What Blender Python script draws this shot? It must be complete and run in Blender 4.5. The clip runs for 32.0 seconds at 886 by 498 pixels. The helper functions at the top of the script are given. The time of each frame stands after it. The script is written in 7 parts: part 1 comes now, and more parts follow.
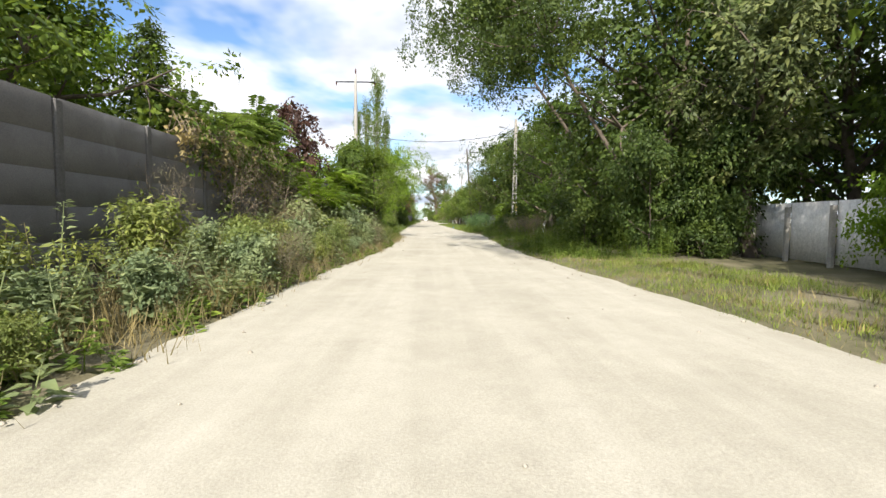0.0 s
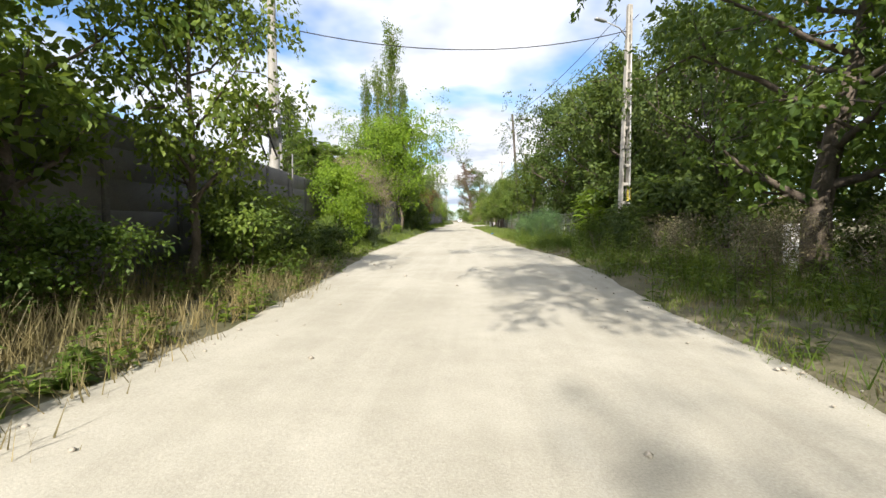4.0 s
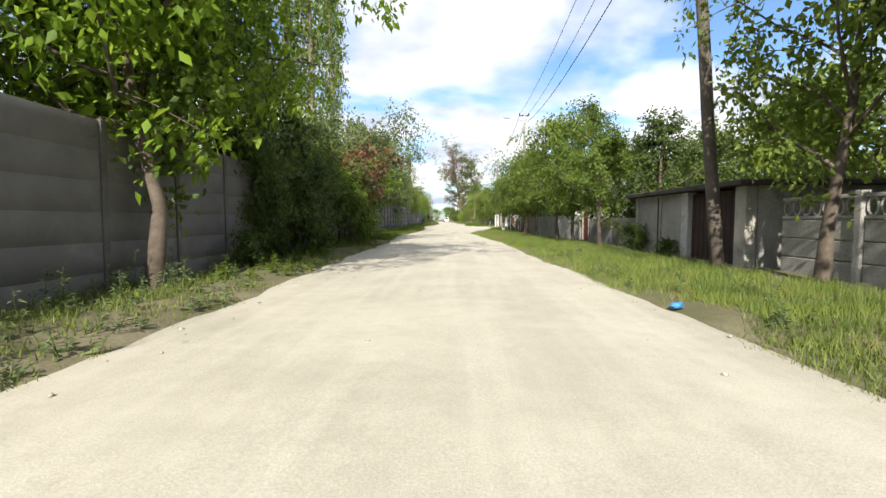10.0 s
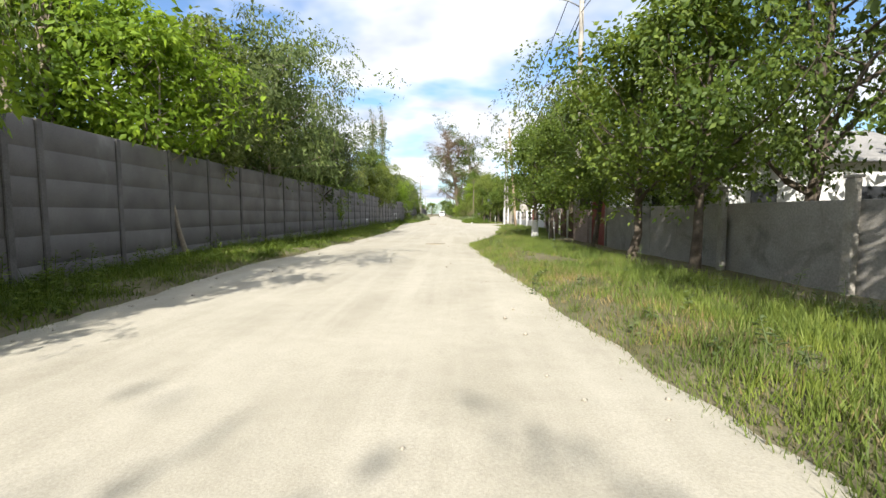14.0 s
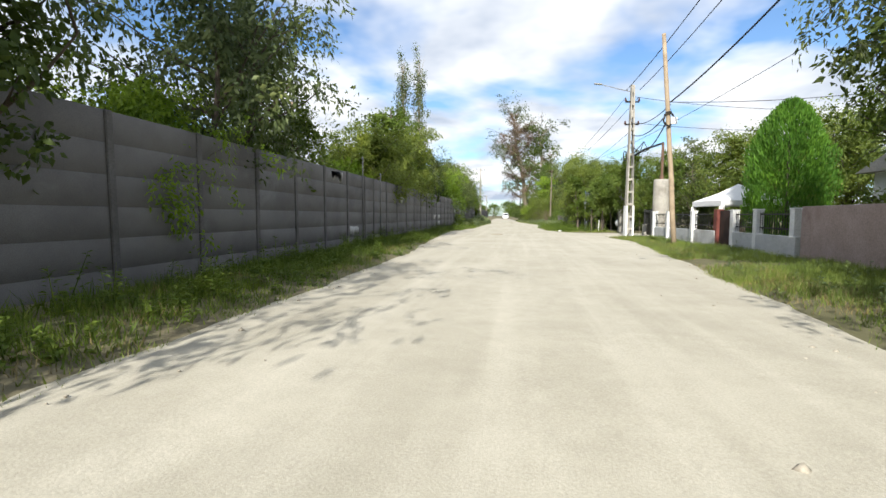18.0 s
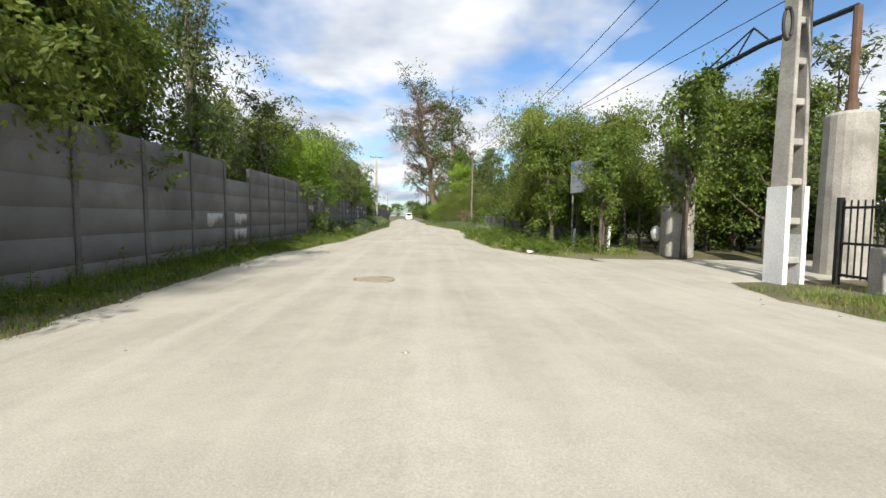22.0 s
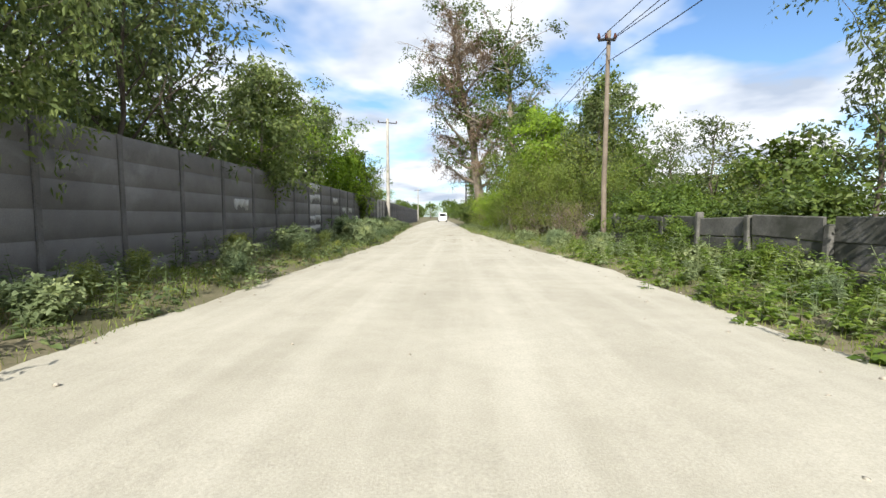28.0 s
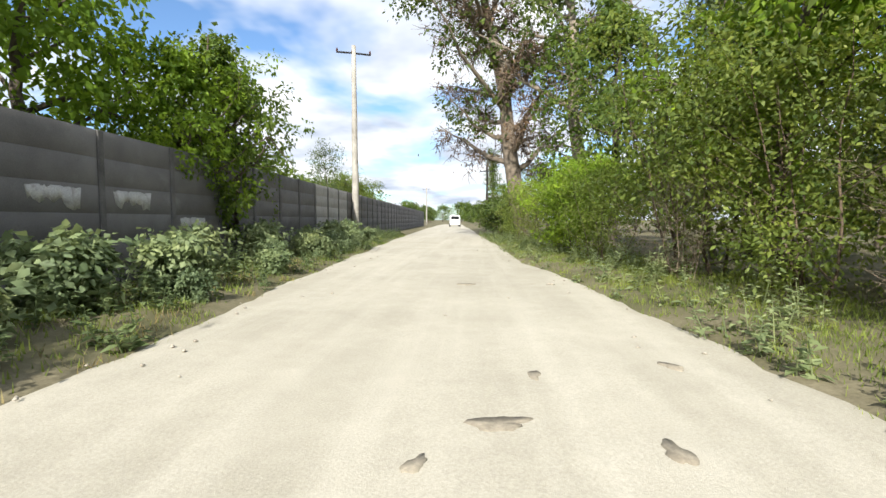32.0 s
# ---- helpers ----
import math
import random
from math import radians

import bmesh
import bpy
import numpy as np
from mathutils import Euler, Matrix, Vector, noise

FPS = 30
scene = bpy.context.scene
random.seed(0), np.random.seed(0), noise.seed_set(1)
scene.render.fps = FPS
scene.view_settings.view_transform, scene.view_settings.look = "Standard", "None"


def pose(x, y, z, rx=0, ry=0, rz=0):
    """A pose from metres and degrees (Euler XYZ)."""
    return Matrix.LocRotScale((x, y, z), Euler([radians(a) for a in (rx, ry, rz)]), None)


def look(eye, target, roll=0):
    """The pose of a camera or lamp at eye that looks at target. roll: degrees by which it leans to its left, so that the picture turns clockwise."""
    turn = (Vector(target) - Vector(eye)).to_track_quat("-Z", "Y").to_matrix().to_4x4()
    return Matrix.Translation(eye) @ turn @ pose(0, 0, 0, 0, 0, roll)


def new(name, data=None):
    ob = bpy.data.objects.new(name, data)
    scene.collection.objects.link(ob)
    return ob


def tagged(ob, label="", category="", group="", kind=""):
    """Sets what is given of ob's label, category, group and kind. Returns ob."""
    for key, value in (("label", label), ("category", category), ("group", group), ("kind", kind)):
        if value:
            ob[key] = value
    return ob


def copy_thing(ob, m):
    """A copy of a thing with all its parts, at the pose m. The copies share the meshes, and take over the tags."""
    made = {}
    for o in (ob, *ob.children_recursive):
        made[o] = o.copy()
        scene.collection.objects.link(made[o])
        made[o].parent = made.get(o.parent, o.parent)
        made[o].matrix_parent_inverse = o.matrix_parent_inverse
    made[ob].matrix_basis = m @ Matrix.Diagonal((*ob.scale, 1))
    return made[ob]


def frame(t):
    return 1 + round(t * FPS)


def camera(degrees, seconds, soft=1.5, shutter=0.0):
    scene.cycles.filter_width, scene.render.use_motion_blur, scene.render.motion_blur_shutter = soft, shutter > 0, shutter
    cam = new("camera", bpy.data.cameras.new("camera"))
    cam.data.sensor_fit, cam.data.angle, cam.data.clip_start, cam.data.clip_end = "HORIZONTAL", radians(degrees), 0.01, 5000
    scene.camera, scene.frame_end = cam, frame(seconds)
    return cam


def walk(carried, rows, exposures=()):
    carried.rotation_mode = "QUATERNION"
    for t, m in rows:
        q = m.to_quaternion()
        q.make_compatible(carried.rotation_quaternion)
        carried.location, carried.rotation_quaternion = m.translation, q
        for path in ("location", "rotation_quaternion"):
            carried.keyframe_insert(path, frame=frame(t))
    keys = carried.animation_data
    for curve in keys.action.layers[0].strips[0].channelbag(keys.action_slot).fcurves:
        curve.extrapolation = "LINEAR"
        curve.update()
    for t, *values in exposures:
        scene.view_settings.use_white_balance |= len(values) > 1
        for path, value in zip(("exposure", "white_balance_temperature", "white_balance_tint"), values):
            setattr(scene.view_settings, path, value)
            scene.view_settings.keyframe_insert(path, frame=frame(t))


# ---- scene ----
cam = camera(88, 32.0)
EXPOSURE = 0.95
PATH = [
    (0, -0.000, 0.000, 1.250, 86.26, -0.51, -1.17),
    (0.5, 0.175, 2.864, 1.246, 86.23, 0.02, -1.03),
    (1, 0.357, 5.678, 1.251, 86.12, 0.08, -0.75),
    (1.5, 0.563, 8.415, 1.253, 86.11, -0.36, -0.66),
    (2, 0.733, 11.174, 1.249, 86.35, 0.12, -0.19),
    (2.5, 0.857, 13.947, 1.249, 86.03, 0.36, 0.87),
    (3, 0.925, 16.717, 1.247, 85.90, 0.19, 2.34),
    (3.5, 0.930, 19.491, 1.251, 86.43, -0.13, 3.72),
    (5.5, -0.239, 31.035, 1.243, 86.13, -0.30, 0.90),
    (6, -0.198, 33.959, 1.253, 86.55, -0.01, 0.66),
    (6.5, -0.116, 36.897, 1.248, 86.15, -0.26, 1.29),
    (7, -0.076, 39.801, 1.249, 86.13, -0.22, 2.07),
    (7.5, -0.101, 42.689, 1.250, 85.69, -0.13, 2.60),
    (8, -0.140, 45.605, 1.250, 85.98, 0.18, 2.91),
    (8.5, -0.187, 48.584, 1.245, 86.11, 0.28, 2.78),
    (9, -0.269, 51.402, 1.254, 86.35, 0.67, 2.47),
    (9.5, -0.356, 54.347, 1.244, 86.05, 0.53, 2.10),
    (10, -0.329, 57.269, 1.250, 86.30, 0.07, 1.63),
    (10.5, -0.329, 60.309, 1.258, 86.07, -0.27, 1.02),
    (11, -0.239, 63.270, 1.254, 85.98, -0.02, 0.42),
    (11.5, -0.103, 66.168, 1.249, 85.53, 0.17, -0.40),
    (12, 0.018, 69.010, 1.254, 85.61, 0.39, -1.02),
    (12.5, 0.140, 71.873, 1.254, 85.79, -0.06, -1.70),
    (13, 0.282, 74.682, 1.255, 85.84, 0.06, -1.71),
    (13.5, 0.395, 77.461, 1.256, 85.51, -0.25, -1.01),
    (14, 0.454, 80.152, 1.254, 85.59, 0.10, 1.43),
    (14.5, 0.317, 82.830, 1.255, 85.77, -0.42, 4.66),
    (15, 0.046, 85.453, 1.240, 85.41, -0.38, 7.56),
    (15.5, -0.273, 88.078, 1.245, 85.50, 0.34, 10.50),
    (17.5, -0.394, 99.081, 1.255, 86.12, 0.28, 10.63),
    (18, -0.730, 102.087, 1.254, 85.82, -0.15, 9.09),
    (18.5, -0.996, 105.156, 1.260, 86.14, -0.50, 7.48),
    (19, -1.189, 108.026, 1.251, 86.08, -0.20, 5.95),
    (19.5, -1.299, 110.786, 1.261, 85.95, 0.08, 4.69),
    (20, -1.357, 113.616, 1.247, 86.12, -0.45, 3.66),
    (20.5, -1.367, 116.267, 1.246, 86.12, -0.68, 2.48),
    (21, -1.321, 118.957, 1.245, 85.79, -0.36, 0.97),
    (21.5, -1.261, 121.447, 1.248, 86.05, -0.50, -0.96),
    (22, -1.103, 123.979, 1.267, 85.90, -0.32, -2.81),
    (22.5, -0.962, 126.216, 1.246, 86.35, 0.20, -4.09),
    (23, -0.784, 128.549, 1.247, 86.25, 0.52, -4.66),
    (23.5, -0.633, 130.903, 1.241, 85.50, 0.51, -3.99),
    (24, -0.469, 133.336, 1.245, 85.41, 0.33, -1.32),
    (24.5, -0.457, 135.822, 1.247, 86.16, -0.03, 1.98),
    (25, -0.485, 138.341, 1.240, 85.87, 0.19, 5.76),
    (25.5, -0.660, 140.740, 1.241, 86.13, -0.19, 7.90),
    (27.5, -1.247, 151.296, 1.245, 86.03, 0.11, 2.77),
    (28, -1.279, 154.074, 1.249, 85.96, 0.11, 1.69),
    (28.5, -1.274, 156.668, 1.247, 86.03, 0.03, 1.94),
    (29, -1.375, 159.383, 1.263, 86.28, 0.17, 2.66),
    (29.5, -1.389, 162.086, 1.254, 86.25, -0.23, 3.29),
    (30, -1.459, 164.826, 1.251, 86.50, -0.07, 4.05),
    (30.5, -1.495, 167.545, 1.254, 86.36, 0.17, 3.72),
    (31, -1.525, 170.268, 1.251, 86.09, 0.31, 3.02),
    (31.5, -1.554, 172.959, 1.253, 86.69, 0.30, 2.94),
    (32, -1.617, 175.643, 1.257, 86.36, 0.03, 3.42),
]
walk(cam, [(t, pose(*p)) for t, *p in PATH], exposures=[(t, EXPOSURE + d, k, n) for t, d, k, n in ((0.0, -0.02, 6560, 11), (14.0, -0.04, 6560, 10.5), (18.0, -0.24, 6420, 9), (20.0, -0.42, 6420, 9), (23.0, -0.42, 6440, 9.5), (25.0, -0.28, 6440, 9.5), (28.0, -0.18, 6420, 9), (32.0, -0.1, 6440, 9.5))])

# ---- light ----
SUN_AZ, SUN_EL = 187.0, 33.5         # degrees clockwise from the lane's line (+y): low behind the camera, over its left shoulder
world = bpy.data.worlds.new("sky_world")
scene.world = world
world.use_nodes = True
wt = world.node_tree
wt.nodes.clear()
w_out = wt.nodes.new("ShaderNodeOutputWorld")
w_bg = wt.nodes.new("ShaderNodeBackground")
w_sky = wt.nodes.new("ShaderNodeTexSky")
w_sky.sky_type = "NISHITA"
w_sky.sun_disc = False
w_sky.sun_elevation, w_sky.sun_rotation = radians(SUN_EL), radians(SUN_AZ)
w_sky.dust_density, w_sky.ozone_density = 0.8, 1.6
w_co = wt.nodes.new("ShaderNodeTexCoord")
w_sep = wt.nodes.new("ShaderNodeSeparateXYZ")
wt.links.new(w_co.outputs["Generated"], w_sep.inputs[0])


def w_math(op, a, b):
    n = wt.nodes.new("ShaderNodeMath")
    n.operation = op
    for i, v in enumerate((a, b)):
        if isinstance(v, (int, float)):
            n.inputs[i].default_value = v
        else:
            wt.links.new(v, n.inputs[i])
    return n.outputs[0]


w_up = w_math("ADD", w_math("MAXIMUM", w_sep.outputs[2], 0.0), 0.16)
w_com = wt.nodes.new("ShaderNodeCombineXYZ")
wt.links.new(w_math("DIVIDE", w_sep.outputs[0], w_up), w_com.inputs[0])
wt.links.new(w_math("DIVIDE", w_sep.outputs[1], w_up), w_com.inputs[1])
w_noise = wt.nodes.new("ShaderNodeTexNoise")
w_noise.inputs["Scale"].default_value = 0.95
w_noise.inputs["Detail"].default_value = 5.0
w_noise.inputs["Roughness"].default_value = 0.48
w_noise.inputs["Distortion"].default_value = 0.15
wt.links.new(w_com.outputs[0], w_noise.inputs["Vector"])
w_ramp = wt.nodes.new("ShaderNodeValToRGB")
w_ramp.color_ramp.elements[0].position, w_ramp.color_ramp.elements[1].position = 0.40, 0.51
wt.links.new(w_noise.outputs["Fac"], w_ramp.inputs[0])
w_noise2 = wt.nodes.new("ShaderNodeTexNoise")
w_noise2.inputs["Scale"].default_value = 1.7
w_noise2.inputs["Detail"].default_value = 4.0
wt.links.new(w_com.outputs[0], w_noise2.inputs["Vector"])
w_cloud = wt.nodes.new("ShaderNodeValToRGB")
w_cloud.color_ramp.elements[0].position, w_cloud.color_ramp.elements[1].position = 0.32, 0.62
w_cloud.color_ramp.elements[0].color = (5.2, 6.0, 7.4, 1)
w_cloud.color_ramp.elements[1].color = (11.5, 11.5, 11.6, 1)
wt.links.new(w_noise2.outputs["Fac"], w_cloud.inputs[0])
w_mix = wt.nodes.new("ShaderNodeMix")
w_mix.data_type = "RGBA"
wt.links.new(w_ramp.outputs[0], w_mix.inputs["Factor"])
w_gain = wt.nodes.new("ShaderNodeVectorMath")
w_gain.operation = "MULTIPLY"
w_gain.inputs[1].default_value = (1.25, 1.5, 1.75)
wt.links.new(w_sky.outputs[0], w_gain.inputs[0])
wt.links.new(w_gain.outputs[0], w_mix.inputs["A"])
wt.links.new(w_cloud.outputs[0], w_mix.inputs["B"])
wt.links.new(w_mix.outputs["Result"], w_bg.inputs[0])
w_bg.inputs[1].default_value = 0.066
wt.links.new(w_bg.outputs[0], w_out.inputs[0])

sun = new("sun", bpy.data.lights.new("sun", "SUN"))
sun.data.energy, sun.data.angle, sun.data.color = 5.0, radians(0.55), (1.0, 0.94, 0.84)
sun_way = Vector((math.sin(radians(SUN_AZ)) * math.cos(radians(SUN_EL)), math.cos(radians(SUN_AZ)) * math.cos(radians(SUN_EL)), math.sin(radians(SUN_EL))))
sun.matrix_world = look(sun_way * 60, (0, 0, 0))


# ---- materials ----
def nodes_of(name):
    m = bpy.data.materials.new(name)
    m.use_nodes = True
    nt = m.node_tree
    nt.nodes.clear()
    return m, nt, nt.nodes.new("ShaderNodeOutputMaterial")


def add(nt, kind, **values):
    n = nt.nodes.new(kind)
    for k, v in values.items():
        n.inputs[k.replace("_", " ")].default_value = v
    return n


def ramp_of(nt, source, stops):
    r = nt.nodes.new("ShaderNodeValToRGB")
    els = r.color_ramp.elements
    while len(els) < len(stops):
        els.new(0.5)
    for e, (p, c) in zip(els, stops):
        e.position, e.color = p, (*c, 1)
    nt.links.new(source, r.inputs[0])
    return r.outputs[0]


def mixed(nt, fac, a, b, how="MIX"):
    m = nt.nodes.new("ShaderNodeMix")
    m.data_type, m.blend_type = "RGBA", how
    for sock, v in (("Factor", fac), ("A", a), ("B", b)):
        if isinstance(v, (int, float)):
            m.inputs[sock].default_value = v
        elif isinstance(v, tuple):
            m.inputs[sock].default_value = (*v, 1)
        else:
            nt.links.new(v, m.inputs[sock])
    return m.outputs["Result"]


def solid(name, dark, light, fine=40.0, coarse=2.5, rough=0.85, bump=0.3, metal=0.0, stain=None, stain_at=(0.55, 0.72), by_object=True, spec=0.3, world_space=False):
    """A surface with a coarse and a fine variation, stains and a fine relief."""
    m, nt, out = nodes_of(name)
    bs = add(nt, "ShaderNodeBsdfPrincipled", Roughness=rough, Metallic=metal)
    bs.inputs["Specular IOR Level"].default_value = spec
    co = nt.nodes.new("ShaderNodeTexCoord")
    vec = co.outputs["Object"]
    info = nt.nodes.new("ShaderNodeObjectInfo")
    if world_space:
        geo = nt.nodes.new("ShaderNodeNewGeometry")
        vec = geo.outputs["Position"]
    elif by_object:
        shift = nt.nodes.new("ShaderNodeVectorMath")
        shift.operation = "MULTIPLY_ADD"
        nt.links.new(info.outputs["Random"], shift.inputs[0])
        shift.inputs[1].default_value = (37.0, 17.0, 11.0)
        nt.links.new(vec, shift.inputs[2])
        vec = shift.outputs[0]
    n1 = add(nt, "ShaderNodeTexNoise", Scale=coarse, Detail=5.0, Roughness=0.6)
    n2 = add(nt, "ShaderNodeTexNoise", Scale=fine, Detail=6.0, Roughness=0.7)
    for n in (n1, n2):
        nt.links.new(vec, n.inputs["Vector"])
    base = ramp_of(nt, n1.outputs["Fac"], [(0.3, dark), (0.7, light)])
    grain = ramp_of(nt, n2.outputs["Fac"], [(0.3, (0.72, 0.72, 0.72)), (0.7, (1.2, 1.2, 1.2))])
    col = mixed(nt, 1.0, base, grain, "MULTIPLY")
    if stain:
        n3 = add(nt, "ShaderNodeTexNoise", Scale=coarse * 0.6, Detail=8.0, Roughness=0.65, Distortion=0.6)
        sh = nt.nodes.new("ShaderNodeVectorMath")
        sh.operation = "ADD"
        sh.inputs[1].default_value = (9.1, 3.3, 5.7)
        nt.links.new(vec, sh.inputs[0])
        nt.links.new(sh.outputs[0], n3.inputs["Vector"])
        k = ramp_of(nt, n3.outputs["Fac"], [(stain_at[0], (0, 0, 0)), (stain_at[1], (1, 1, 1))])
        col = mixed(nt, k, col, stain)
    nt.links.new(col, bs.inputs["Base Color"])
    bp = add(nt, "ShaderNodeBump", Strength=bump, Distance=0.01)
    nt.links.new(n2.outputs["Fac"], bp.inputs["Height"])
    nt.links.new(bp.outputs[0], bs.inputs["Normal"])
    nt.links.new(bs.outputs[0], out.inputs[0])
    return m


def lane_surface(name, dark, light, track):
    """Packed pale gravel: dusty patches, long wheel streaks along the lane, fine stones."""
    m, nt, out = nodes_of(name)
    bs = add(nt, "ShaderNodeBsdfPrincipled", Roughness=0.95)
    bs.inputs["Specular IOR Level"].default_value = 0.15
    geo = nt.nodes.new("ShaderNodeNewGeometry")
    pos = geo.outputs["Position"]
    n1 = add(nt, "ShaderNodeTexNoise", Scale=0.5, Detail=6.0, Roughness=0.62)
    n2 = add(nt, "ShaderNodeTexNoise", Scale=60.0, Detail=6.0, Roughness=0.7)
    n4 = add(nt, "ShaderNodeTexNoise", Scale=3.2, Detail=8.0, Roughness=0.7)
    for n in (n1, n2, n4):
        nt.links.new(pos, n.inputs["Vector"])
    st = nt.nodes.new("ShaderNodeMapping")
    st.inputs["Scale"].default_value = (1.0, 0.045, 1.0)
    nt.links.new(pos, st.inputs["Vector"])
    n3 = add(nt, "ShaderNodeTexNoise", Scale=1.7, Detail=4.0, Roughness=0.6)
    nt.links.new(st.outputs[0], n3.inputs["Vector"])
    col = ramp_of(nt, n1.outputs["Fac"], [(0.32, dark), (0.68, light)])
    k = ramp_of(nt, n3.outputs["Fac"], [(0.45, (0, 0, 0)), (0.75, (0.75, 0.75, 0.75))])
    col = mixed(nt, k, col, track)
    mott = ramp_of(nt, n4.outputs["Fac"], [(0.3, (0.92, 0.915, 0.905)), (0.7, (1.05, 1.05, 1.05))])
    col = mixed(nt, 1.0, col, mott, "MULTIPLY")
    grain = ramp_of(nt, n2.outputs["Fac"], [(0.3, (0.8, 0.8, 0.8)), (0.7, (1.14, 1.14, 1.14))])
    col = mixed(nt, 1.0, col, grain, "MULTIPLY")
    nt.links.new(col, bs.inputs["Base Color"])
    bp = add(nt, "ShaderNodeBump", Strength=0.35, Distance=0.012)
    mx = nt.nodes.new("ShaderNodeMath")
    mx.operation = "MULTIPLY_ADD"
    nt.links.new(n4.outputs["Fac"], mx.inputs[0])
    mx.inputs[1].default_value = 0.8
    nt.links.new(n2.outputs["Fac"], mx.inputs[2])
    nt.links.new(mx.outputs[0], bp.inputs["Height"])
    nt.links.new(bp.outputs[0], bs.inputs["Normal"])
    nt.links.new(bs.outputs[0], out.inputs[0])
    return m


def leafy(name, dark, light, through_light=None, share=0.28, gloss=0.55):
    """Leaves: each with its own tint; the sun shines through them in part."""
    m, nt, out = nodes_of(name)
    geo = nt.nodes.new("ShaderNodeNewGeometry")
    info = nt.nodes.new("ShaderNodeObjectInfo")
    mid = tuple((a + b) / 2 for a, b in zip(dark, light))
    col = ramp_of(nt, geo.outputs["Random Per Island"], [(0.0, dark), (0.55, mid), (1.0, light)])
    tint = ramp_of(nt, info.outputs["Random"], [(0.0, (0.82, 0.88, 0.85)), (1.0, (1.15, 1.1, 1.0))])
    col = mixed(nt, 1.0, col, tint, "MULTIPLY")
    clump = add(nt, "ShaderNodeTexNoise", Scale=1.1, Detail=3.0, Roughness=0.6)
    nt.links.new(geo.outputs["Position"], clump.inputs["Vector"])
    col = mixed(nt, 1.0, col, ramp_of(nt, clump.outputs["Fac"], [(0.32, (0.62, 0.68, 0.72)), (0.5, (1.0, 1.0, 1.0)), (0.68, (1.32, 1.22, 1.02))]), "MULTIPLY")
    bs = add(nt, "ShaderNodeBsdfPrincipled", Roughness=gloss)
    bs.inputs["Specular IOR Level"].default_value = 0.25
    tr = nt.nodes.new("ShaderNodeBsdfTranslucent")
    tl = through_light or (light[0] * 1.9, light[1] * 1.8, light[2] * 0.9)
    nt.links.new(col, bs.inputs["Base Color"])
    nt.links.new(mixed(nt, 0.6, col, tl), tr.inputs["Color"])
    ms = nt.nodes.new("ShaderNodeMixShader")
    ms.inputs[0].default_value = share
    nt.links.new(bs.outputs[0], ms.inputs[1])
    nt.links.new(tr.outputs[0], ms.inputs[2])
    nt.links.new(ms.outputs[0], out.inputs[0])
    return m


M_ROAD = lane_surface("pale_dusty_gravel", (0.355, 0.334, 0.274), (0.442, 0.418, 0.35), (0.495, 0.47, 0.40))
M_SOIL = solid("dry_verge_soil", (0.12, 0.108, 0.066), (0.225, 0.2, 0.135), fine=22.0, coarse=0.8, rough=1.0, bump=0.9, stain=(0.10, 0.10, 0.05), stain_at=(0.42, 0.66), world_space=True, spec=0.1)
M_WALL = solid("dark_precast_concrete", (0.113, 0.109, 0.107), (0.186, 0.181, 0.177), fine=70.0, coarse=0.8, rough=0.92, bump=0.2, stain=(0.25, 0.249, 0.247), stain_at=(0.58, 0.78), world_space=True)
M_WALL_PALE = solid("pale_precast_concrete", (0.30, 0.29, 0.28), (0.40, 0.39, 0.37), fine=30.0, coarse=1.6, rough=0.92, bump=0.4, stain=(0.2, 0.19, 0.18), stain_at=(0.6, 0.78))
M_POST = solid("grey_concrete_post", (0.089, 0.086, 0.084), (0.155, 0.151, 0.147), fine=35.0, coarse=2.0, rough=0.92, bump=0.4, stain=(0.09, 0.088, 0.086))
M_WHITEWASH = solid("flaking_whitewash", (0.36, 0.36, 0.35), (0.50, 0.50, 0.48), fine=50.0, coarse=6.0, rough=0.9, bump=0.4, stain=(0.3, 0.29, 0.27), stain_at=(0.55, 0.65))
M_CONC = solid("weathered_concrete", (0.28, 0.265, 0.235), (0.40, 0.38, 0.34), fine=30.0, coarse=2.0, rough=0.9, bump=0.4, stain=(0.19, 0.175, 0.15))
M_CONC_GREY = solid("grey_fence_concrete", (0.25, 0.24, 0.22), (0.36, 0.345, 0.315), fine=26.0, coarse=1.4, rough=0.92, bump=0.45, stain=(0.12, 0.115, 0.105))
M_WHITE = solid("white_painted_masonry", (0.62, 0.63, 0.63), (0.74, 0.74, 0.73), fine=30.0, coarse=2.0, rough=0.8, bump=0.2, stain=(0.45, 0.44, 0.42), stain_at=(0.6, 0.8))
M_PLINTH = solid("grey_white_rendered_plinth", (0.40, 0.41, 0.42), (0.50, 0.51, 0.51), fine=30.0, coarse=1.6, rough=0.85, bump=0.3, stain=(0.3, 0.29, 0.27))
M_SHEET = solid("pale_steel_sheet", (0.66, 0.65, 0.62), (0.75, 0.74, 0.71), fine=14.0, coarse=0.9, rough=0.5, bump=0.1, stain=(0.52, 0.5, 0.46), stain_at=(0.6, 0.8))
M_WOODPOLE = solid("sun_bleached_pole_wood", (0.26, 0.20, 0.135), (0.38, 0.30, 0.21), fine=45.0, coarse=3.0, rough=0.85, bump=0.5, stain=(0.16, 0.12, 0.085))
M_POLEGREY = solid("grey_brown_pole_wood", (0.13, 0.105, 0.08), (0.21, 0.175, 0.135), fine=45.0, coarse=3.0, rough=0.85, bump=0.5)
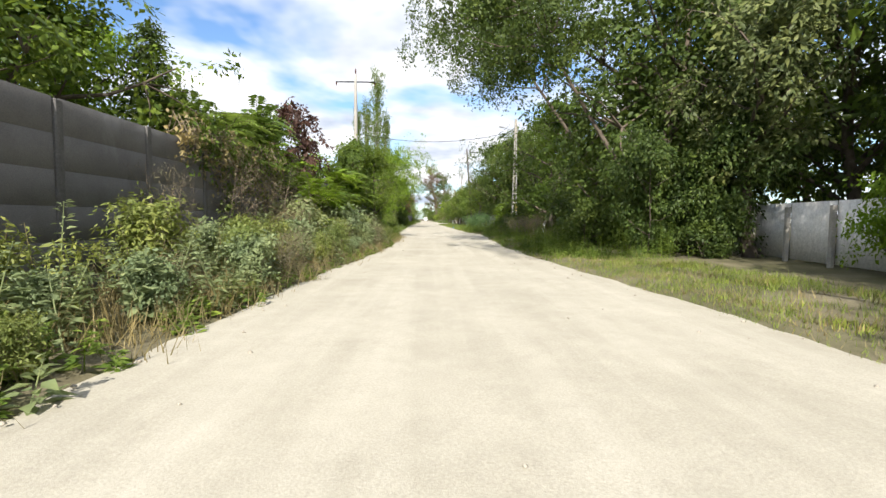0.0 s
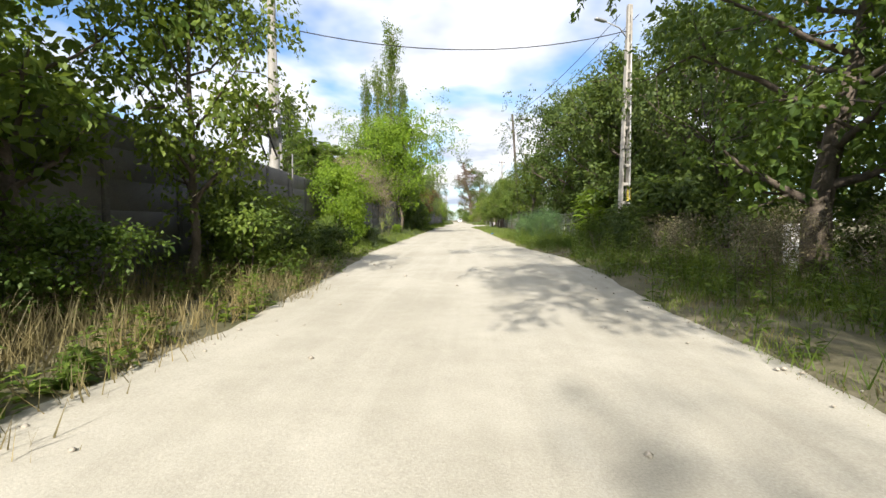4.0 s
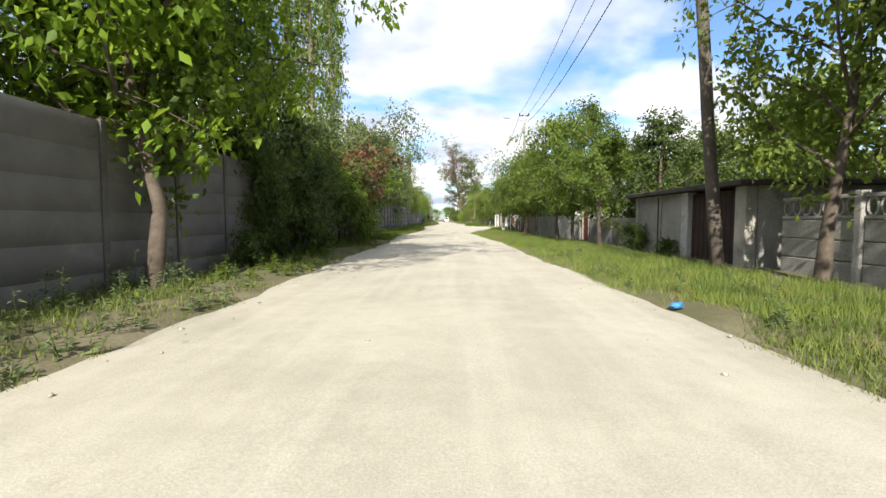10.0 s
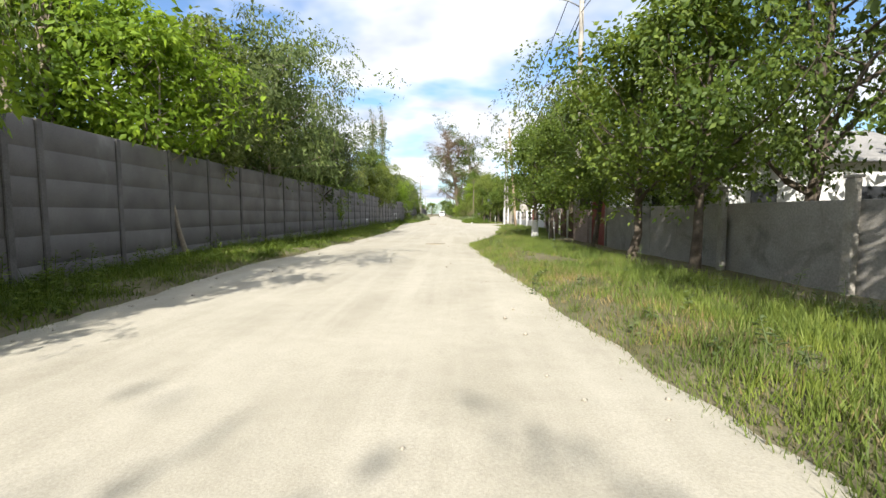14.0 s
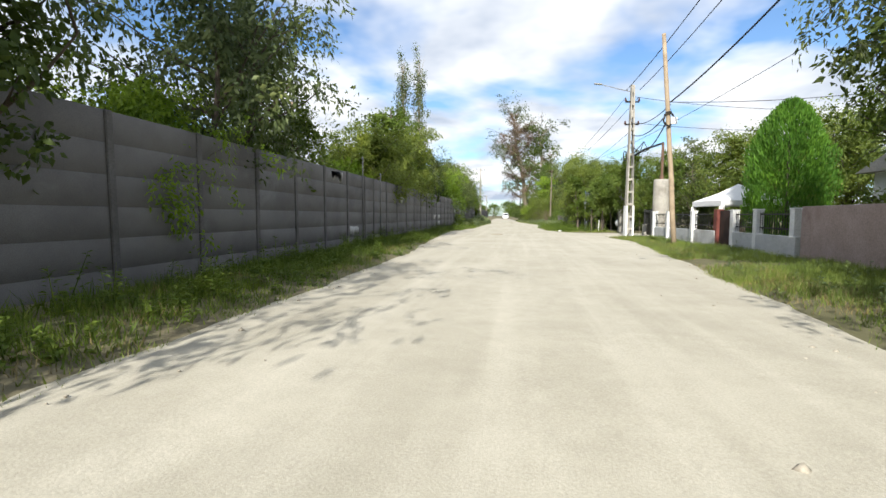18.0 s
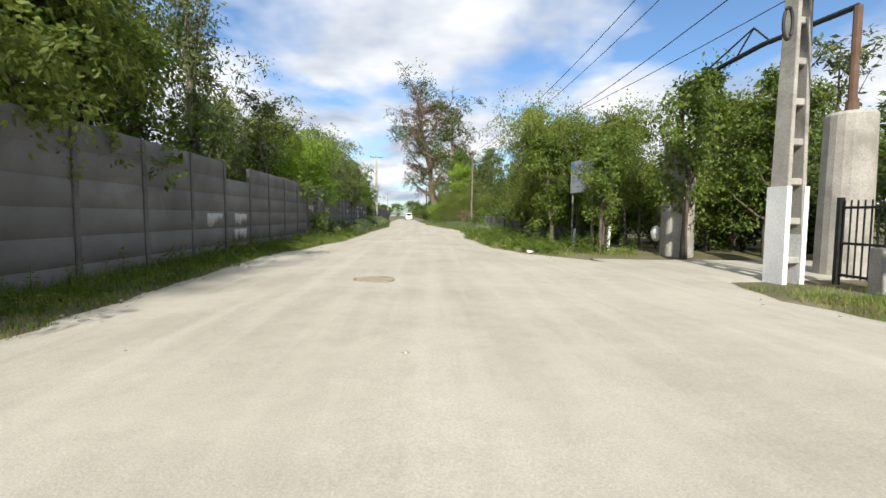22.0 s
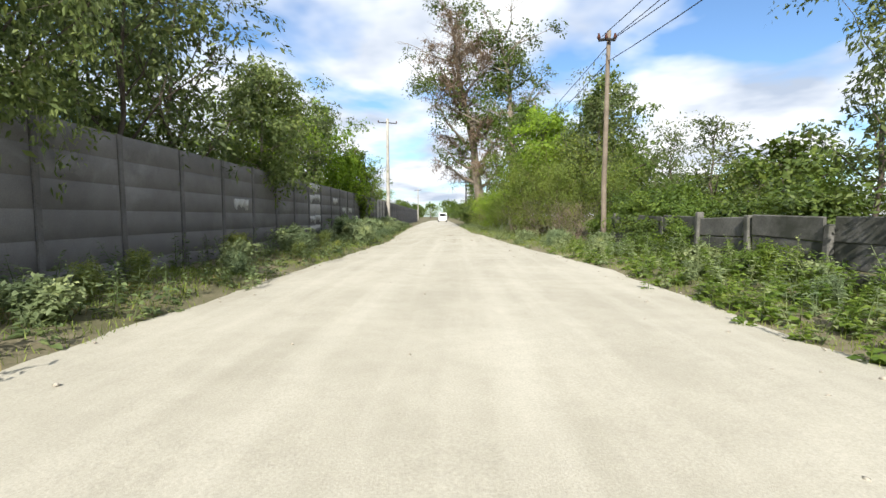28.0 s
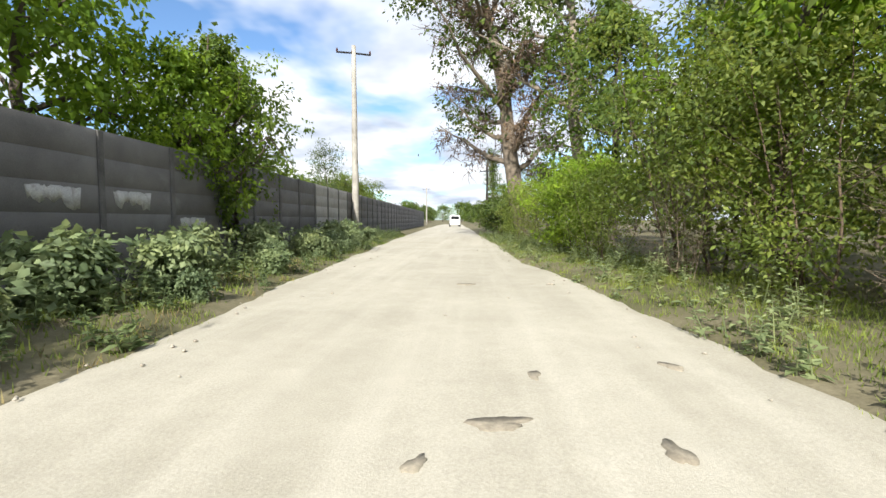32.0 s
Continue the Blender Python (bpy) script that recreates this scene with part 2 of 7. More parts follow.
M_DARKPOLE = solid("dark_tarred_pole_wood", (0.065, 0.055, 0.045), (0.12, 0.10, 0.085), fine=45.0, coarse=3.0, rough=0.85, bump=0.5)
M_BLACK = solid("black_painted_iron", (0.012, 0.012, 0.013), (0.03, 0.03, 0.03), fine=60.0, coarse=5.0, rough=0.5, bump=0.1)
M_CABLE = solid("black_cable_rubber", (0.012, 0.012, 0.012), (0.022, 0.022, 0.022), fine=50.0, coarse=5.0, rough=0.6, bump=0.05)
M_RED = solid("dull_red_painted_steel", (0.17, 0.03, 0.026), (0.25, 0.045, 0.038), fine=20.0, coarse=2.0, rough=0.55, bump=0.15, stain=(0.17, 0.05, 0.035))
M_RUSTDARK = solid("dark_rusted_sheet", (0.028, 0.02, 0.018), (0.06, 0.036, 0.03), fine=20.0, coarse=2.0, rough=0.8, bump=0.2)
M_BROWN = solid("brown_red_painted_steel", (0.12, 0.035, 0.028), (0.17, 0.05, 0.04), fine=20.0, coarse=2.0, rough=0.6, bump=0.15)
M_RENDER = solid("dusty_pink_render", (0.29, 0.225, 0.205), (0.37, 0.29, 0.265), fine=25.0, coarse=1.3, rough=0.9, bump=0.4, stain=(0.2, 0.14, 0.12))
M_ROOF = solid("dark_bitumen_roof", (0.04, 0.036, 0.033), (0.08, 0.07, 0.065), fine=18.0, coarse=1.5, rough=0.9, bump=0.5)
M_TILE = solid("grey_asbestos_roof", (0.20, 0.20, 0.20), (0.30, 0.295, 0.28), fine=18.0, coarse=1.5, rough=0.9, bump=0.5)
M_BARK = solid("grey_brown_bark", (0.07, 0.055, 0.042), (0.145, 0.12, 0.095), fine=26.0, coarse=4.0, rough=0.95, bump=0.9)
M_PALEBARK = solid("pale_grey_bark", (0.20, 0.17, 0.13), (0.34, 0.29, 0.23), fine=26.0, coarse=4.0, rough=0.95, bump=0.8)
M_OLDBARK = solid("weathered_old_bark", (0.13, 0.105, 0.08), (0.24, 0.2, 0.155), fine=26.0, coarse=4.0, rough=0.95, bump=0.9)
M_STEM = solid("brown_thicket_stems", (0.085, 0.062, 0.042), (0.16, 0.12, 0.085), fine=30.0, coarse=3.0, rough=0.95, bump=0.3)
M_TWIG = solid("dead_tan_twigs", (0.17, 0.135, 0.095), (0.29, 0.235, 0.17), fine=30.0, coarse=3.0, rough=0.95, bump=0.3)
M_DEADBOUGH = solid("dead_brown_twigs", (0.12, 0.085, 0.06), (0.22, 0.165, 0.12), fine=30.0, coarse=3.0, rough=0.95, bump=0.3)
M_TENT = solid("white_tent_canvas", (0.74, 0.75, 0.76), (0.8, 0.8, 0.8), fine=40.0, coarse=2.0, rough=0.75, bump=0.1)
M_INSUL = solid("brown_glazed_porcelain", (0.05, 0.02, 0.012), (0.08, 0.03, 0.02), fine=20.0, coarse=4.0, rough=0.2, bump=0.0)
M_YELLOW = solid("faded_yellow_plate", (0.55, 0.45, 0.06), (0.62, 0.5, 0.1), fine=25.0, coarse=6.0, rough=0.6, bump=0.05)
M_LAMP = solid("grey_cast_aluminium", (0.35, 0.36, 0.36), (0.45, 0.45, 0.45), fine=30.0, coarse=4.0, rough=0.45, bump=0.05, metal=0.6)
M_PIPE = solid("dull_grey_pipe", (0.16, 0.16, 0.16), (0.24, 0.235, 0.225), fine=30.0, coarse=4.0, rough=0.6, bump=0.1)
M_STONE = solid("pale_rubble_stone", (0.30, 0.27, 0.22), (0.42, 0.39, 0.33), fine=30.0, coarse=5.0, rough=0.95, bump=0.5)
M_LID = solid("dust_packed_lid", (0.26, 0.225, 0.165), (0.36, 0.32, 0.25), fine=30.0, coarse=5.0, rough=0.95, bump=0.6, stain=(0.2, 0.175, 0.13), stain_at=(0.5, 0.65))
M_BOARDPALE = solid("weathered_pale_board", (0.22, 0.235, 0.26), (0.3, 0.315, 0.335), fine=20.0, coarse=2.0, rough=0.5, bump=0.05, stain=(0.17, 0.18, 0.19))
M_PRINT = solid("faded_blue_print", (0.13, 0.17, 0.25), (0.2, 0.24, 0.31), fine=20.0, coarse=4.0, rough=0.6, bump=0.0)
# base colour darkened to carry the bushes' shade on the broken wall, plus mossy stains
M_RUIN = solid("shade_darkened_mossy_concrete", (0.10, 0.098, 0.09), (0.18, 0.175, 0.16), fine=26.0, coarse=1.8, rough=0.95, bump=0.6, stain=(0.06, 0.062, 0.05), stain_at=(0.45, 0.62))
M_CARPAINT = solid("white_car_paint", (0.75, 0.76, 0.77), (0.8, 0.8, 0.8), fine=5.0, coarse=1.0, rough=0.25, bump=0.0)
M_GLASS = solid("dark_window_glass", (0.015, 0.017, 0.02), (0.03, 0.032, 0.035), fine=5.0, coarse=1.0, rough=0.08, bump=0.0, spec=0.6)
M_LITTER = solid("blue_plastic_film", (0.03, 0.16, 0.36), (0.06, 0.24, 0.46), fine=20.0, coarse=9.0, rough=0.4, bump=0.1)
M_TYRE = solid("black_tyre_rubber", (0.015, 0.015, 0.015), (0.03, 0.03, 0.03), fine=30.0, coarse=4.0, rough=0.9, bump=0.2)
M_BOARD = solid("weathered_brown_boards", (0.09, 0.055, 0.038), (0.16, 0.10, 0.07), fine=30.0, coarse=2.0, rough=0.9, bump=0.4)

L_DARK = leafy("deep_green_leaves", (0.033, 0.06, 0.014), (0.10, 0.142, 0.032), share=0.27)
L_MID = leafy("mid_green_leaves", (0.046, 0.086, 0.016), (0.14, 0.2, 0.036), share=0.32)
L_BRIGHT = leafy("fresh_yellow_green_leaves", (0.09, 0.165, 0.014), (0.225, 0.335, 0.033), through_light=(0.38, 0.52, 0.045), share=0.42)
L_OLIVE = leafy("olive_grey_leaves", (0.055, 0.08, 0.028), (0.15, 0.182, 0.072), through_light=(0.17, 0.23, 0.08), share=0.22)
L_PURPLE = leafy("purple_brown_leaves", (0.042, 0.026, 0.026), (0.102, 0.060, 0.050), through_light=(0.16, 0.07, 0.05))
L_RUST = leafy("rust_brown_dry_leaves", (0.10, 0.045, 0.028), (0.205, 0.096, 0.056), through_light=(0.24, 0.11, 0.06), share=0.2)
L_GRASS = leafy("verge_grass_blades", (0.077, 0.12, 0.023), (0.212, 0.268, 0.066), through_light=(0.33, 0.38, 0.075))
L_DRY = leafy("dry_straw_grass", (0.17, 0.14, 0.07), (0.30, 0.25, 0.13), through_light=(0.4, 0.33, 0.16), share=0.3)
L_WEED = leafy("dusty_weed_leaves", (0.078, 0.115, 0.046), (0.185, 0.235, 0.11), through_light=(0.26, 0.32, 0.13))
L_DUSTWEED = leafy("pale_dusty_weed_leaves", (0.135, 0.18, 0.088), (0.28, 0.335, 0.178), through_light=(0.32, 0.38, 0.16), share=0.34)
L_FROND = leafy("frond_leaflets", (0.07, 0.13, 0.025), (0.19, 0.27, 0.055), through_light=(0.3, 0.4, 0.07), share=0.45)
L_THICKET = leafy("dusty_thicket_leaves", (0.06, 0.1, 0.022), (0.21, 0.255, 0.06), share=0.38)
L_FRUIT = leafy("fruit_tree_leaves", (0.05, 0.092, 0.018), (0.155, 0.21, 0.04), share=0.36)
L_DEADBROWN = leafy("withered_brown_leaves", (0.10, 0.07, 0.045), (0.2, 0.14, 0.09), through_light=(0.22, 0.15, 0.09), share=0.2)
L_DRYSHRUB = leafy("grey_brown_shrub_leaves", (0.10, 0.092, 0.055), (0.20, 0.18, 0.11), through_light=(0.22, 0.2, 0.12), share=0.2)
L_FEATHER = leafy("blue_green_feathery_leaves", (0.045, 0.092, 0.038), (0.105, 0.185, 0.075), share=0.2)
L_WEEDGREEN = leafy("yellow_green_weed_leaves", (0.09, 0.125, 0.032), (0.23, 0.265, 0.085), share=0.3)
L_TWIGLET = leafy("tan_dead_twiglets", (0.17, 0.135, 0.09), (0.36, 0.3, 0.21), through_light=(0.3, 0.25, 0.17), share=0.12)
L_OVERHANG = leafy("grey_green_hanging_leaves", (0.07, 0.105, 0.035), (0.2, 0.245, 0.085), through_light=(0.27, 0.34, 0.09), share=0.36)
L_THUJA = leafy("thuja_sprays", (0.046, 0.124, 0.016), (0.111, 0.234, 0.029), share=0.3)


# ---- mesh helpers ----
def profile(points, y):
    """A value that runs straight between the given (y, value) points."""
    return float(np.interp(y, [p[0] for p in points], [p[1] for p in points]))


def mesh_of(name, verts, faces, material, smooth=False):
    """A mesh from arrays of corners and of triangles or quads."""
    verts, faces = np.asarray(verts, dtype=np.float32), np.asarray(faces, dtype=np.int32)
    me = bpy.data.meshes.new(name)
    n, k = faces.shape
    me.vertices.add(len(verts))
    me.vertices.foreach_set("co", verts.ravel())
    me.loops.add(n * k)
    me.loops.foreach_set("vertex_index", faces.ravel())
    me.polygons.add(n)
    me.polygons.foreach_set("loop_start", np.arange(0, n * k, k, dtype=np.int32))
    me.polygons.foreach_set("loop_total", np.full(n, k, dtype=np.int32))
    if smooth:
        me.polygons.foreach_set("use_smooth", np.ones(n, dtype=bool))
    me.materials.append(material)
    me.update(calc_edges=True)
    return me


def mesh_bm(name, bm, material, smooth=False):
    me = bpy.data.meshes.new(name)
    bm.to_mesh(me)
    bm.free()
    me.materials.append(material)
    if smooth:
        me.polygons.foreach_set("use_smooth", np.ones(len(me.polygons), dtype=bool))
    return me


def piece(name, me, parent, m=None, label=""):
    """One object on a mesh, under a thing or a part."""
    ob = new(name, me)
    ob.parent = parent
    if m is not None:
        ob.matrix_basis = m
    return tagged(ob, label)


def part(name, bm, material, parent, label="", m=None, smooth=False):
    return piece(name, mesh_bm(name, bm, material, smooth), parent, m, label)


def thing(name, x, y, z=0.0, turn=0.0, label="", category="", group="", kind="", scale=1.0):
    ob = new(name)
    ob.matrix_basis = pose(x, y, z, 0, 0, turn) @ Matrix.Scale(scale, 4)
    return tagged(ob, label, category, group, kind)


def box(bm, x0, x1, y0, y1, z0, z1, bevel=0.0):
    m = Matrix.LocRotScale(((x0 + x1) / 2, (y0 + y1) / 2, (z0 + z1) / 2), None, (x1 - x0, y1 - y0, z1 - z0))
    vs = bmesh.ops.create_cube(bm, size=1, matrix=m)["verts"]
    if bevel:
        es = list({e for v in vs for e in v.link_edges})
        bmesh.ops.bevel(bm, geom=es, offset=bevel, segments=1, affect="EDGES")
    return bm


def boxed(x0, x1, y0, y1, z0, z1, bevel=0.0):
    return box(bmesh.new(), x0, x1, y0, y1, z0, z1, bevel)


def tube_arrays(path, radii, sides=6):
    """Corners and quads of a tapering tube along a path."""
    path, radii = np.asarray(path, float), np.asarray(radii, float)
    d = np.gradient(path, axis=0)
    d /= np.linalg.norm(d, axis=1, keepdims=True) + 1e-9
    ref = np.where(np.abs(d[:, 2:3]) > 0.9, np.array([[1.0, 0, 0]]), np.array([[0, 0, 1.0]]))
    u = np.cross(d, ref)
    u /= np.linalg.norm(u, axis=1, keepdims=True) + 1e-9
    v = np.cross(d, u)
    a = np.linspace(0, 2 * np.pi, sides, endpoint=False)
    ring = path[:, None] + radii[:, None, None] * (u[:, None] * np.cos(a)[None, :, None] + v[:, None] * np.sin(a)[None, :, None])
    n = len(path)
    i, j = np.meshgrid(np.arange(n - 1), np.arange(sides), indexing="ij")
    k = (j + 1) % sides
    quads = np.stack([i * sides + j, i * sides + k, (i + 1) * sides + k, (i + 1) * sides + j], -1).reshape(-1, 4)
    return ring.reshape(-1, 3), quads


def tubes_mesh(name, tubes, material, sides=0):
    vs, fs, n = [], [], 0
    for path, radii in tubes:
        v, q = tube_arrays(path, radii, sides or (8 if radii[0] > 0.12 else 5 if radii[0] > 0.04 else 3))
        vs.append(v)
        fs.append(q + n)
        n += len(v)
    return mesh_of(name, np.concatenate(vs), np.concatenate(fs), material, smooth=True)


def unit(a):
    return a / (np.linalg.norm(a, axis=-1, keepdims=True) + 1e-9)


def leaf_arrays(pos, way, side, length, width, fold=0.15, droop=0.12):
    """Folded leaves of two triangles: corners and faces."""
    nrm = np.cross(way, side)
    L, W = length[:, None], width[:, None]
    tip = pos + way * L
    tip[:, 2] -= droop * length
    mid = pos + way * L * 0.42
    left = mid + side * W * 0.5 + nrm * W * fold
    right = mid - side * W * 0.5 + nrm * W * fold
    v = np.stack([pos, left, tip, right], 1).reshape(-1, 3)
    b = np.arange(len(pos))[:, None] * 4
    f = np.concatenate([b + np.array([[0, 2, 1]]), b + np.array([[0, 3, 2]])], 1).reshape(-1, 3)
    return v, f


def random_leaves(rng, pos, length, slim=0.5, hang=0.35, flat=0.6, jitter=0.3):
    n = len(pos)
    way = rng.normal(size=(n, 3))
    way[:, 2] -= hang
    way = unit(way)
    up = unit(rng.normal(size=(n, 3)) * (1 - flat) + np.array([0, 0, flat]))
    side = unit(np.cross(way, up))
    ln = length * rng.uniform(1 - jitter, 1 + jitter, n)
    return leaf_arrays(pos, way, side, ln, ln * slim)


def skeleton_of(rng, height, fork, reach, girth, limbs, subs, rise=0.6, lean=0.05, stems=1):
    """Stem, limbs and branches of a tree; gives its tubes and the points where leaves sit."""
    tubes, tips = [], []
    for s in range(stems):
        base = np.array([0.0, 0, -0.1]) if stems == 1 else np.array([*rng.normal(0, 0.12 * reach, 2), -0.1])
        out = np.zeros(2) if stems == 1 else base[:2] * 2.2
        hs = height * (1 if stems == 1 else rng.uniform(0.75, 1.0))
        k = np.linspace(0, 1, 7)
        path = np.stack([base[0] + (out[0] + lean * hs * rng.normal()) * k + np.cumsum(rng.normal(0, 0.015 * hs, 7)) * (k > 0),
                         base[1] + (out[1] + lean * hs * rng.normal()) * k + np.cumsum(rng.normal(0, 0.015 * hs, 7)) * (k > 0),
                         base[2] + (hs * 0.92) * k], 1)
        rad = girth * (1 - 0.86 * k) * (1 if stems == 1 else 0.6)
        rad[0] *= 1.25
        tubes.append((path, rad))
        tips += [path[-1], path[-2]]
        for i in range(limbs):
            f = fork + (0.95 - fork) * (i + rng.uniform(0, 0.8)) / limbs
            p0 = np.array([np.interp(f, k, path[:, a]) for a in range(3)])
            az = i * 2.4 + rng.uniform(-0.5, 0.5)
            g = (f - fork) / (0.95 - fork)
            ln = reach * rng.uniform(0.72, 1.12) * (0.66 + 0.42 * math.sin(math.pi * min(1.0, g * 1.2))) * (1.0 - 0.4 * max(0.0, g - 0.65) / 0.35)
            el = rise * rng.uniform(0.5, 1.3)
            d = unit(np.array([math.cos(az), math.sin(az), el]))
            m = np.linspace(0, 1, 5)[:, None]
            lp = p0 + d * ln * m + np.array([0, 0, 0.18 * ln]) * m ** 2 + np.cumsum(rng.normal(0, 0.03 * ln, (5, 3)), 0) * (m > 0)
            r0 = float(np.interp(f, k, rad)) * 0.6
            tubes.append((lp, r0 * (1 - 0.8 * m[:, 0])))
            tips += [lp[-1], lp[3]]
            for j in range(subs):
                q = lp[rng.integers(1, 5)]
                e = unit(d * 0.6 + rng.normal(0, 0.75, 3) + np.array([0, 0, 0.15]))
                sl = ln * rng.uniform(0.3, 0.6)
                mm = np.linspace(0, 1, 4)[:, None]
                sp = q + e * sl * mm + np.cumsum(rng.normal(0, 0.03 * sl, (4, 3)), 0) * (mm > 0)
                if (j % 3 == 0 and stems == 1) or subs > 12:
                    tubes.append((sp, r0 * 0.4 * (1 - 0.8 * mm[:, 0])))
                tips += [sp[-1], sp[2]]
    return tubes, np.array(tips)


TREES = {}


def crown_leaves(rng, tips, count, size, slim, radius, hang, plain):
    """Leaves in layered sprays round the branch ends, shingled over one another, and larger ones inside the crown."""
    mid = tips.mean(0)
    inner = count // 6
    n = count - inner
    which = rng.integers(0, len(tips), n)
    out = unit(tips - mid)
    face = unit(out * 0.9 + np.array([0, 0, 0.5]) + rng.normal(0, 0.28, tips.shape))
    reach = radius * rng.uniform(0.55, 1.35, len(tips))
    e1 = unit(np.cross(face, rng.normal(size=tips.shape)))
    e2 = np.cross(face, e1)
    a, q = rng.uniform(0, 2 * np.pi, n), np.sqrt(rng.random(n))
    ray = e1[which] * np.cos(a)[:, None] + e2[which] * np.sin(a)[:, None]
    far = (q * reach[which])[:, None]
    pos = tips[which] + ray * far + face[which] * rng.normal(0, 0.16, n)[:, None] * reach[which][:, None]
    pos[:, 2] -= 0.3 * q ** 2 * reach[which]
    way = unit(ray * 0.8 + rng.normal(0, 0.45, (n, 3)) - np.array([0, 0, 0.5 * hang]))
    nrm = face[which] + rng.normal(0, 0.42, (n, 3))
    k = tips[rng.integers(0, len(tips), inner)]
    u = rng.uniform(0.2, 0.6, (inner, 1))
    deep = k * (1 - u) + np.stack([np.full(inner, mid[0]), np.full(inner, mid[1]), k[:, 2]], 1) * u + rng.normal(0, 0.6 * radius, (inner, 3))
    pos = np.concatenate([pos, deep])
    way = np.concatenate([way, unit(rng.normal(size=(inner, 3)) - np.array([0, 0, hang]))])
    nrm = np.concatenate([nrm, rng.normal(size=(inner, 3)) + np.array([0, 0, 0.6])])
    side = unit(np.cross(way, nrm))
    ln = size * rng.uniform(0.65, 1.35, count)
    ln[n:] *= 1.45
    pos[:, 2] = np.maximum(pos[:, 2], 0.08)
    if plain:
        half = side * (ln * slim * 0.5)[:, None]
        v = np.stack([pos + way * (ln * 0.3)[:, None] - half, pos + way * ln[:, None], pos + way * (ln * 0.3)[:, None] + half], 1).reshape(-1, 3)
        return v, np.arange(3 * count).reshape(-1, 3)
    return leaf_arrays(pos, way, side, ln, ln * slim)


def grow_tree(name, label, category, leaf, bark, seed, height, fork, reach, girth, limbs, subs, leaves, size, slim=0.5, spread=0.14,
              rise=0.6, stems=1, hang=0.35, lean=0.04, spray=1.25, plain=False):
    """A tree or bush: trunk with limbs and branches, and a crown of many leaves."""
    rng = np.random.default_rng(seed)
    ob = thing(name, 0, 0, 0, 0, label, category)
    tubes, tips = skeleton_of(rng, height, fork, reach, girth, limbs, subs, rise, lean, stems)
    piece("trunk" if stems == 1 else "stem", tubes_mesh("trunk", tubes, bark), ob)
    v, f = crown_leaves(rng, tips, leaves, size, slim, spread * reach * spray, hang, plain)
    piece("crown", mesh_of("crown", v, f, leaf), ob)
    return ob


SPECIES = {}


def make_tree(key, name, label, category, leaf, bark, seed, height, fork, reach, *rest, **more):
    """Notes down a kind of tree; it is grown when the first one is planted."""
    SPECIES[key] = (name, label, category, leaf, bark, seed, height, fork, reach, rest, more)


def put_tree(key, x, y, height, turn=0.0, wide=1.0, z=0.0, label=""):
    """Stands a tree of this kind there, scaled to a height. Slim ones are grown with shorter limbs, so that leaves keep their shape."""
    own_wide = 1.0
    if key in SPECIES:
        name, text, category, leaf, bark, seed, tall, fork, reach, rest, more = SPECIES[key]
        own_wide = 0.68 if wide < 0.82 else 1.0
        growth = int(abs(x * 7.3 + y * 3.1)) % 2
        made = (key, own_wide, growth)
        if made not in TREES:
            rest = list(rest)
            rest[3] = int(rest[3] * (0.75 if own_wide < 1 else 1.0))
            TREES[made] = [grow_tree(name, text, category, leaf, bark, seed + 100 * growth, tall, fork, reach * own_wide, *rest, **more), False, tall]
        key = made
    ob, used, own = TREES[key]
    s = height / own
    w = s * wide / own_wide
    m = pose(x, y, z, 0, 0, turn) @ Matrix.Diagonal((w, w, s, 1))
    if used:
        ob = copy_thing(ob, m)
    TREES[key][1] = True
    ob.matrix_basis = m
    return tagged(ob, label)


# ---- the lane: its line, its edges, the ground ----
LEFT_EDGE = [(-30, -2.8), (8, -2.6), (20, -2.0), (30, -2.1), (39, -3.1), (50, -3.5), (70, -3.9), (85, -4.1), (92, -4.8), (103, -4.1), (116, -4.3),
             (126, -5.2), (138, -6.1), (148, -4.9), (160, -5.1), (178, -4.8), (186, -5.4), (205, -6.6), (240, -8.0), (420, -14.5)]
RIGHT_EDGE = [(-30, 5.4), (5, 4.1), (20, 3.3), (38, 4.0), (45, 3.1), (58, 2.8), (72, 2.35), (83, 2.2), (91, 1.5), (99, 1.0), (104, 2.4), (116, 3.9),
              (126, 5.1), (131, 4.4), (134, 5.4), (137, 4.2), (140, 2.6), (143, 1.9), (150, 1.6), (158, 2.3), (165, 2.4), (174, 1.5), (182, 0.8), (190, 0.0),
              (230, -1.4), (420, -7.5)]
WALL_LINE = [(-16, -5.3), (18, -5.25), (29, -4.9), (36, -5.45), (44, -6.1), (82, -6.3), (93, -7.1), (155, -7.1), (162, -8.0), (192, -8.5), (268, -11.0)]


def ragged(y, seed):
    return 0.22 * noise.noise((y * 0.45, seed, 0)) + 0.13 * noise.noise((y * 1.7, seed, 3))


def edge_left(y):
    return profile(LEFT_EDGE, y) + ragged(y, 1.5)


def edge_right(y):
    return profile(RIGHT_EDGE, y) + ragged(y, 7.5)


def ground_z(x, y):
    """The height of the verges: they lie a little above the lane and are uneven."""
    l, r = profile(LEFT_EDGE, y), profile(RIGHT_EDGE, y)
    if 132.6 < y < 138.4 and x > 2:
        return -0.07
    d = max(l - x, x - r)
    k = min(1.0, max(0.0, (d + 0.25) / 0.8))
    bump = 0.05 * noise.noise((x * 0.7, y * 0.7, 0.3)) + 0.03 * noise.noise((x * 2.3, y * 2.3, 4.0))
    low = profile([(112, 0.0), (120, 0.13), (134, 0.13), (142, 0.0)], y) if x > 0 else 0.0
    return -0.09 + k * (0.15 + bump - low)


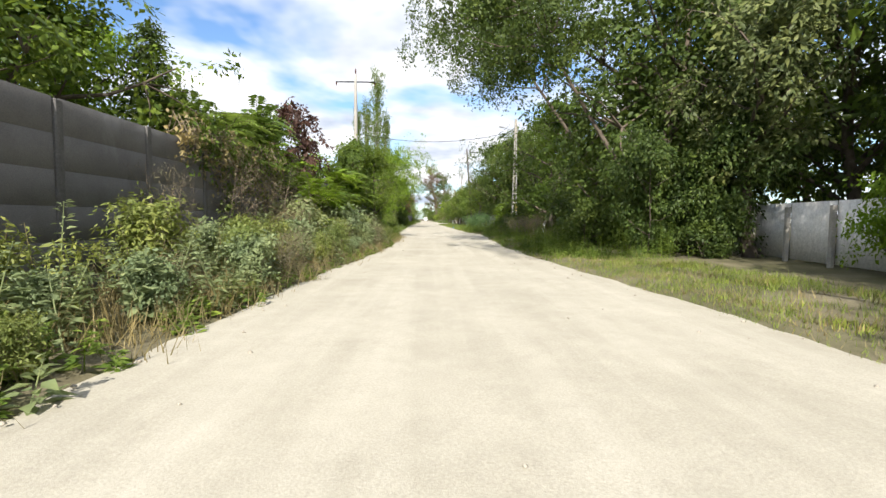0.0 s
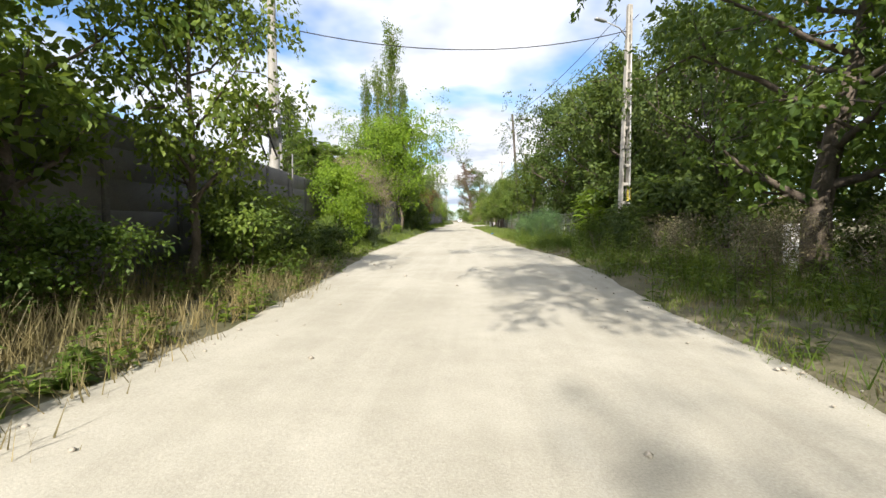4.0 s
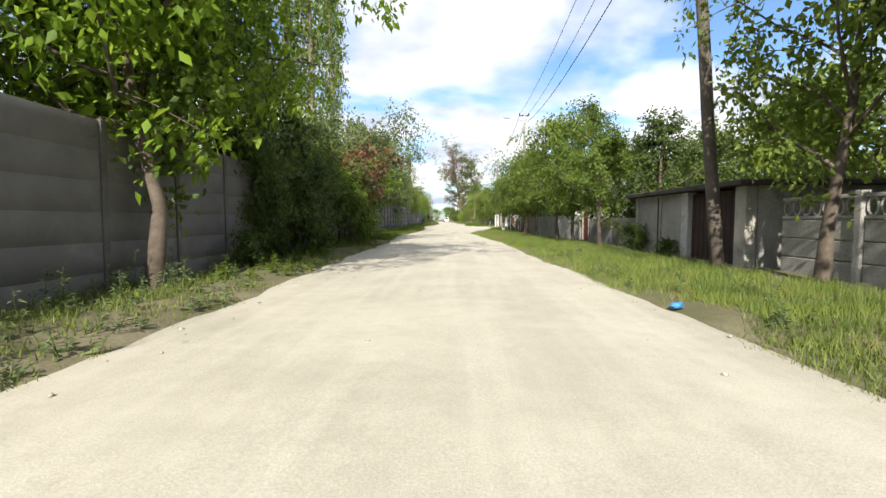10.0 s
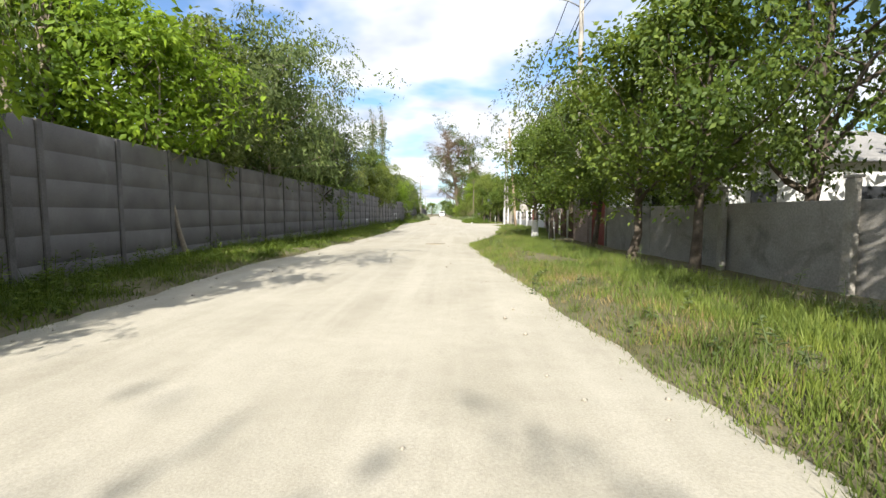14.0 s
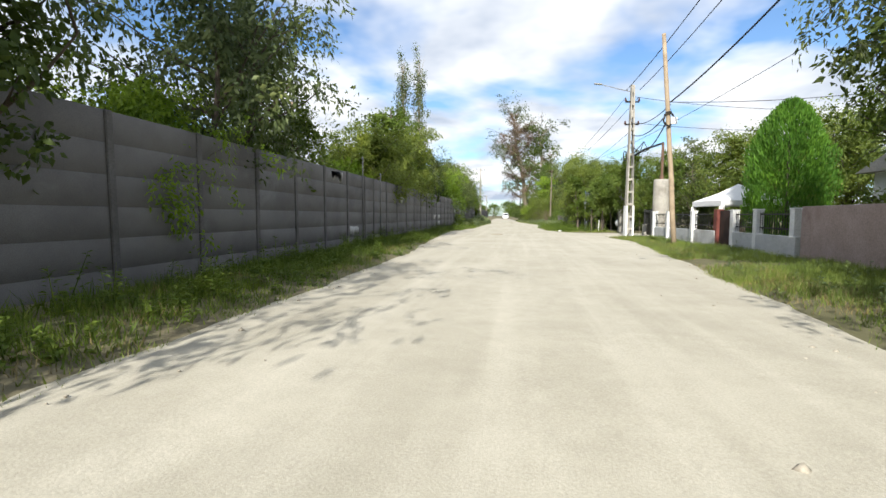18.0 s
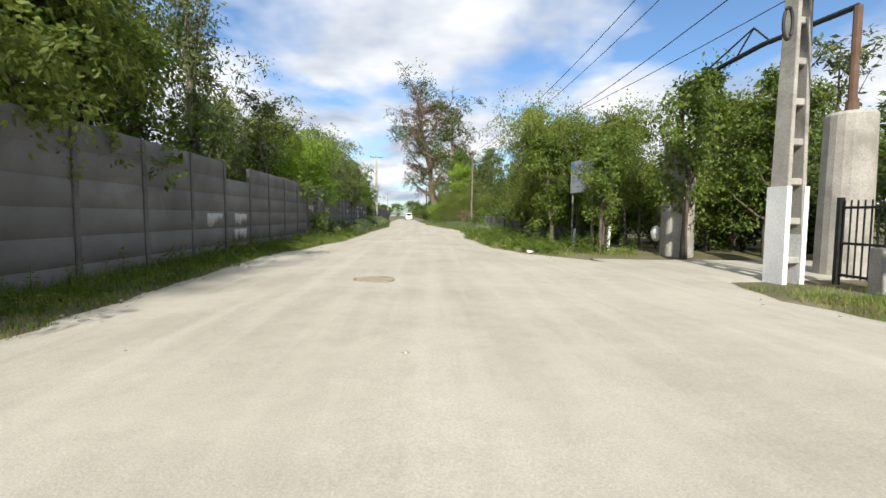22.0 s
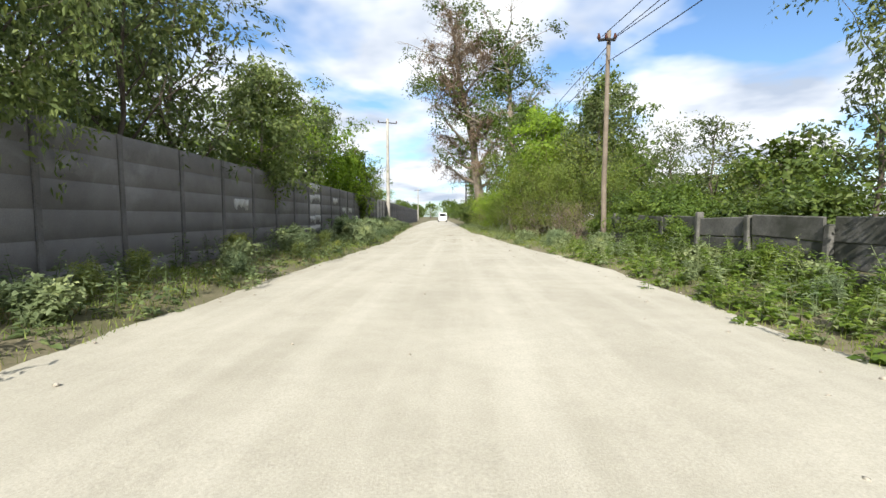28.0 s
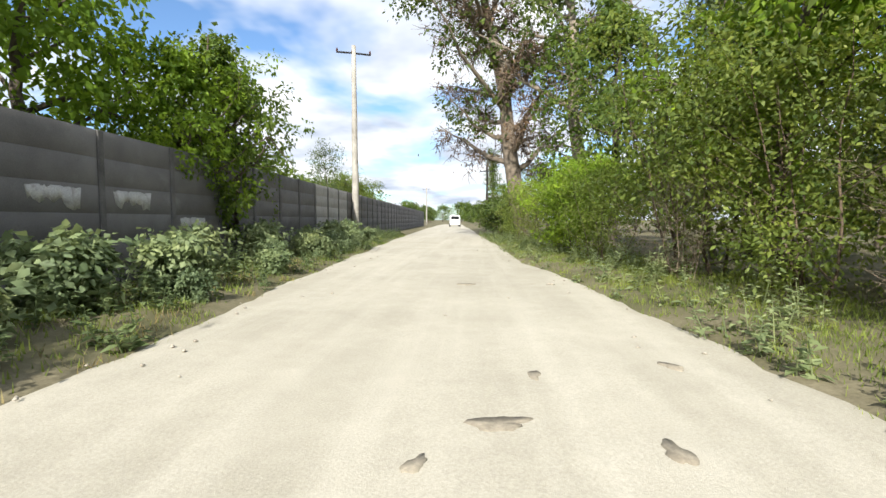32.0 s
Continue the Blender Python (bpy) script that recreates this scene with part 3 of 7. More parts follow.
gx = np.concatenate([[-2500, -600, -150, -50, -24], np.arange(-13, 14.01, 0.5), [24, 50, 150, 600, 2500]])
gy = np.concatenate([[-2500, -600, -150, -50], np.arange(-24, 252, 0.75), [275, 320, 420, 600, 1200, 2600]])
gv = np.array([(x, y, ground_z(x, y) if abs(x) < 25 and -40 < y < 300 else 0.03) for y in gy for x in gx])
gi, gj = np.meshgrid(np.arange(len(gy) - 1), np.arange(len(gx) - 1), indexing="ij")
gq = (gi * len(gx) + gj).ravel()
ground = new("ground", mesh_of("ground", gv, np.stack([gq, gq + 1, gq + len(gx) + 1, gq + len(gx)], 1), M_SOIL, smooth=True))
tagged(ground, "dry uneven soil with sparse grass beside the lane", "ground", kind="structure")

ry = np.concatenate([np.arange(-24, 252, 0.35), np.arange(252, 420, 6.0)])
across = np.linspace(0, 1, 29)
rv = []
for y in ry:
    a, b = edge_left(y) - 0.3, edge_right(y) + 0.3
    if y > 250:
        a, b = profile(LEFT_EDGE, y), profile(RIGHT_EDGE, y)
    for u in across:
        x = a + (b - a) * u
        rim = min(u, 1 - u) * (b - a)
        z = 0.02 * noise.noise((x * 0.5, y * 0.25, 9)) + 0.012 * noise.noise((x * 1.9, y * 1.9, 2)) - 0.10 * max(0.0, 1 - rim / 0.55) ** 1.5
        rv.append((x, y, z))
na = len(across)
ri, rj = np.meshgrid(np.arange(len(ry) - 1), np.arange(na - 1), indexing="ij")
rq = (ri * na + rj).ravel()
road = new("road", mesh_of("road", rv, np.stack([rq, rq + 1, rq + na + 1, rq + na], 1), M_ROAD, smooth=True))
tagged(road, "pale dusty gravel lane, bright in the morning sun", "road", kind="structure")

sv = []
sxs, sys_ = np.linspace(4.2, 46, 70), np.linspace(0, 1, 12)
for x in sxs:
    flare = 1.6 * math.exp(-(x - 4.2) / 1.6)
    for u in sys_:
        y = 133.4 - flare * 0.5 + u * (4.2 + flare) + 0.2 * noise.noise((x * 0.6, u * 3, 5))
        sv.append((x, y, -0.01 + 0.02 * noise.noise((x, y, 2)) - (0.07 if u in (0, 1) else 0) - (0.02 if x < 4.8 else 0)))
si, sj = np.meshgrid(np.arange(len(sxs) - 1), np.arange(11), indexing="ij")
sq = (si * 12 + sj).ravel()
side_road = new("road_side", mesh_of("road_side", sv, np.stack([sq, sq + 12, sq + 13, sq + 1], 1), M_ROAD, smooth=True))
tagged(side_road, "pale gravel side lane that joins the main one", "road", kind="structure")


# ---- the long precast wall ----
def slat_mesh(seed, material, length=1.95, height=0.4992):
    """One precast slat: chamfered edges, slightly bowed face."""
    rng = np.random.default_rng(seed)
    xs, c = np.linspace(-length / 2, length / 2, 5), 0.003
    sec = [(-0.03, 0.0), (-0.03, height), (0.03 - c, height), (0.03, height - c), (0.03, c), (0.03 - c, 0.0)]
    v, f = [], []
    for i, x in enumerate(xs):
        bow = rng.normal(0, 0.0005)
        v += [(x, y + (bow if y > 0 else 0), z) for y, z in sec]
    for i in range(4):
        for j in range(6):
            k = (j + 1) % 6
            f.append((i * 6 + j, i * 6 + k, i * 6 + 6 + k, i * 6 + 6 + j))
    me = mesh_of("slat", v, f, material)
    return me


SLATS = [slat_mesh(s, M_WALL) for s in range(4)]
PALE_SLATS = [slat_mesh(s + 9, M_WALL_PALE) for s in range(2)]
bm = bmesh.new()
box(bm, -0.07, 0.07, -0.07, 0.068, -0.3, 3.03, 0.015)
POST_MESH = mesh_bm("post", bm, M_POST)
PATCH_MESHES = []
for s in range(4):
    rng = np.random.default_rng(40 + s)
    n = 22
    px = np.linspace(-0.52, 0.52, n) + rng.normal(0, 0.008, n)
    lift = np.cumsum(rng.normal(0, 0.05, n))
    zt = 0.2 - np.maximum(0, rng.normal(0, 0.03, n))
    zb = np.minimum(np.clip(-0.08 + lift - lift.mean() + rng.normal(0, 0.02, n), -0.2, 0.16), zt - 0.02)
    zb[[0, -1]] = zt[[0, -1]] - 0.02
    v = [(x, 0.035, z) for x, z in zip(px, zt)] + [(x, 0.035, z) for x, z in zip(px, zb)] + [(x, 0.028, z) for x, z in zip(px, zt)] + [(x, 0.028, z) for x, z in zip(px, zb)]
    f = []
    for i in range(n - 1):
        f += [(i, i + 1, n + i + 1, n + i), (2 * n + i, 2 * n + i + 1, i + 1, i), (n + i, n + i + 1, 3 * n + i + 1, 3 * n + i)]
    PATCH_MESHES.append(mesh_of("whitewash_patch", v, f, M_WHITEWASH))

STRIP_MESH = mesh_bm("paint_strip", boxed(-0.022, 0.022, -0.074, -0.0705, 1.0, 2.7), M_WHITEWASH)
PALE_POSTS = (121.6, 127.0, 133.2, 139.4, 143.6, 147.8, 163.4)
wrng = random.Random(5)
PITCH = 2.05
sections = [(-16, 34), (34, 88), (88, 122), (122, 157), (157, 196), (196, 268)]
patches = {119.4: (1, 0), 118.2: (5, 2), 117.0: (5, 1), 138.1: (2, 3), 139.2: (2, 0), 138.6: (1, 1), 126.4: (4, 3), 150.6: (3, 2), 151.9: (4, 1), 152.9: (5, 0), 154.3: (3, 3), 58.9: (2, 1), 168.2: (3, 1), 180.5: (4, 0), 182.6: (3, 2), 184.4: (3, 1), 186.2: (2, 2)}
for si_, (ya, yb) in enumerate(sections):
    mid = (ya + yb) / 2
    wall = new(f"wall_left_{si_ + 1}")
    tagged(wall, "tall dark precast concrete slat wall with posts, dusty and stained", "wall", kind="structure")
    y = float(ya)
    while y < yb - 0.5:
        x0, x1 = profile(WALL_LINE, y), profile(WALL_LINE, y + PITCH)
        turn = math.degrees(math.atan2(PITCH, x1 - x0))
        tilt = wrng.uniform(-0.8, 0.8)
        m = pose((x0 + x1) / 2, y + PITCH / 2, -0.12, 0, tilt * 0.3, turn) @ pose(0, 0, 0, 0, 0, 180)
        post = piece("post", POST_MESH, wall, pose(x0, y, -0.14 + wrng.uniform(-0.03, 0.03), 0, tilt, turn) @ pose(0, 0, 0, 0, 0, 180))
        if any(a < y < a + PITCH for a in PALE_POSTS):
            piece("paint_strip", STRIP_MESH, post, pose(wrng.uniform(-0.03, 0.03), 0, wrng.uniform(-0.3, 0.2)), "run of old white paint")
        pale = 195 < y < 201
        for k in range(6):
            if 138 < y < 139.9 and k == 5:
                continue
            me = (PALE_SLATS if pale else SLATS)[wrng.randrange(2 if pale else 4)]
            if (55.5 < y < 58.0 and k == 2) or (174.4 < y < 176.8 and k == 3):
                me = PALE_SLATS[wrng.randrange(2)]
            sl = piece("slat", me, wall, m @ pose(0, wrng.uniform(-0.0015, 0.0015), k * 0.5, wrng.uniform(-0.08, 0.08), 0, 0))
            if 174.4 < y < 176.8 and k in (1, 2, 4, 5) or 150.5 < y < 152.6 and k == 4:
                for dx in (-0.48, 0.42):
                    piece("whitewash_patch", PATCH_MESHES[wrng.randrange(4)], sl, pose(dx, -0.003, wrng.uniform(0.2, 0.3)), "flaking white paint")
            for py, (row, kind_) in patches.items():
                if row == k and y <= py < y + PITCH:
                    piece("whitewash_patch", PATCH_MESHES[kind_], sl, pose(wrng.uniform(-0.3, 0.3), -0.003, 0.24), "flaking white paint")
        y += PITCH


# ---- poles and cables ----
def tube_bm(path, radii, sides=10):
    v, q = tube_arrays(path, radii, sides)
    bm = bmesh.new()
    vs = [bm.verts.new(p) for p in v]
    for f in q:
        bm.faces.new([vs[i] for i in f])
    bm.faces.new(list(reversed(vs[:sides])))
    bm.faces.new(vs[-sides:])
    return bm


# thin pipes that stand against the wall and hook over its top
def hooked_pipe(y, top):
    ob = thing("hooked_pipe", profile(WALL_LINE, y) + 0.09, y, 0, 0, "thin grey pipe standing against the wall, hooked at its top", "pipe", "hooked pipes")
    part("pipe", tube_bm([(0, 0, -0.1), (0, 0, top), (0, 0.04, top + 0.16), (-0.06, 0.16, top + 0.26), (-0.14, 0.3, top + 0.2)], [0.026] * 5, 7), M_PIPE, ob, smooth=True)


hooked_pipe(120.4, 3.4)
hooked_pipe(122.9, 2.95)


def ladder_pole(x, y, height, turn, label, painted=0.0, wide=0.5, top=0.2, deep=0.2):
    """A tapering concrete pole with a row of window-like openings through it."""
    ob = thing("utility_pole", x, y, 0, turn, label, "utility pole")
    n = int(height / 0.78)
    half = lambda z: (wide + (top - wide) * z / height) / 2
    for s in (-1, 1):
        bm = bmesh.new()
        v = []
        for z in (-0.4, height):
            h = half(max(z, 0))
            thick = deep * (1 - 0.45 * max(z, 0) / height)
            for a, b in ((h, -thick / 2), (h, thick / 2), (h - 0.085, thick / 2), (h - 0.085, -thick / 2)):
                v.append(bm.verts.new((s * a, b, z)))
        for i in range(4):
            j = (i + 1) % 4
            bm.faces.new((v[i], v[j], v[4 + j], v[4 + i]))
        bm.faces.new(v[4:])
        bmesh.ops.recalc_face_normals(bm, faces=bm.faces)
        bmesh.ops.bevel(bm, geom=[e for e in bm.edges if abs(e.verts[0].co.z - e.verts[1].co.z) > 1], offset=0.012, segments=1, affect="EDGES")
        part("flange", bm, M_CONC, ob)
    for i in range(n):
        z = 0.35 + i * height / n
        h = half(z) - 0.08
        if h > 0.02 and z < height - 0.2:
            part("rung", boxed(-h, h, -deep * (1 - 0.45 * z / height) / 2 + 0.03, deep * (1 - 0.45 * z / height) / 2 - 0.03, z, z + (0.14 if z < height * 0.75 else 0.5), 0.02), M_CONC, ob)
    if painted:
        for s in (-1, 1):
            h = half(painted / 2)
            part("lime_band", boxed(s * h - 0.055 - s * 0.035, s * h + 0.055 - s * 0.035, -deep / 2 - 0.006, deep / 2 + 0.006, -0.25, painted), M_WHITE, ob, "white lime-painted foot")
    return ob


def round_pole(name, x, y, height, r0, r1, material, label, lean=(0, 0), z=0.0):
    ob = thing(name, x, y, z, 0, label, "utility pole")
    k = np.linspace(0, 1, 7)
    rng = np.random.default_rng(int(abs(x * 13 + y * 7)))
    path = np.stack([lean[0] * k + rng.normal(0, 0.012, 7) * (k > 0), lean[1] * k, -0.4 + (height + 0.4) * k], 1)
    part("shaft", tube_bm(path, r0 + (r1 - r0) * k, 12), material, ob, smooth=True)
    return ob


def crossarm(ob, z, half, material, turn=0.0, hang=False):
    part("crossarm", tube_bm([(-half * math.cos(turn), -half * math.sin(turn), z), (0, 0, z + 0.02), (half * math.cos(turn), half * math.sin(turn), z)], [0.055] * 3, 6), material, ob)
    for s in (-1, -0.1, 1) if not hang else (-1, 1):
        x, y = s * half * math.cos(turn) * 0.97, s * half * math.sin(turn) * 0.97
        path = [(x, y, z), (x, y, z + 0.08), (x, y, z + 0.16), (x, y, z + 0.24)] if not hang else [(x, y, z + 0.03), (x, y, z - 0.1), (x, y, z - 0.2), (x, y, z - 0.32)]
        part("insulator", tube_bm(path, [0.03, 0.075, 0.05, 0.03], 8), M_INSUL, ob, "brown glazed insulator")


def cable(a, b, sag, r=0.014, label="thin black overhead cable slung between poles", group="overhead cables"):
    k = np.linspace(0, 1, 17)
    a, b = np.array(a, float), np.array(b, float)
    path = a + (b - a) * k[:, None]
    path[:, 2] -= 4 * sag * k * (1 - k)
    ob = new("overhead_cable", tubes_mesh("overhead_cable", [(path, np.full(17, r))], M_CABLE, 5))
    return tagged(ob, label, "cable", group)


def lamp_arm(ob, z, dx, dy, rise=0.35):
    part("lamp_arm", tube_bm([(0, 0, z), (dx * 0.4, dy * 0.4, z + rise * 0.75), (dx, dy, z + rise)], [0.03, 0.028, 0.025], 6), M_LAMP, ob, smooth=True)
    d = Vector((dx, dy, 0)).normalized()
    head = boxed(-0.1, 0.1, -0.06, 0.5, -0.05, 0.05, 0.03)
    part("lamp_head", head, M_LAMP, ob, "grey street lamp head", pose(dx, dy, z + rise, 4, 0, math.degrees(math.atan2(-d.x, d.y))))


# left, by the start: tall concrete pole with a crossarm
tall = round_pole("utility_pole", -6.6, 39.3, 13.2, 0.22, 0.12, M_CONC_GREY, "tall grey concrete power pole behind the dark wall")
crossarm(tall, 12.6, 1.65, M_BLACK, hang=True)
part("pin", tube_bm([(0, 0, 13.1), (0, 0, 13.5), (0, 0, 13.7)], [0.03, 0.08, 0.03], 8), M_INSUL, tall)
for sx in (-0.2, 0.2):
    part("bracket", boxed(sx - 0.05, sx + 0.05, -1.15, 0.35, 4.3, 4.42, 0.01), M_BLACK, tall)
    part("brace", tube_bm([(sx, -1.0, 4.32), (sx, -0.2, 3.55)], [0.04, 0.04], 6), M_BLACK, tall)
part("cable_guard", tube_bm([(0.45, -0.4, 0), (0.45, -0.4, 3.1), (0.36, -0.3, 4.7), (0.2, -0.2, 7.5)], [0.05] * 4, 8), M_PIPE, tall)
transformer = thing("transformer", -6.6, 38.55, 4.42, 0, "grey finned transformer on brackets of the concrete pole", "transformer")
part("tank", boxed(-0.42, 0.42, -0.26, 0.26, 0.0, 0.62, 0.03), M_LAMP, transformer)
part("lid", boxed(-0.47, 0.47, -0.31, 0.31, 0.623, 0.68, 0.015), M_LAMP, transformer)
for k in range(8):
    part("fin", boxed(-0.38 + k * 0.105, -0.355 + k * 0.105, -0.4, -0.262, 0.06, 0.56, 0.006), M_LAMP, transformer)
for k in range(5):
    for sx in (-1, 1):
        part("fin", boxed(sx * 0.49 - 0.068, sx * 0.49 + 0.068, -0.22 + k * 0.105, -0.195 + k * 0.105, 0.06, 0.56, 0.006), M_LAMP, transformer)
for x in (-0.26, 0.0, 0.26):
    part("bushing", tube_bm([(x, 0, 0.681), (x, 0, 0.76), (x, 0, 0.84), (x, 0, 0.9), (x, 0, 1.0)], [0.05, 0.09, 0.05, 0.08, 0.03], 10), M_INSUL, transformer, "brown glazed bushing")
hooked_pipe(38.4, 3.3)
# right: concrete pole with openings and a street lamp
p_lamp = ladder_pole(7.6, 43.3, 10.6, 12, "grey concrete pole with openings and a street lamp, in tall weeds", wide=0.5, deep=0.34)
lamp_arm(p_lamp, 9.1, -1.3, -0.3, 0.6)
part("notice_plate", boxed(0.03, 0.22, -0.165, -0.15, 2.1, 2.75), M_YELLOW, p_lamp, "faded yellow notice plate")
part("conduit", tube_bm([(0.16, -0.19, 0.2), (0.13, -0.16, 4), (0.06, -0.12, 9)], [0.025] * 3, 6), M_LAMP, p_lamp)
# dark wooden pole by the concrete fence, another two further on
p_dark = round_pole("utility_pole", 5.75, 68.0, 11.6, 0.15, 0.1, M_DARKPOLE, "dark tarred wooden pole leaning over the grass", lean=(-0.95, 0.25))
crossarm(p_dark, 11.0, 0.5, M_BLACK)
p_street = round_pole("utility_pole", 6.1, 101.5, 11.4, 0.15, 0.1, M_CONC, "slim concrete pole with a street lamp among fruit trees")
lamp_arm(p_street, 10.4, -1.5, -0.2)
crossarm(p_street, 11.0, 0.45, M_BLACK)
p_wood = round_pole("utility_pole", 6.35, 124.2, 9.3, 0.12, 0.085, M_WOODPOLE, "sun-bleached wooden pole with a coil of cable and a meter box", lean=(-0.75, 0.1))
part("meter_box", boxed(-0.42, -0.16, -0.24, -0.1, 5.3, 5.6, 0.02), M_WHITE, p_wood, "small white meter box")
ring = np.linspace(0, 2 * np.pi, 25)
for dz in (0.0, 0.06):
    part("cable_coil", tube_bm(np.stack([-0.5 + 0.02 * np.sin(ring * 5) + 0.2 * np.cos(ring), np.full(25, -0.16 + dz), 5.55 + 0.3 * np.sin(ring)], 1), np.full(25, 0.03), 6), M_CABLE, p_wood, "coil of black cable")
p_lad = ladder_pole(6.35, 133.0, 9.4, 6, "tall concrete pole with openings and a white-painted foot", painted=1.9, wide=0.5, top=0.22, deep=0.46)
part("cable_coil", tube_bm(np.stack([-0.42 + 0.1 * np.cos(ring), np.full(25, -0.2), 5.0 + 0.3 * np.sin(ring)], 1), np.full(25, 0.03), 6), M_CABLE, p_lad, "coil of black cable")
part("bracket", tube_bm([(-0.1, -0.1, 9.0), (-0.6, -0.25, 9.05), (-2.1, -0.5, 9.35)], [0.03, 0.025, 0.02], 6), M_LAMP, p_lad, "thin lamp bracket")
part("lamp_head", boxed(-0.09, 0.09, -0.05, 0.45, -0.04, 0.04, 0.02), M_LAMP, p_lad, "grey street lamp head", pose(-2.1, -0.5, 9.36, 4, 0, 100))
for dz in (7.0, 8.4):
    crossarm(p_lad, dz, 0.42, M_BLACK)
p_far = round_pole("utility_pole", 4.15, 171.3, 8.0, 0.105, 0.075, M_POLEGREY, "thin wooden pole beside the bushes", lean=(0.12, 0.2))
crossarm(p_far, 7.6, 0.3, M_BLACK)
p_left = round_pole("utility_pole", -8.6, 203.3, 11.6, 0.24, 0.13, M_CONC, "pale concrete pole with a crossarm in front of the wall", z=0.0)
crossarm(p_left, 11.15, 1.0, M_BLACK, turn=0.35)
p_field = round_pole("utility_pole", -18.0, 136.0, 10.0, 0.13, 0.09, M_WOODPOLE, "slim wooden pole with a crossarm far behind the wall")
crossarm(p_field, 9.7, 0.75, M_BLACK)
p_end = round_pole("utility_pole", 0.2, 227.0, 7.6, 0.14, 0.1, M_DARKPOLE, "dark wooden pole by the far bushes")
crossarm(p_end, 6.6, 0.8, M_BLACK)
p_end2 = round_pole("utility_pole", -13.5, 300.0, 10.0, 0.2, 0.12, M_CONC, "far pale concrete pole beside the lane")
crossarm(p_end2, 9.5, 1.0, M_BLACK)

T_DARK, T_STREET, T_LAD, T_FAR, T_LAMP = (4.85, 68.2, 11.0), (6.1, 101.5, 11.0), (6.35, 133.0, 9.1), (4.27, 171.5, 7.7), (7.6, 43.3, 10.2)
for dx, dz, sag in ((-0.4, 0.2, 0.5), (0.4, 0.2, 0.5)):
    cable((T_LAMP[0] + dx, T_LAMP[1], T_LAMP[2]), (T_DARK[0] + dx, T_DARK[1], T_DARK[2] + dz), sag)
    cable((T_DARK[0] + dx, T_DARK[1], T_DARK[2] + dz), (T_STREET[0] + dx, T_STREET[1], T_STREET[2] + dz), sag + 0.2)
    cable((T_STREET[0] + dx, T_STREET[1], T_STREET[2] + dz), (T_LAD[0] + dx, T_LAD[1] - 0.1, T_LAD[2]), 0.7, r=0.02)
    cable((T_LAD[0] + dx, T_LAD[1], 8.5 + dz), (T_FAR[0] + dx * 0.6, T_FAR[1], T_FAR[2] + 0.1), 0.9)
cable((5.1, 68.1, 9.6), (6.1, 101.5, 10.2), 0.9, r=0.02)
cable((6.1, 101.5, 10.0), (5.95, 124.2, 6.3), 0.8, r=0.03)
cable((5.95, 124.2, 6.2), (6.3, 133.0, 7.1), 0.35, r=0.02)
cable((5.95, 124.2, 6.0), (6.3, 133.0, 6.4), 0.5, r=0.025)
cable((5.98, 124.2, 5.9), (6.5, 133.0, 5.6), 0.9, r=0.03)
cable((5.95, 124.2, 6.3), (17.0, 122.0, 6.4), 0.3)
cable((6.5, 133.0, 8.7), (19.0, 128.0, 6.5), 0.4)
cable((6.5, 133.0, 7.1), (21.0, 131.0, 6.2), 0.4)
cable((6.3, 133.1, 6.6), (4.27, 171.4, 6.9), 0.9)
cable((4.27, 171.4, 7.5), (0.4, 227.0, 6.9), 1.2)
cable((4.27, 171.4, 6.9), (0.4, 227.0, 6.5), 1.2)
cable((-6.6, 39.3, 8.4), (7.5, 43.3, 9.5), 0.85, r=0.02)
cable((4.3, 171.4, 7.6), (10.5, 120.0, 8.0), 1.0)


# ---- fences, gates and buildings on the right ----
def wall_run(name, pts, z0, z1, thick, material, label, cap=None):
    """A plain wall along a line of ground points, one straight piece a span."""
    ob = thing(name, pts[0][0], pts[0][1], 0, 0, label, "wall", kind="structure")
    for (xa, ya), (xb, yb) in zip(pts, pts[1:]):
        ln = math.hypot(xb - xa, yb - ya)
        m = pose(xa - pts[0][0], ya - pts[0][1], 0, 0, 0, math.degrees(math.atan2(yb - ya, xb - xa)))
        part("panel", boxed(0.01, ln - 0.01, -thick / 2, thick / 2, z0, z1, 0.012), material, ob, m=m)
        if cap:
            part("coping", boxed(0.0, ln, -thick / 2 - 0.04, thick / 2 + 0.04, z1 + 0.003, z1 + 0.07, 0.015), cap, ob, m=m)
    return ob


# corrugated pale sheet fence on posts, by the start
sheet_fence = thing("sheet_fence", 9.6, 6.0, 0, 0, "pale corrugated steel fence on concrete posts, under dark trees", "fence")
xs = np.linspace(0, 1, 9)
for i in range(9):
    xa, ya, xb, yb = 0.27 * i * 1.9 * 0.55, i * 1.9, 0.27 * (i + 1) * 1.9 * 0.55, (i + 1) * 1.9
    ln = math.hypot(xb - xa, yb - ya)
    n = 41
    u = np.linspace(0, ln - 0.02, n)
    wave = 0.007 * np.sign(np.sin(u * 2 * np.pi / 0.24))
    v = np.concatenate([np.stack([u, wave, np.full(n, 0.15)], 1), np.stack([u, wave, np.full(n, 1.82)], 1)])
    q = np.array([(k, k + 1, n + k + 1, n + k) for k in range(n - 1)])
    m = pose(xa, ya, 0, 0, 0, math.degrees(math.atan2(yb - ya, xb - xa)))
    sh = piece("sheet", mesh_of("sheet", v, q, M_SHEET), sheet_fence, m)
    so = sh.modifiers.new("thickness", "SOLIDIFY")
    so.thickness = 0.004
    part("post", boxed(-0.06, 0.06, 0.03, 0.15, -0.5, 1.7, 0.01), M_CONC, sheet_fence, m=m)

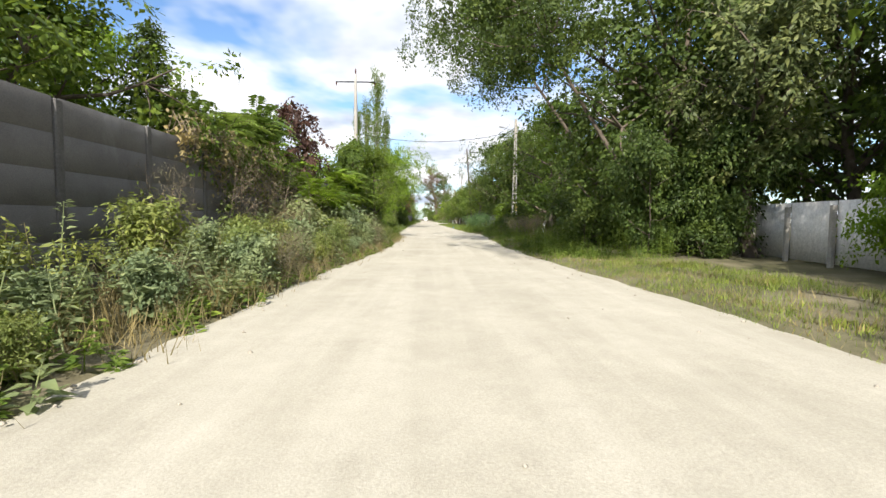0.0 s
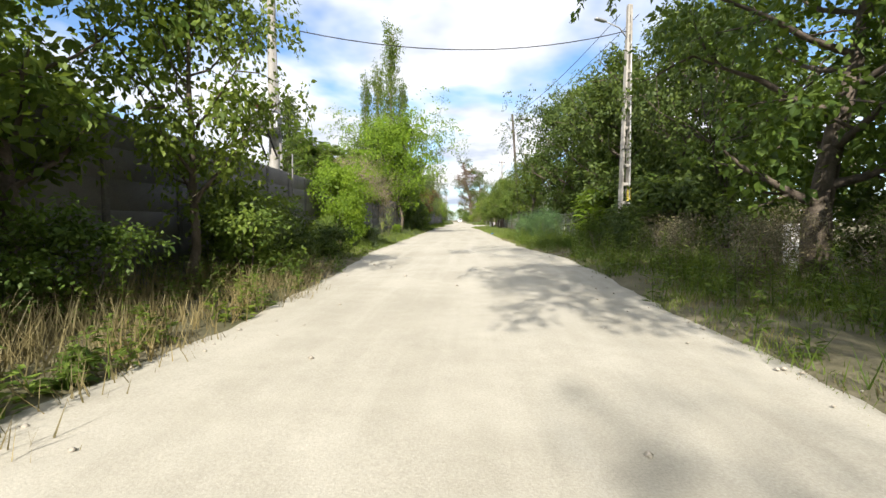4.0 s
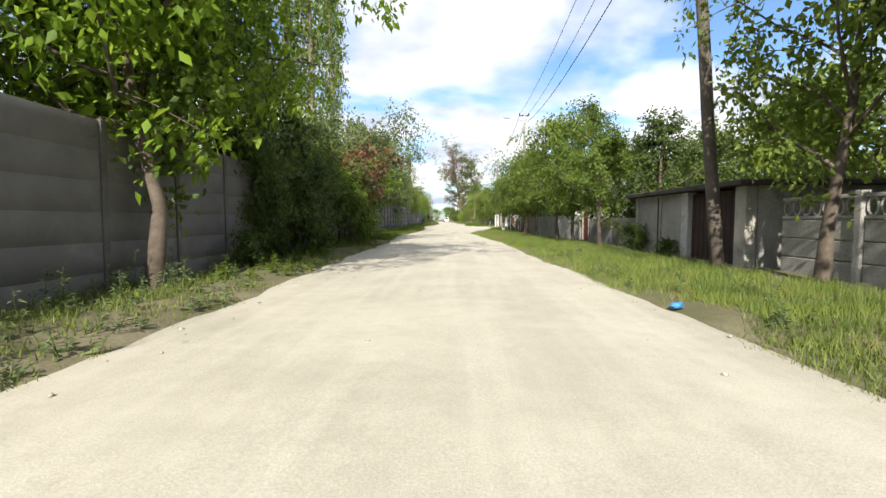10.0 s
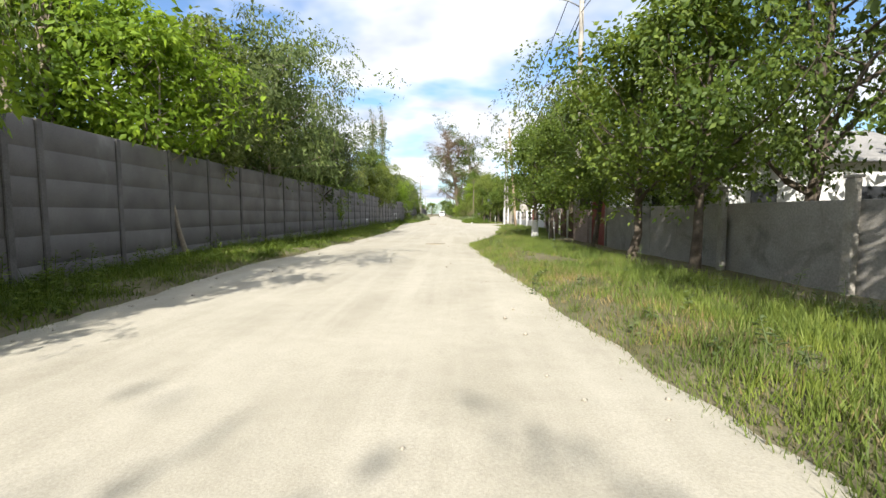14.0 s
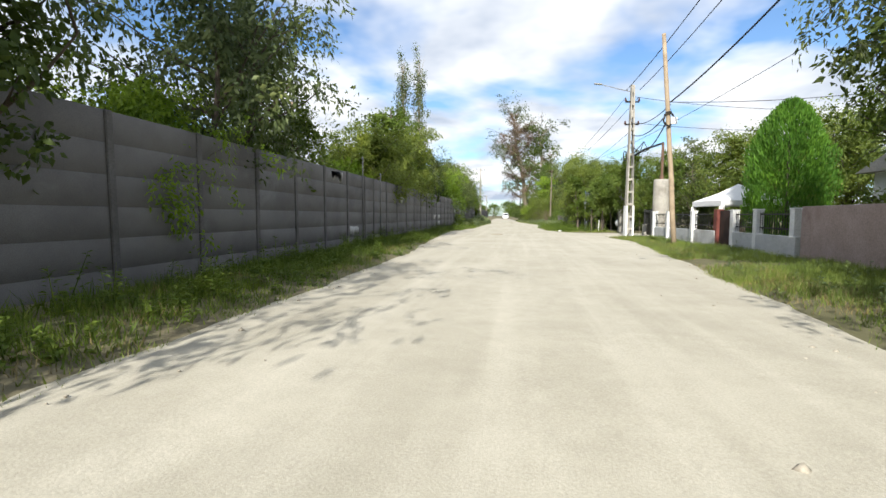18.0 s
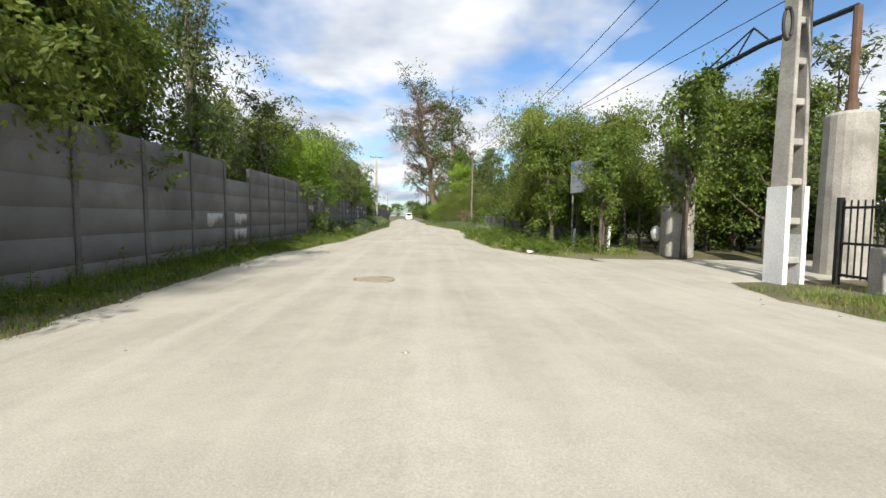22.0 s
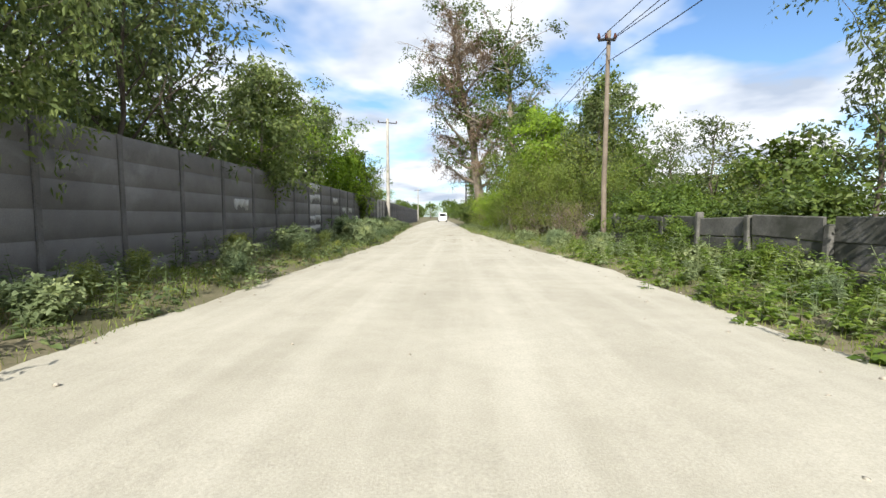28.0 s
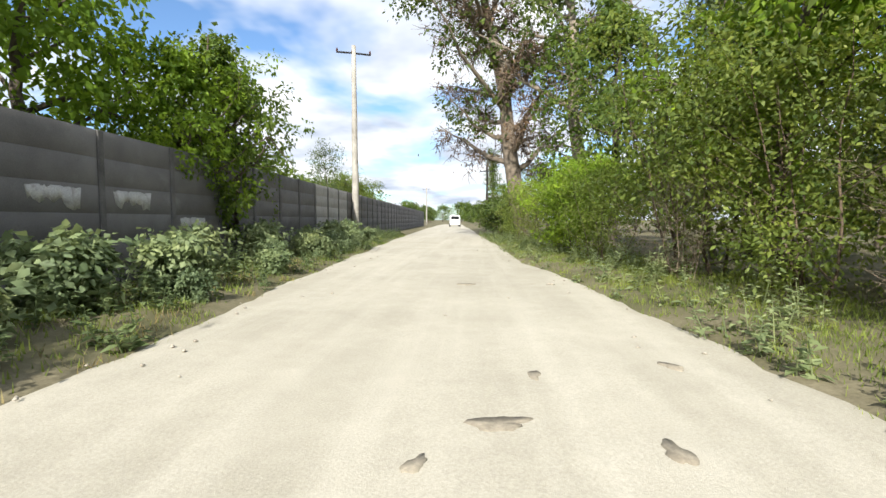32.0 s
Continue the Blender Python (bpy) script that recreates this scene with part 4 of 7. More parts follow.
# concrete fence with a pierced top, y 52 to 67
conc_fence = thing("wall_right_1", 7.9, 50.0, 0, 0, "grey concrete panel fence with a pierced decorative top row", "wall", kind="structure")
for i in range(9):
    ya = i * 2.0
    m = pose(-0.09 * i, ya, 0, 0, 0, 92.5)
    part("post", boxed(-0.08, 0.08, -0.09, 0.09, -0.3, 1.78, 0.015), M_CONC_GREY, conc_fence, m=m)
    rows = 3 if i % 4 != 1 else 2
    for k in range(rows):
        part("panel", boxed(0.09, 1.91, -0.035, 0.035, 0.02 + k * 0.41, 0.41 + k * 0.41, 0.018), M_CONC_GREY, conc_fence, m=m)
    zt = 0.02 + 0.41 * rows
    part("top_rail", boxed(0.09, 1.91, -0.04, 0.04, zt + 0.40, zt + 0.47, 0.01), M_CONC_GREY, conc_fence, m=m)
    part("bottom_rail", boxed(0.09, 1.91, -0.04, 0.04, zt, zt + 0.06, 0.01), M_CONC_GREY, conc_fence, m=m)
    for j in range(7):
        c = 0.09 + (j + 0.5) * 0.26
        a = np.linspace(0, 2 * np.pi, 13)
        part("pierced_ring", tube_bm(np.stack([c + 0.11 * np.cos(a), np.zeros(13), zt + 0.23 + 0.16 * np.sin(a)], 1), np.full(13, 0.028), 5), M_CONC_GREY, conc_fence, m=m)

# low garage with a flat dark roof and rusty door
garage = thing("garage", 6.75, 68.6, 0, 0, "low grey garage with flat dark roof and blackened door", "garage")
part("front_wall", boxed(0.0, 0.18, 3.2, 6.9, 0, 2.05, 0.01), M_CONC_GREY, garage)
part("pier", boxed(-0.08, 0.2, 2.8, 3.2, 0, 2.05, 0.015), M_WHITEWASH, garage, "pier with worn pale whitewash")
part("pier", boxed(-0.05, -0.002, 6.6, 6.9, 0, 2.05, 0.015), M_CONC, garage)
part("pier", boxed(-0.04, -0.002, 4.72, 4.86, 0, 2.05, 0.012), M_CONC, garage)
part("recess_board", boxed(-0.02, -0.002, 4.87, 5.02, 0, 2.0, 0.004), M_RUSTDARK, garage, "dark narrow board beside the pier")
part("pier", boxed(-0.08, 0.2, 0.0, 0.45, 0, 2.05, 0.015), M_CONC, garage)
part("door", boxed(0.06, 0.11, 0.46, 2.79, 0.04, 2.0, 0.004), M_RUSTDARK, garage)
for k in range(9):
    part("door_rib", boxed(0.045, 0.07, 0.55 + k * 0.26, 0.59 + k * 0.26, 0.05, 1.98, 0.004), M_RUSTDARK, garage)
part("back_wall", boxed(5.0, 5.2, 0.0, 6.9, 0, 2.3), M_CONC_GREY, garage)
part("side_wall", boxed(0.21, 4.99, 0.0, 0.2, 0, 2.1), M_CONC_GREY, garage)
part("side_wall", boxed(0.21, 4.99, 6.7, 6.9, 0, 2.1), M_CONC_GREY, garage)
bm = boxed(-0.35, 5.4, -0.2, 7.1, 2.06, 2.2, 0.02)
part("roof", bm, M_ROOF, garage)

# plain wall, red door, wall, second red gate
wall_run("wall_right_2", [(6.95, 75.6), (7.05, 79.0), (7.0, 82.5)], -0.2, 1.3, 0.16, M_CONC_GREY, "plain grey concrete garden wall in tree shade")


def steel_door(x, y, width, height, turn, material, label, piers=True):
    ob = thing("garden_gate", x, y, 0, turn, label, "gate")
    part("leaf", boxed(0.0, width, -0.02, 0.02, 0.06, height, 0.006), material, ob)
    for k in range(int(width / 0.2)):
        part("rib", boxed(0.07 + k * 0.2, 0.1 + k * 0.2, -0.04, -0.021, 0.1, height - 0.05, 0.004), material, ob)
    part("handle", boxed(width - 0.12, width - 0.08, -0.075, -0.041, 0.95, 1.12, 0.008), M_BLACK, ob, "black handle")
    if piers:
        for c in (-0.14, width + 0.02):
            part("pier", boxed(c, c + 0.12, -0.07, 0.07, -0.2, height + 0.05, 0.012), M_CONC, ob)
    return ob


steel_door(7.0, 82.85, 1.0, 1.9, 90, M_RED, "narrow dull red steel garden door in a grey wall")
wall_run("wall_right_3", [(6.95, 84.35), (6.3, 87.0), (6.25, 90.0), (6.15, 93.5), (6.08, 97.0)], -0.2, 1.45, 0.16, M_CONC_GREY, "grey concrete garden wall with pale posts")
for y_, x_ in ((86.9, 6.3), (89.9, 6.2)):
    pst = thing("wall_post", x_, y_, 0, 0, "pale concrete post standing in the garden wall", "post", "wall posts")
    part("shaft", boxed(-0.2, -0.09, -0.09, 0.09, -0.2, 1.75, 0.015), M_CONC, pst)
    part("cap", boxed(-0.22, -0.07, -0.11, 0.11, 1.753, 1.8, 0.01), M_CONC, pst)
steel_door(6.05, 97.25, 1.7, 1.7, 90, M_RED, "wide dull red steel gate between posts")
wall_run("wall_right_4", [(6.0, 99.15), (5.95, 101.2)], -0.2, 1.4, 0.18, M_RENDER, "dusty pink rendered garden wall")
board_fence = thing("board_fence", 6.1, 101.3, 0, 0, "brown weathered board fence with white lime-painted posts", "fence")
for k in range(26):
    part("board", boxed(-0.012, 0.012, k * 0.2, k * 0.2 + 0.17, 0.08, 1.25 + 0.06 * math.sin(k * 1.7), 0.003), M_BOARD, board_fence)
for z in (0.35, 1.0):
    part("rail", boxed(0.014, 0.06, 0, 5.2, z, z + 0.08), M_BOARD, board_fence)
for k in range(4):
    part("post", boxed(-0.09, -0.014, k * 1.7, k * 1.7 + 0.1, -0.2, 1.4, 0.01), M_WHITE, board_fence, "white lime-painted post")
wall_run("wall_right_5", [(6.6, 106.6), (7.2, 112.0), (7.8, 117.4)], -0.2, 1.55, 0.18, M_RENDER, "dusty pink-brown rendered wall beside grass")

# white-posted fence with iron rails, red-brown gate, plot with a tent
plinth = wall_run("fence_plinth", [(7.85, 117.7), (8.0, 122.3)], -0.25, 0.62, 0.22, M_PLINTH, "grey-white rendered fence plinth")
wall_run("fence_plinth", [(7.9, 123.7), (7.35, 130.6)], -0.25, 0.62, 0.22, M_PLINTH, "grey-white rendered fence plinth")


def fence_post(x, y):
    ob = thing("fence_post", x, y, 0, 0, "white-painted square fence post with a flat cap", "fence post", "white fence posts")
    part("shaft", boxed(-0.13, 0.13, -0.13, 0.13, -0.25, 1.47, 0.015), M_WHITE, ob)
    part("cap", boxed(-0.15, 0.15, -0.15, 0.15, 1.473, 1.52, 0.015), M_WHITE, ob)
    return ob


posts = [(7.9, 118.0), (7.95, 120.4), (8.0, 122.35), (7.68, 125.8), (7.42, 128.6), (7.32, 130.8)]
first = fence_post(*posts[0])
for x, y in posts[1:]:
    copy_thing(first, pose(x, y, 0))


def iron_panel(xa, ya, xb, yb):
    ln = math.hypot(xb - xa, yb - ya)
    ob = thing("iron_railing", xa, ya, 0, math.degrees(math.atan2(yb - ya, xb - xa)), "black iron railing between white posts", "railing", "iron railings")
    for z in (0.82, 1.30):
        part("rail", boxed(0.16, ln - 0.16, -0.02, 0.02, z, z + 0.05), M_BLACK, ob)
    n = int(ln / 0.16)
    for k in range(1, n):
        part("bar", boxed(k * ln / n - 0.008, k * ln / n + 0.008, -0.008, 0.008, 0.66, 1.42), M_BLACK, ob)


for (xa, ya), (xb, yb) in ((posts[0], posts[1]), (posts[1], posts[2]), ((7.9, 123.8), posts[3]), (posts[3], posts[4]), (posts[4], posts[5])):
    iron_panel(xa, ya, xb, yb)
gate = steel_door(8.0, 122.6, 1.0, 1.5, 92, M_RUSTDARK, "narrow dark steel gate with a brown-red pier", piers=False)
part("pier", boxed(-0.02 + 1.0, 0.3 + 1.0, -0.15, 0.15, -0.2, 1.55, 0.015), M_BROWN, gate, "brown-red painted pier")

yard_gate = thing("yard_gate", 7.2, 131.2, 0, 88, "black iron bar gate at the corner plot", "gate")
for z in (0.12, 0.75, 1.45):
    part("rail", boxed(0.0, 1.5, -0.02, 0.02, z, z + 0.05), M_BLACK, yard_gate)
for k in range(11):
    part("bar", boxed(k * 0.145, k * 0.145 + 0.02, -0.012, 0.012, 0.1, 1.62), M_BLACK, yard_gate)
for c in (-0.12, 1.5):
    part("gate_post", boxed(c, c + 0.1, -0.05, 0.05, -0.2, 1.68, 0.01), M_BLACK, yard_gate)
stub = thing("concrete_stub", 6.95, 131.6, 0, 0, "short pale concrete marker post by the gate", "post")
part("shaft", boxed(-0.11, 0.11, -0.11, 0.11, -0.2, 0.75, 0.02), M_CONC, stub)


# gas pipe carried over the side lane on two round concrete pillars
def pillar(x, y, top):
    ob = thing("pipe_pillar", x, y, 0, 0, "round pale concrete pillar that carries an overhead pipe", "pillar", "pipe pillars")
    part("shaft", tube_bm([(0, 0, -0.3), (0, 0, 1.8), (0, 0, 3.55), (0, 0, 3.62)], [0.52, 0.5, 0.48, 0.44], 20), M_CONC, ob, smooth=False)
    part("collar", tube_bm([(0, 0, 3.621), (0, 0, 3.9)], [0.13, 0.12], 10), M_BOARD, ob)
    part("standpipe", tube_bm([(0, 0, 3.9), (0, 0, top)], [0.085, 0.085], 8), M_BOARD, ob, "rust-brown standpipe")
    return ob


pillar(8.55, 134.0, 5.95)
pillar(7.45, 138.9, 5.5)
pipe = thing("overhead_pipe", 8.55, 134.0, 0, 0, "dark steel pipe with a triangular brace, spanning the side lane", "pipe")
part("run", tube_bm([(0, 0, 5.95), (-0.5, 2.2, 5.9), (-1.1, 4.9, 5.5)], [0.07] * 3, 8), M_BLACK, pipe)
for a, b in (((-0.45, 2.0, 5.92), (-0.55, 2.5, 6.45)), ((-0.55, 2.5, 6.45), (-0.66, 3.0, 5.82)), ((-0.55, 2.5, 6.45), (-0.95, 4.2, 5.66))):
    part("brace", tube_bm([a, b], [0.025] * 2, 6), M_BLACK, pipe)

# white garden tent and a small house behind
tent = thing("garden_tent", 10.1, 127.0, 0, 4, "white garden tent with a peaked canvas roof", "tent")
bm = bmesh.new()
c = [bm.verts.new(p) for p in ((-1.5, -1.5, 2.0), (1.5, -1.5, 2.0), (1.5, 1.5, 2.0), (-1.5, 1.5, 2.0))]
mid = [bm.verts.new(p) for p in ((-0.7, -0.7, 2.38), (0.7, -0.7, 2.38), (0.7, 0.7, 2.38), (-0.7, 0.7, 2.38))]
low = [bm.verts.new(p) for p in ((-1.5, -1.5, 1.75), (1.5, -1.5, 1.75), (1.5, 1.5, 1.75), (-1.5, 1.5, 1.75))]
tip = bm.verts.new((0, 0, 2.85))
for i in range(4):
    j = (i + 1) % 4
    bm.faces.new((c[i], c[j], mid[j], mid[i]))
    bm.faces.new((mid[i], mid[j], tip))
    bm.faces.new((low[i], low[j], c[j], c[i]))
roof_ob = part("roof_canvas", bm, M_TENT, tent)
so = roof_ob.modifiers.new("thickness", "SOLIDIFY")
so.thickness = 0.01
for sx in (-1.45, 1.45):
    for sy in (-1.45, 1.45):
        part("leg", tube_bm([(sx, sy, 0), (sx, sy, 1.98)], [0.045] * 2, 8), M_WHITE, tent)
        part("drape", boxed(sx - 0.12, sx + 0.12, sy - 0.015, sy + 0.015, 0.9, 1.74), M_TENT, tent, "gathered white drape", pose(0, 0, 0))


def house(x, y, turn, w, d, h, roof_h, wall_m, roof_m, label):
    ob = thing("house", x, y, 0, turn, label, "house")
    part("wall", boxed(-w / 2, w / 2, -d / 2, d / 2, -0.1, h), wall_m, ob)
    bm = bmesh.new()
    o = 0.45
    a = [bm.verts.new(p) for p in ((-w / 2 - o, -d / 2 - o, h - 0.02), (w / 2 + o, -d / 2 - o, h - 0.02), (w / 2 + o, d / 2 + o, h - 0.02), (-w / 2 - o, d / 2 + o, h - 0.02), (-w / 2 - o, 0, h + roof_h), (w / 2 + o, 0, h + roof_h))]
    for f in ((0, 1, 5, 4), (2, 3, 4, 5), (0, 4, 3), (1, 2, 5), (3, 2, 1, 0)):
        bm.faces.new([a[i] for i in f])
    part("roof", bm, roof_m, ob)
    for k in (-0.28, 0.22):
        win = part("window", boxed(k * w - 0.5, k * w + 0.5, -d / 2 - 0.03, -d / 2 - 0.002, 1.0, 2.2), M_WHITE, ob)
        part("pane", boxed(k * w - 0.42, k * w + 0.42, -d / 2 - 0.045, -d / 2 - 0.032, 1.08, 2.12), M_GLASS, win)
        win = part("window", boxed(-w / 2 - 0.03, -w / 2 - 0.002, k * d - 0.5, k * d + 0.5, 1.0, 2.2), M_WHITE, ob)
        part("pane", boxed(-w / 2 - 0.045, -w / 2 - 0.032, k * d - 0.42, k * d + 0.42, 1.08, 2.12), M_GLASS, win)
    return ob


house(12.5, 98.5, 0, 7, 6, 2.9, 1.5, M_WHITE, M_TILE, "small white house with a low grey roof behind the trees")
house(15.5, 62.0, 0, 7, 6, 3.0, 1.4, M_CONC, M_ROOF, "low beige house behind the concrete fence")
house(17.5, 120.5, 0, 7, 7, 3.1, 1.6, M_WHITE, M_TILE, "white house behind the hedge tree")

# broken low wall past the side lane
ruin = thing("wall_right_6", 6.6, 144.5, 0, 0, "low broken grey concrete slat wall overgrown with bushes", "wall", kind="structure")
ruin_rng = random.Random(12)
for i in range(15):
    ya = i * 1.95
    xa = profile([(0, 0.0), (6.5, -0.6), (13.5, -1.35), (20.5, -1.7), (31, -1.85)], ya)
    xb = profile([(0, 0.0), (6.5, -0.6), (13.5, -1.35), (20.5, -1.7), (31, -1.85)], ya + 1.95)
    m = pose(xa, ya, 0, 0, ruin_rng.uniform(-2, 2), math.degrees(math.atan2(1.95, xb - xa)))
    part("post", boxed(-0.07, 0.07, -0.08, 0.09, -0.3, ruin_rng.uniform(1.0, 1.4), 0.02), M_RUIN, ruin, m=m)
    for k in range(ruin_rng.choice((2, 3, 3)) if ya > 17 else ruin_rng.choice((2, 2, 3))):
        part("slat", boxed(0.08, 1.87, -0.03, 0.03, -0.1 + k * 0.45, 0.335 + k * 0.45, 0.018), M_RUIN, ruin, m=m @ pose(0, ruin_rng.uniform(-0.02, 0.02), 0, ruin_rng.uniform(-2, 2), ruin_rng.uniform(-0.6, 0.6)))
for x, y, h in ((5.75, 140.4, 0.95), (5.0, 142.0, 0.8), (6.2, 149.0, 0.9)):
    st = thing("painted_stake", x, y, 0, 0, "short stake with white lime paint in the verge", "stake")
    part("shaft", tube_bm([(0, 0, -0.1), (0.02, 0, h * 0.5), (0.05, 0, h)], [0.055, 0.05, 0.045], 8), M_WHITE, st)
sign = thing("notice_board", 4.9, 142.0, 0, -79, "pale grey notice board on two thin posts, half hidden by trees", "sign")
for c in (0.06, 1.46):
    part("post", tube_bm([(c, 0, -0.2), (c, 0, 3.4)], [0.03, 0.03], 8), M_PIPE, sign)
board = part("board", boxed(-0.02, 1.54, -0.065, -0.035, 2.2, 3.42, 0.004), M_BOARDPALE, sign)
part("emblem", boxed(0.08, 0.26, -0.071, -0.066, 3.12, 3.34, 0.001), M_LITTER, board, "small blue emblem")
for z, x0, x1, h in ((3.2, 0.36, 1.3, 0.08), (3.0, 0.3, 1.42, 0.1), (2.74, 0.12, 1.42, 0.05), (2.62, 0.12, 1.2, 0.05), (2.4, 0.4, 1.1, 0.06)):
    part("lettering_bar", boxed(x0, x1, -0.071, -0.066, z, z + h, 0.001), M_PRINT, board, "line of unreadable grey-blue lettering")
stake_rng = random.Random(3)
for k in range(9):
    st = thing("fence_stake", 5.4 + k * 0.5 + stake_rng.uniform(-0.1, 0.1), 142.6 - k * 0.28, 0, stake_rng.uniform(0, 90), "dark leaning timber stake of a slack wire fence", "stake", "wire fence stakes")
    part("shaft", tube_bm([(0, 0, -0.2), (stake_rng.uniform(-0.05, 0.05), 0, 0.9), (stake_rng.uniform(-0.12, 0.12), 0.03, 1.75)], [0.045, 0.042, 0.035], 6), M_DARKPOLE, st)
for z in (0.6, 1.1, 1.5):
    cable((5.4, 142.6, z), (9.4, 140.36, z), 0.05, 0.006, "slack rusty fence wire between dark stakes", "fence wires")
bag = thing("litter_bag", 7.0, 139.4, 0, 20, "crumpled white plastic bag hung on the wire fence", "bag")
part("bag", tube_bm([(0, 0, 0.45), (0.02, 0, 0.55), (0, 0.02, 0.75), (0.01, 0, 0.92), (0, 0, 0.98)], [0.06, 0.15, 0.17, 0.12, 0.03], 9), M_WHITE, bag)
for name, x, y, r, mat, lab in (("litter_packet", 2.75, 63.7, 0.09, M_LITTER, "crumpled blue plastic packet at the grass edge"), ("litter_packet", 2.7, 139.7, 0.1, M_WHITE, "crumpled white paper at the lane's edge"), ("litter_packet", -2.9, 22.3, 0.08, M_WHITE, "small white wrapper beside the weeds")):
    it = thing(name, x, y, 0.0, 30, lab, "litter")
    rl = np.random.default_rng(int(y))
    bm = bmesh.new()
    bmesh.ops.create_icosphere(bm, subdivisions=2, radius=r)
    for v in bm.verts:
        v.co = Vector((v.co.x * 1.3, v.co.y, v.co.z * 0.55 + r * 0.5)) * rl.uniform(0.75, 1.2)
    part("wrapper", bm, mat, it)

M_BROKEN = solid("broken_dark_gravel", (0.2, 0.175, 0.135), (0.31, 0.28, 0.22), fine=24.0, coarse=5.0, rough=0.95, bump=0.7)
POTHOLES = [(-1.45, 178.4, 0.26, 10), (-1.9, 177.9, 0.12, 60), (-0.5, 178.1, 0.18, 100), (-1.4, 176.3, 0.13, 30), (-1.1, 179.3, 0.14, 80), (-0.2, 177.2, 0.12, 20), (-1.7, 184.5, 0.2, 0), (0.1, 179.6, 0.14, 120)]
# manhole covers, stones in the lane, far white vehicle
for x, y in ((-0.33, 99.1), (-2.0, 133.1)):
    mh = thing("manhole_cover", x, y, 0.005, 0, "dusty manhole cover sunk level with the gravel", "manhole cover")
    a = np.linspace(0, 2 * np.pi, 29)
    wob = 0.40 + 0.03 * np.sin(a * 3 + x)
    part("rim", tube_bm(np.stack([wob * np.cos(a), wob * np.sin(a), np.full(29, 0.0)], 1), 0.012 + 0.004 * np.sin(a * 5), 6), M_LID, mh)
    part("lid", tube_bm([(0, 0, -0.05), (0, 0, 0.012)], [0.39, 0.38], 24), M_LID, mh, "lid covered in packed dust")
for k, (x, y, s, turn) in enumerate(POTHOLES):
    rngp = np.random.default_rng(90 + k)
    a = np.linspace(0, 2 * np.pi, 20, endpoint=False)
    r = 0.5 * s * (0.85 + 0.12 * rngp.uniform(-1, 1, 20) + 0.16 * np.sin(a * 3 + k) + 0.1 * np.sin(a * 5 - k))
    v = [(1.7 * q * math.cos(w), 0.8 * q * math.sin(w), 0.006) for q, w in zip(r, a)] + [(1.9 * q * math.cos(w), 0.95 * q * math.sin(w), -0.03) for q, w in zip(r, a)] + [(0, 0, 0.002)]
    f = [(40, i, (i + 1) % 20) for i in range(20)] + [((i + 1) % 20, i, i + 20) for i in range(20)] + [((i + 1) % 20, i + 20, (i + 1) % 20 + 20) for i in range(20)]
    hole = new("pothole_patch", mesh_of("pothole_patch", v, f, M_BROKEN))
    hole.matrix_basis = pose(x, y, 0.012, 0, 0, turn)
    tagged(hole, "shallow broken patch of darker gravel in the lane", "pothole", "broken patches")
rng = np.random.default_rng(77)
pv, pf = [], []
for i in range(900):
    y = rng.uniform(0, 215)
    l, r = edge_left(y), edge_right(y)
    x = (l + abs(rng.normal(0, 0.5))) if rng.random() < 0.42 else (r - abs(rng.normal(0, 0.6))) if rng.random() < 0.75 else rng.uniform(l, r)
    s = rng.uniform(0.012, 0.035) * (1.5 if rng.random() < 0.08 else 1)
    o = np.array([(1, 0, 0), (-1, 0, 0), (0, 1, 0), (0, -1, 0), (0, 0, 0.7), (0, 0, -0.5)]) * s * rng.uniform(0.7, 1.3, (6, 3)) + (x, y, 0.005)
    n = len(pv) * 6
    pv.append(o)
    pf += [(n + a, n + b, n + c) for a, b, c in ((0, 2, 4), (2, 1, 4), (1, 3, 4), (3, 0, 4), (2, 0, 5), (1, 2, 5), (3, 1, 5), (0, 3, 5))]
tagged(new("loose_stones", mesh_of("loose_stones", np.concatenate(pv), pf, M_STONE)), "scattered pale loose stones on the lane", "stones", kind="stuff")

van = thing("parked_van", -4.6, 262.0, 0, 4, "white van parked far down the lane", "van")
bm = bmesh.new()
box(bm, -0.95, 0.95, -2.3, 2.3, 0.35, 1.15, 0.12)
part("body", bm, M_CARPAINT, van)
part("cabin", boxed(-0.88, 0.88, -2.2, 1.4, 1.155, 2.1, 0.15), M_CARPAINT, van)
part("rear_window", boxed(-0.7, 0.7, -2.215, -2.203, 1.35, 1.9), M_GLASS, van)
for sx in (-0.9, 0.9):
    for sy in (-1.4, 1.4):
        part("wheel", tube_bm([(sx - 0.1, sy, 0.33), (sx + 0.1, sy, 0.33)], [0.33, 0.33], 16), M_TYRE, van)


# ---- trees and bushes ----
make_tree("round", "broadleaf_tree", "broad dark green leafy tree with a grey trunk", "tree", L_DARK, M_BARK, 1, 9.0, 0.16, 3.7, 0.19, 15, 9, 11500, 0.165, 0.62, 0.115)
make_tree("round2", "broadleaf_tree", "tall dense green tree with drooping leafy boughs", "tree", L_MID, M_BARK, 2, 9.0, 0.14, 3.6, 0.2, 15, 9, 11500, 0.165, 0.58, 0.115, hang=0.5)
make_tree("big", "broadleaf_tree", "tall dark green tree whose boughs reach over the lane", "tree", L_DARK, M_BARK, 63, 12.0, 0.1, 4.7, 0.26, 20, 10, 17000, 0.185, 0.6, 0.10)
make_tree("big_fine", "broadleaf_tree", "tall dark green tree whose boughs reach over the lane", "tree", L_DARK, M_BARK, 68, 12.0, 0.2, 4.6, 0.26, 20, 9, 19000, 0.18, 0.6, 0.10)
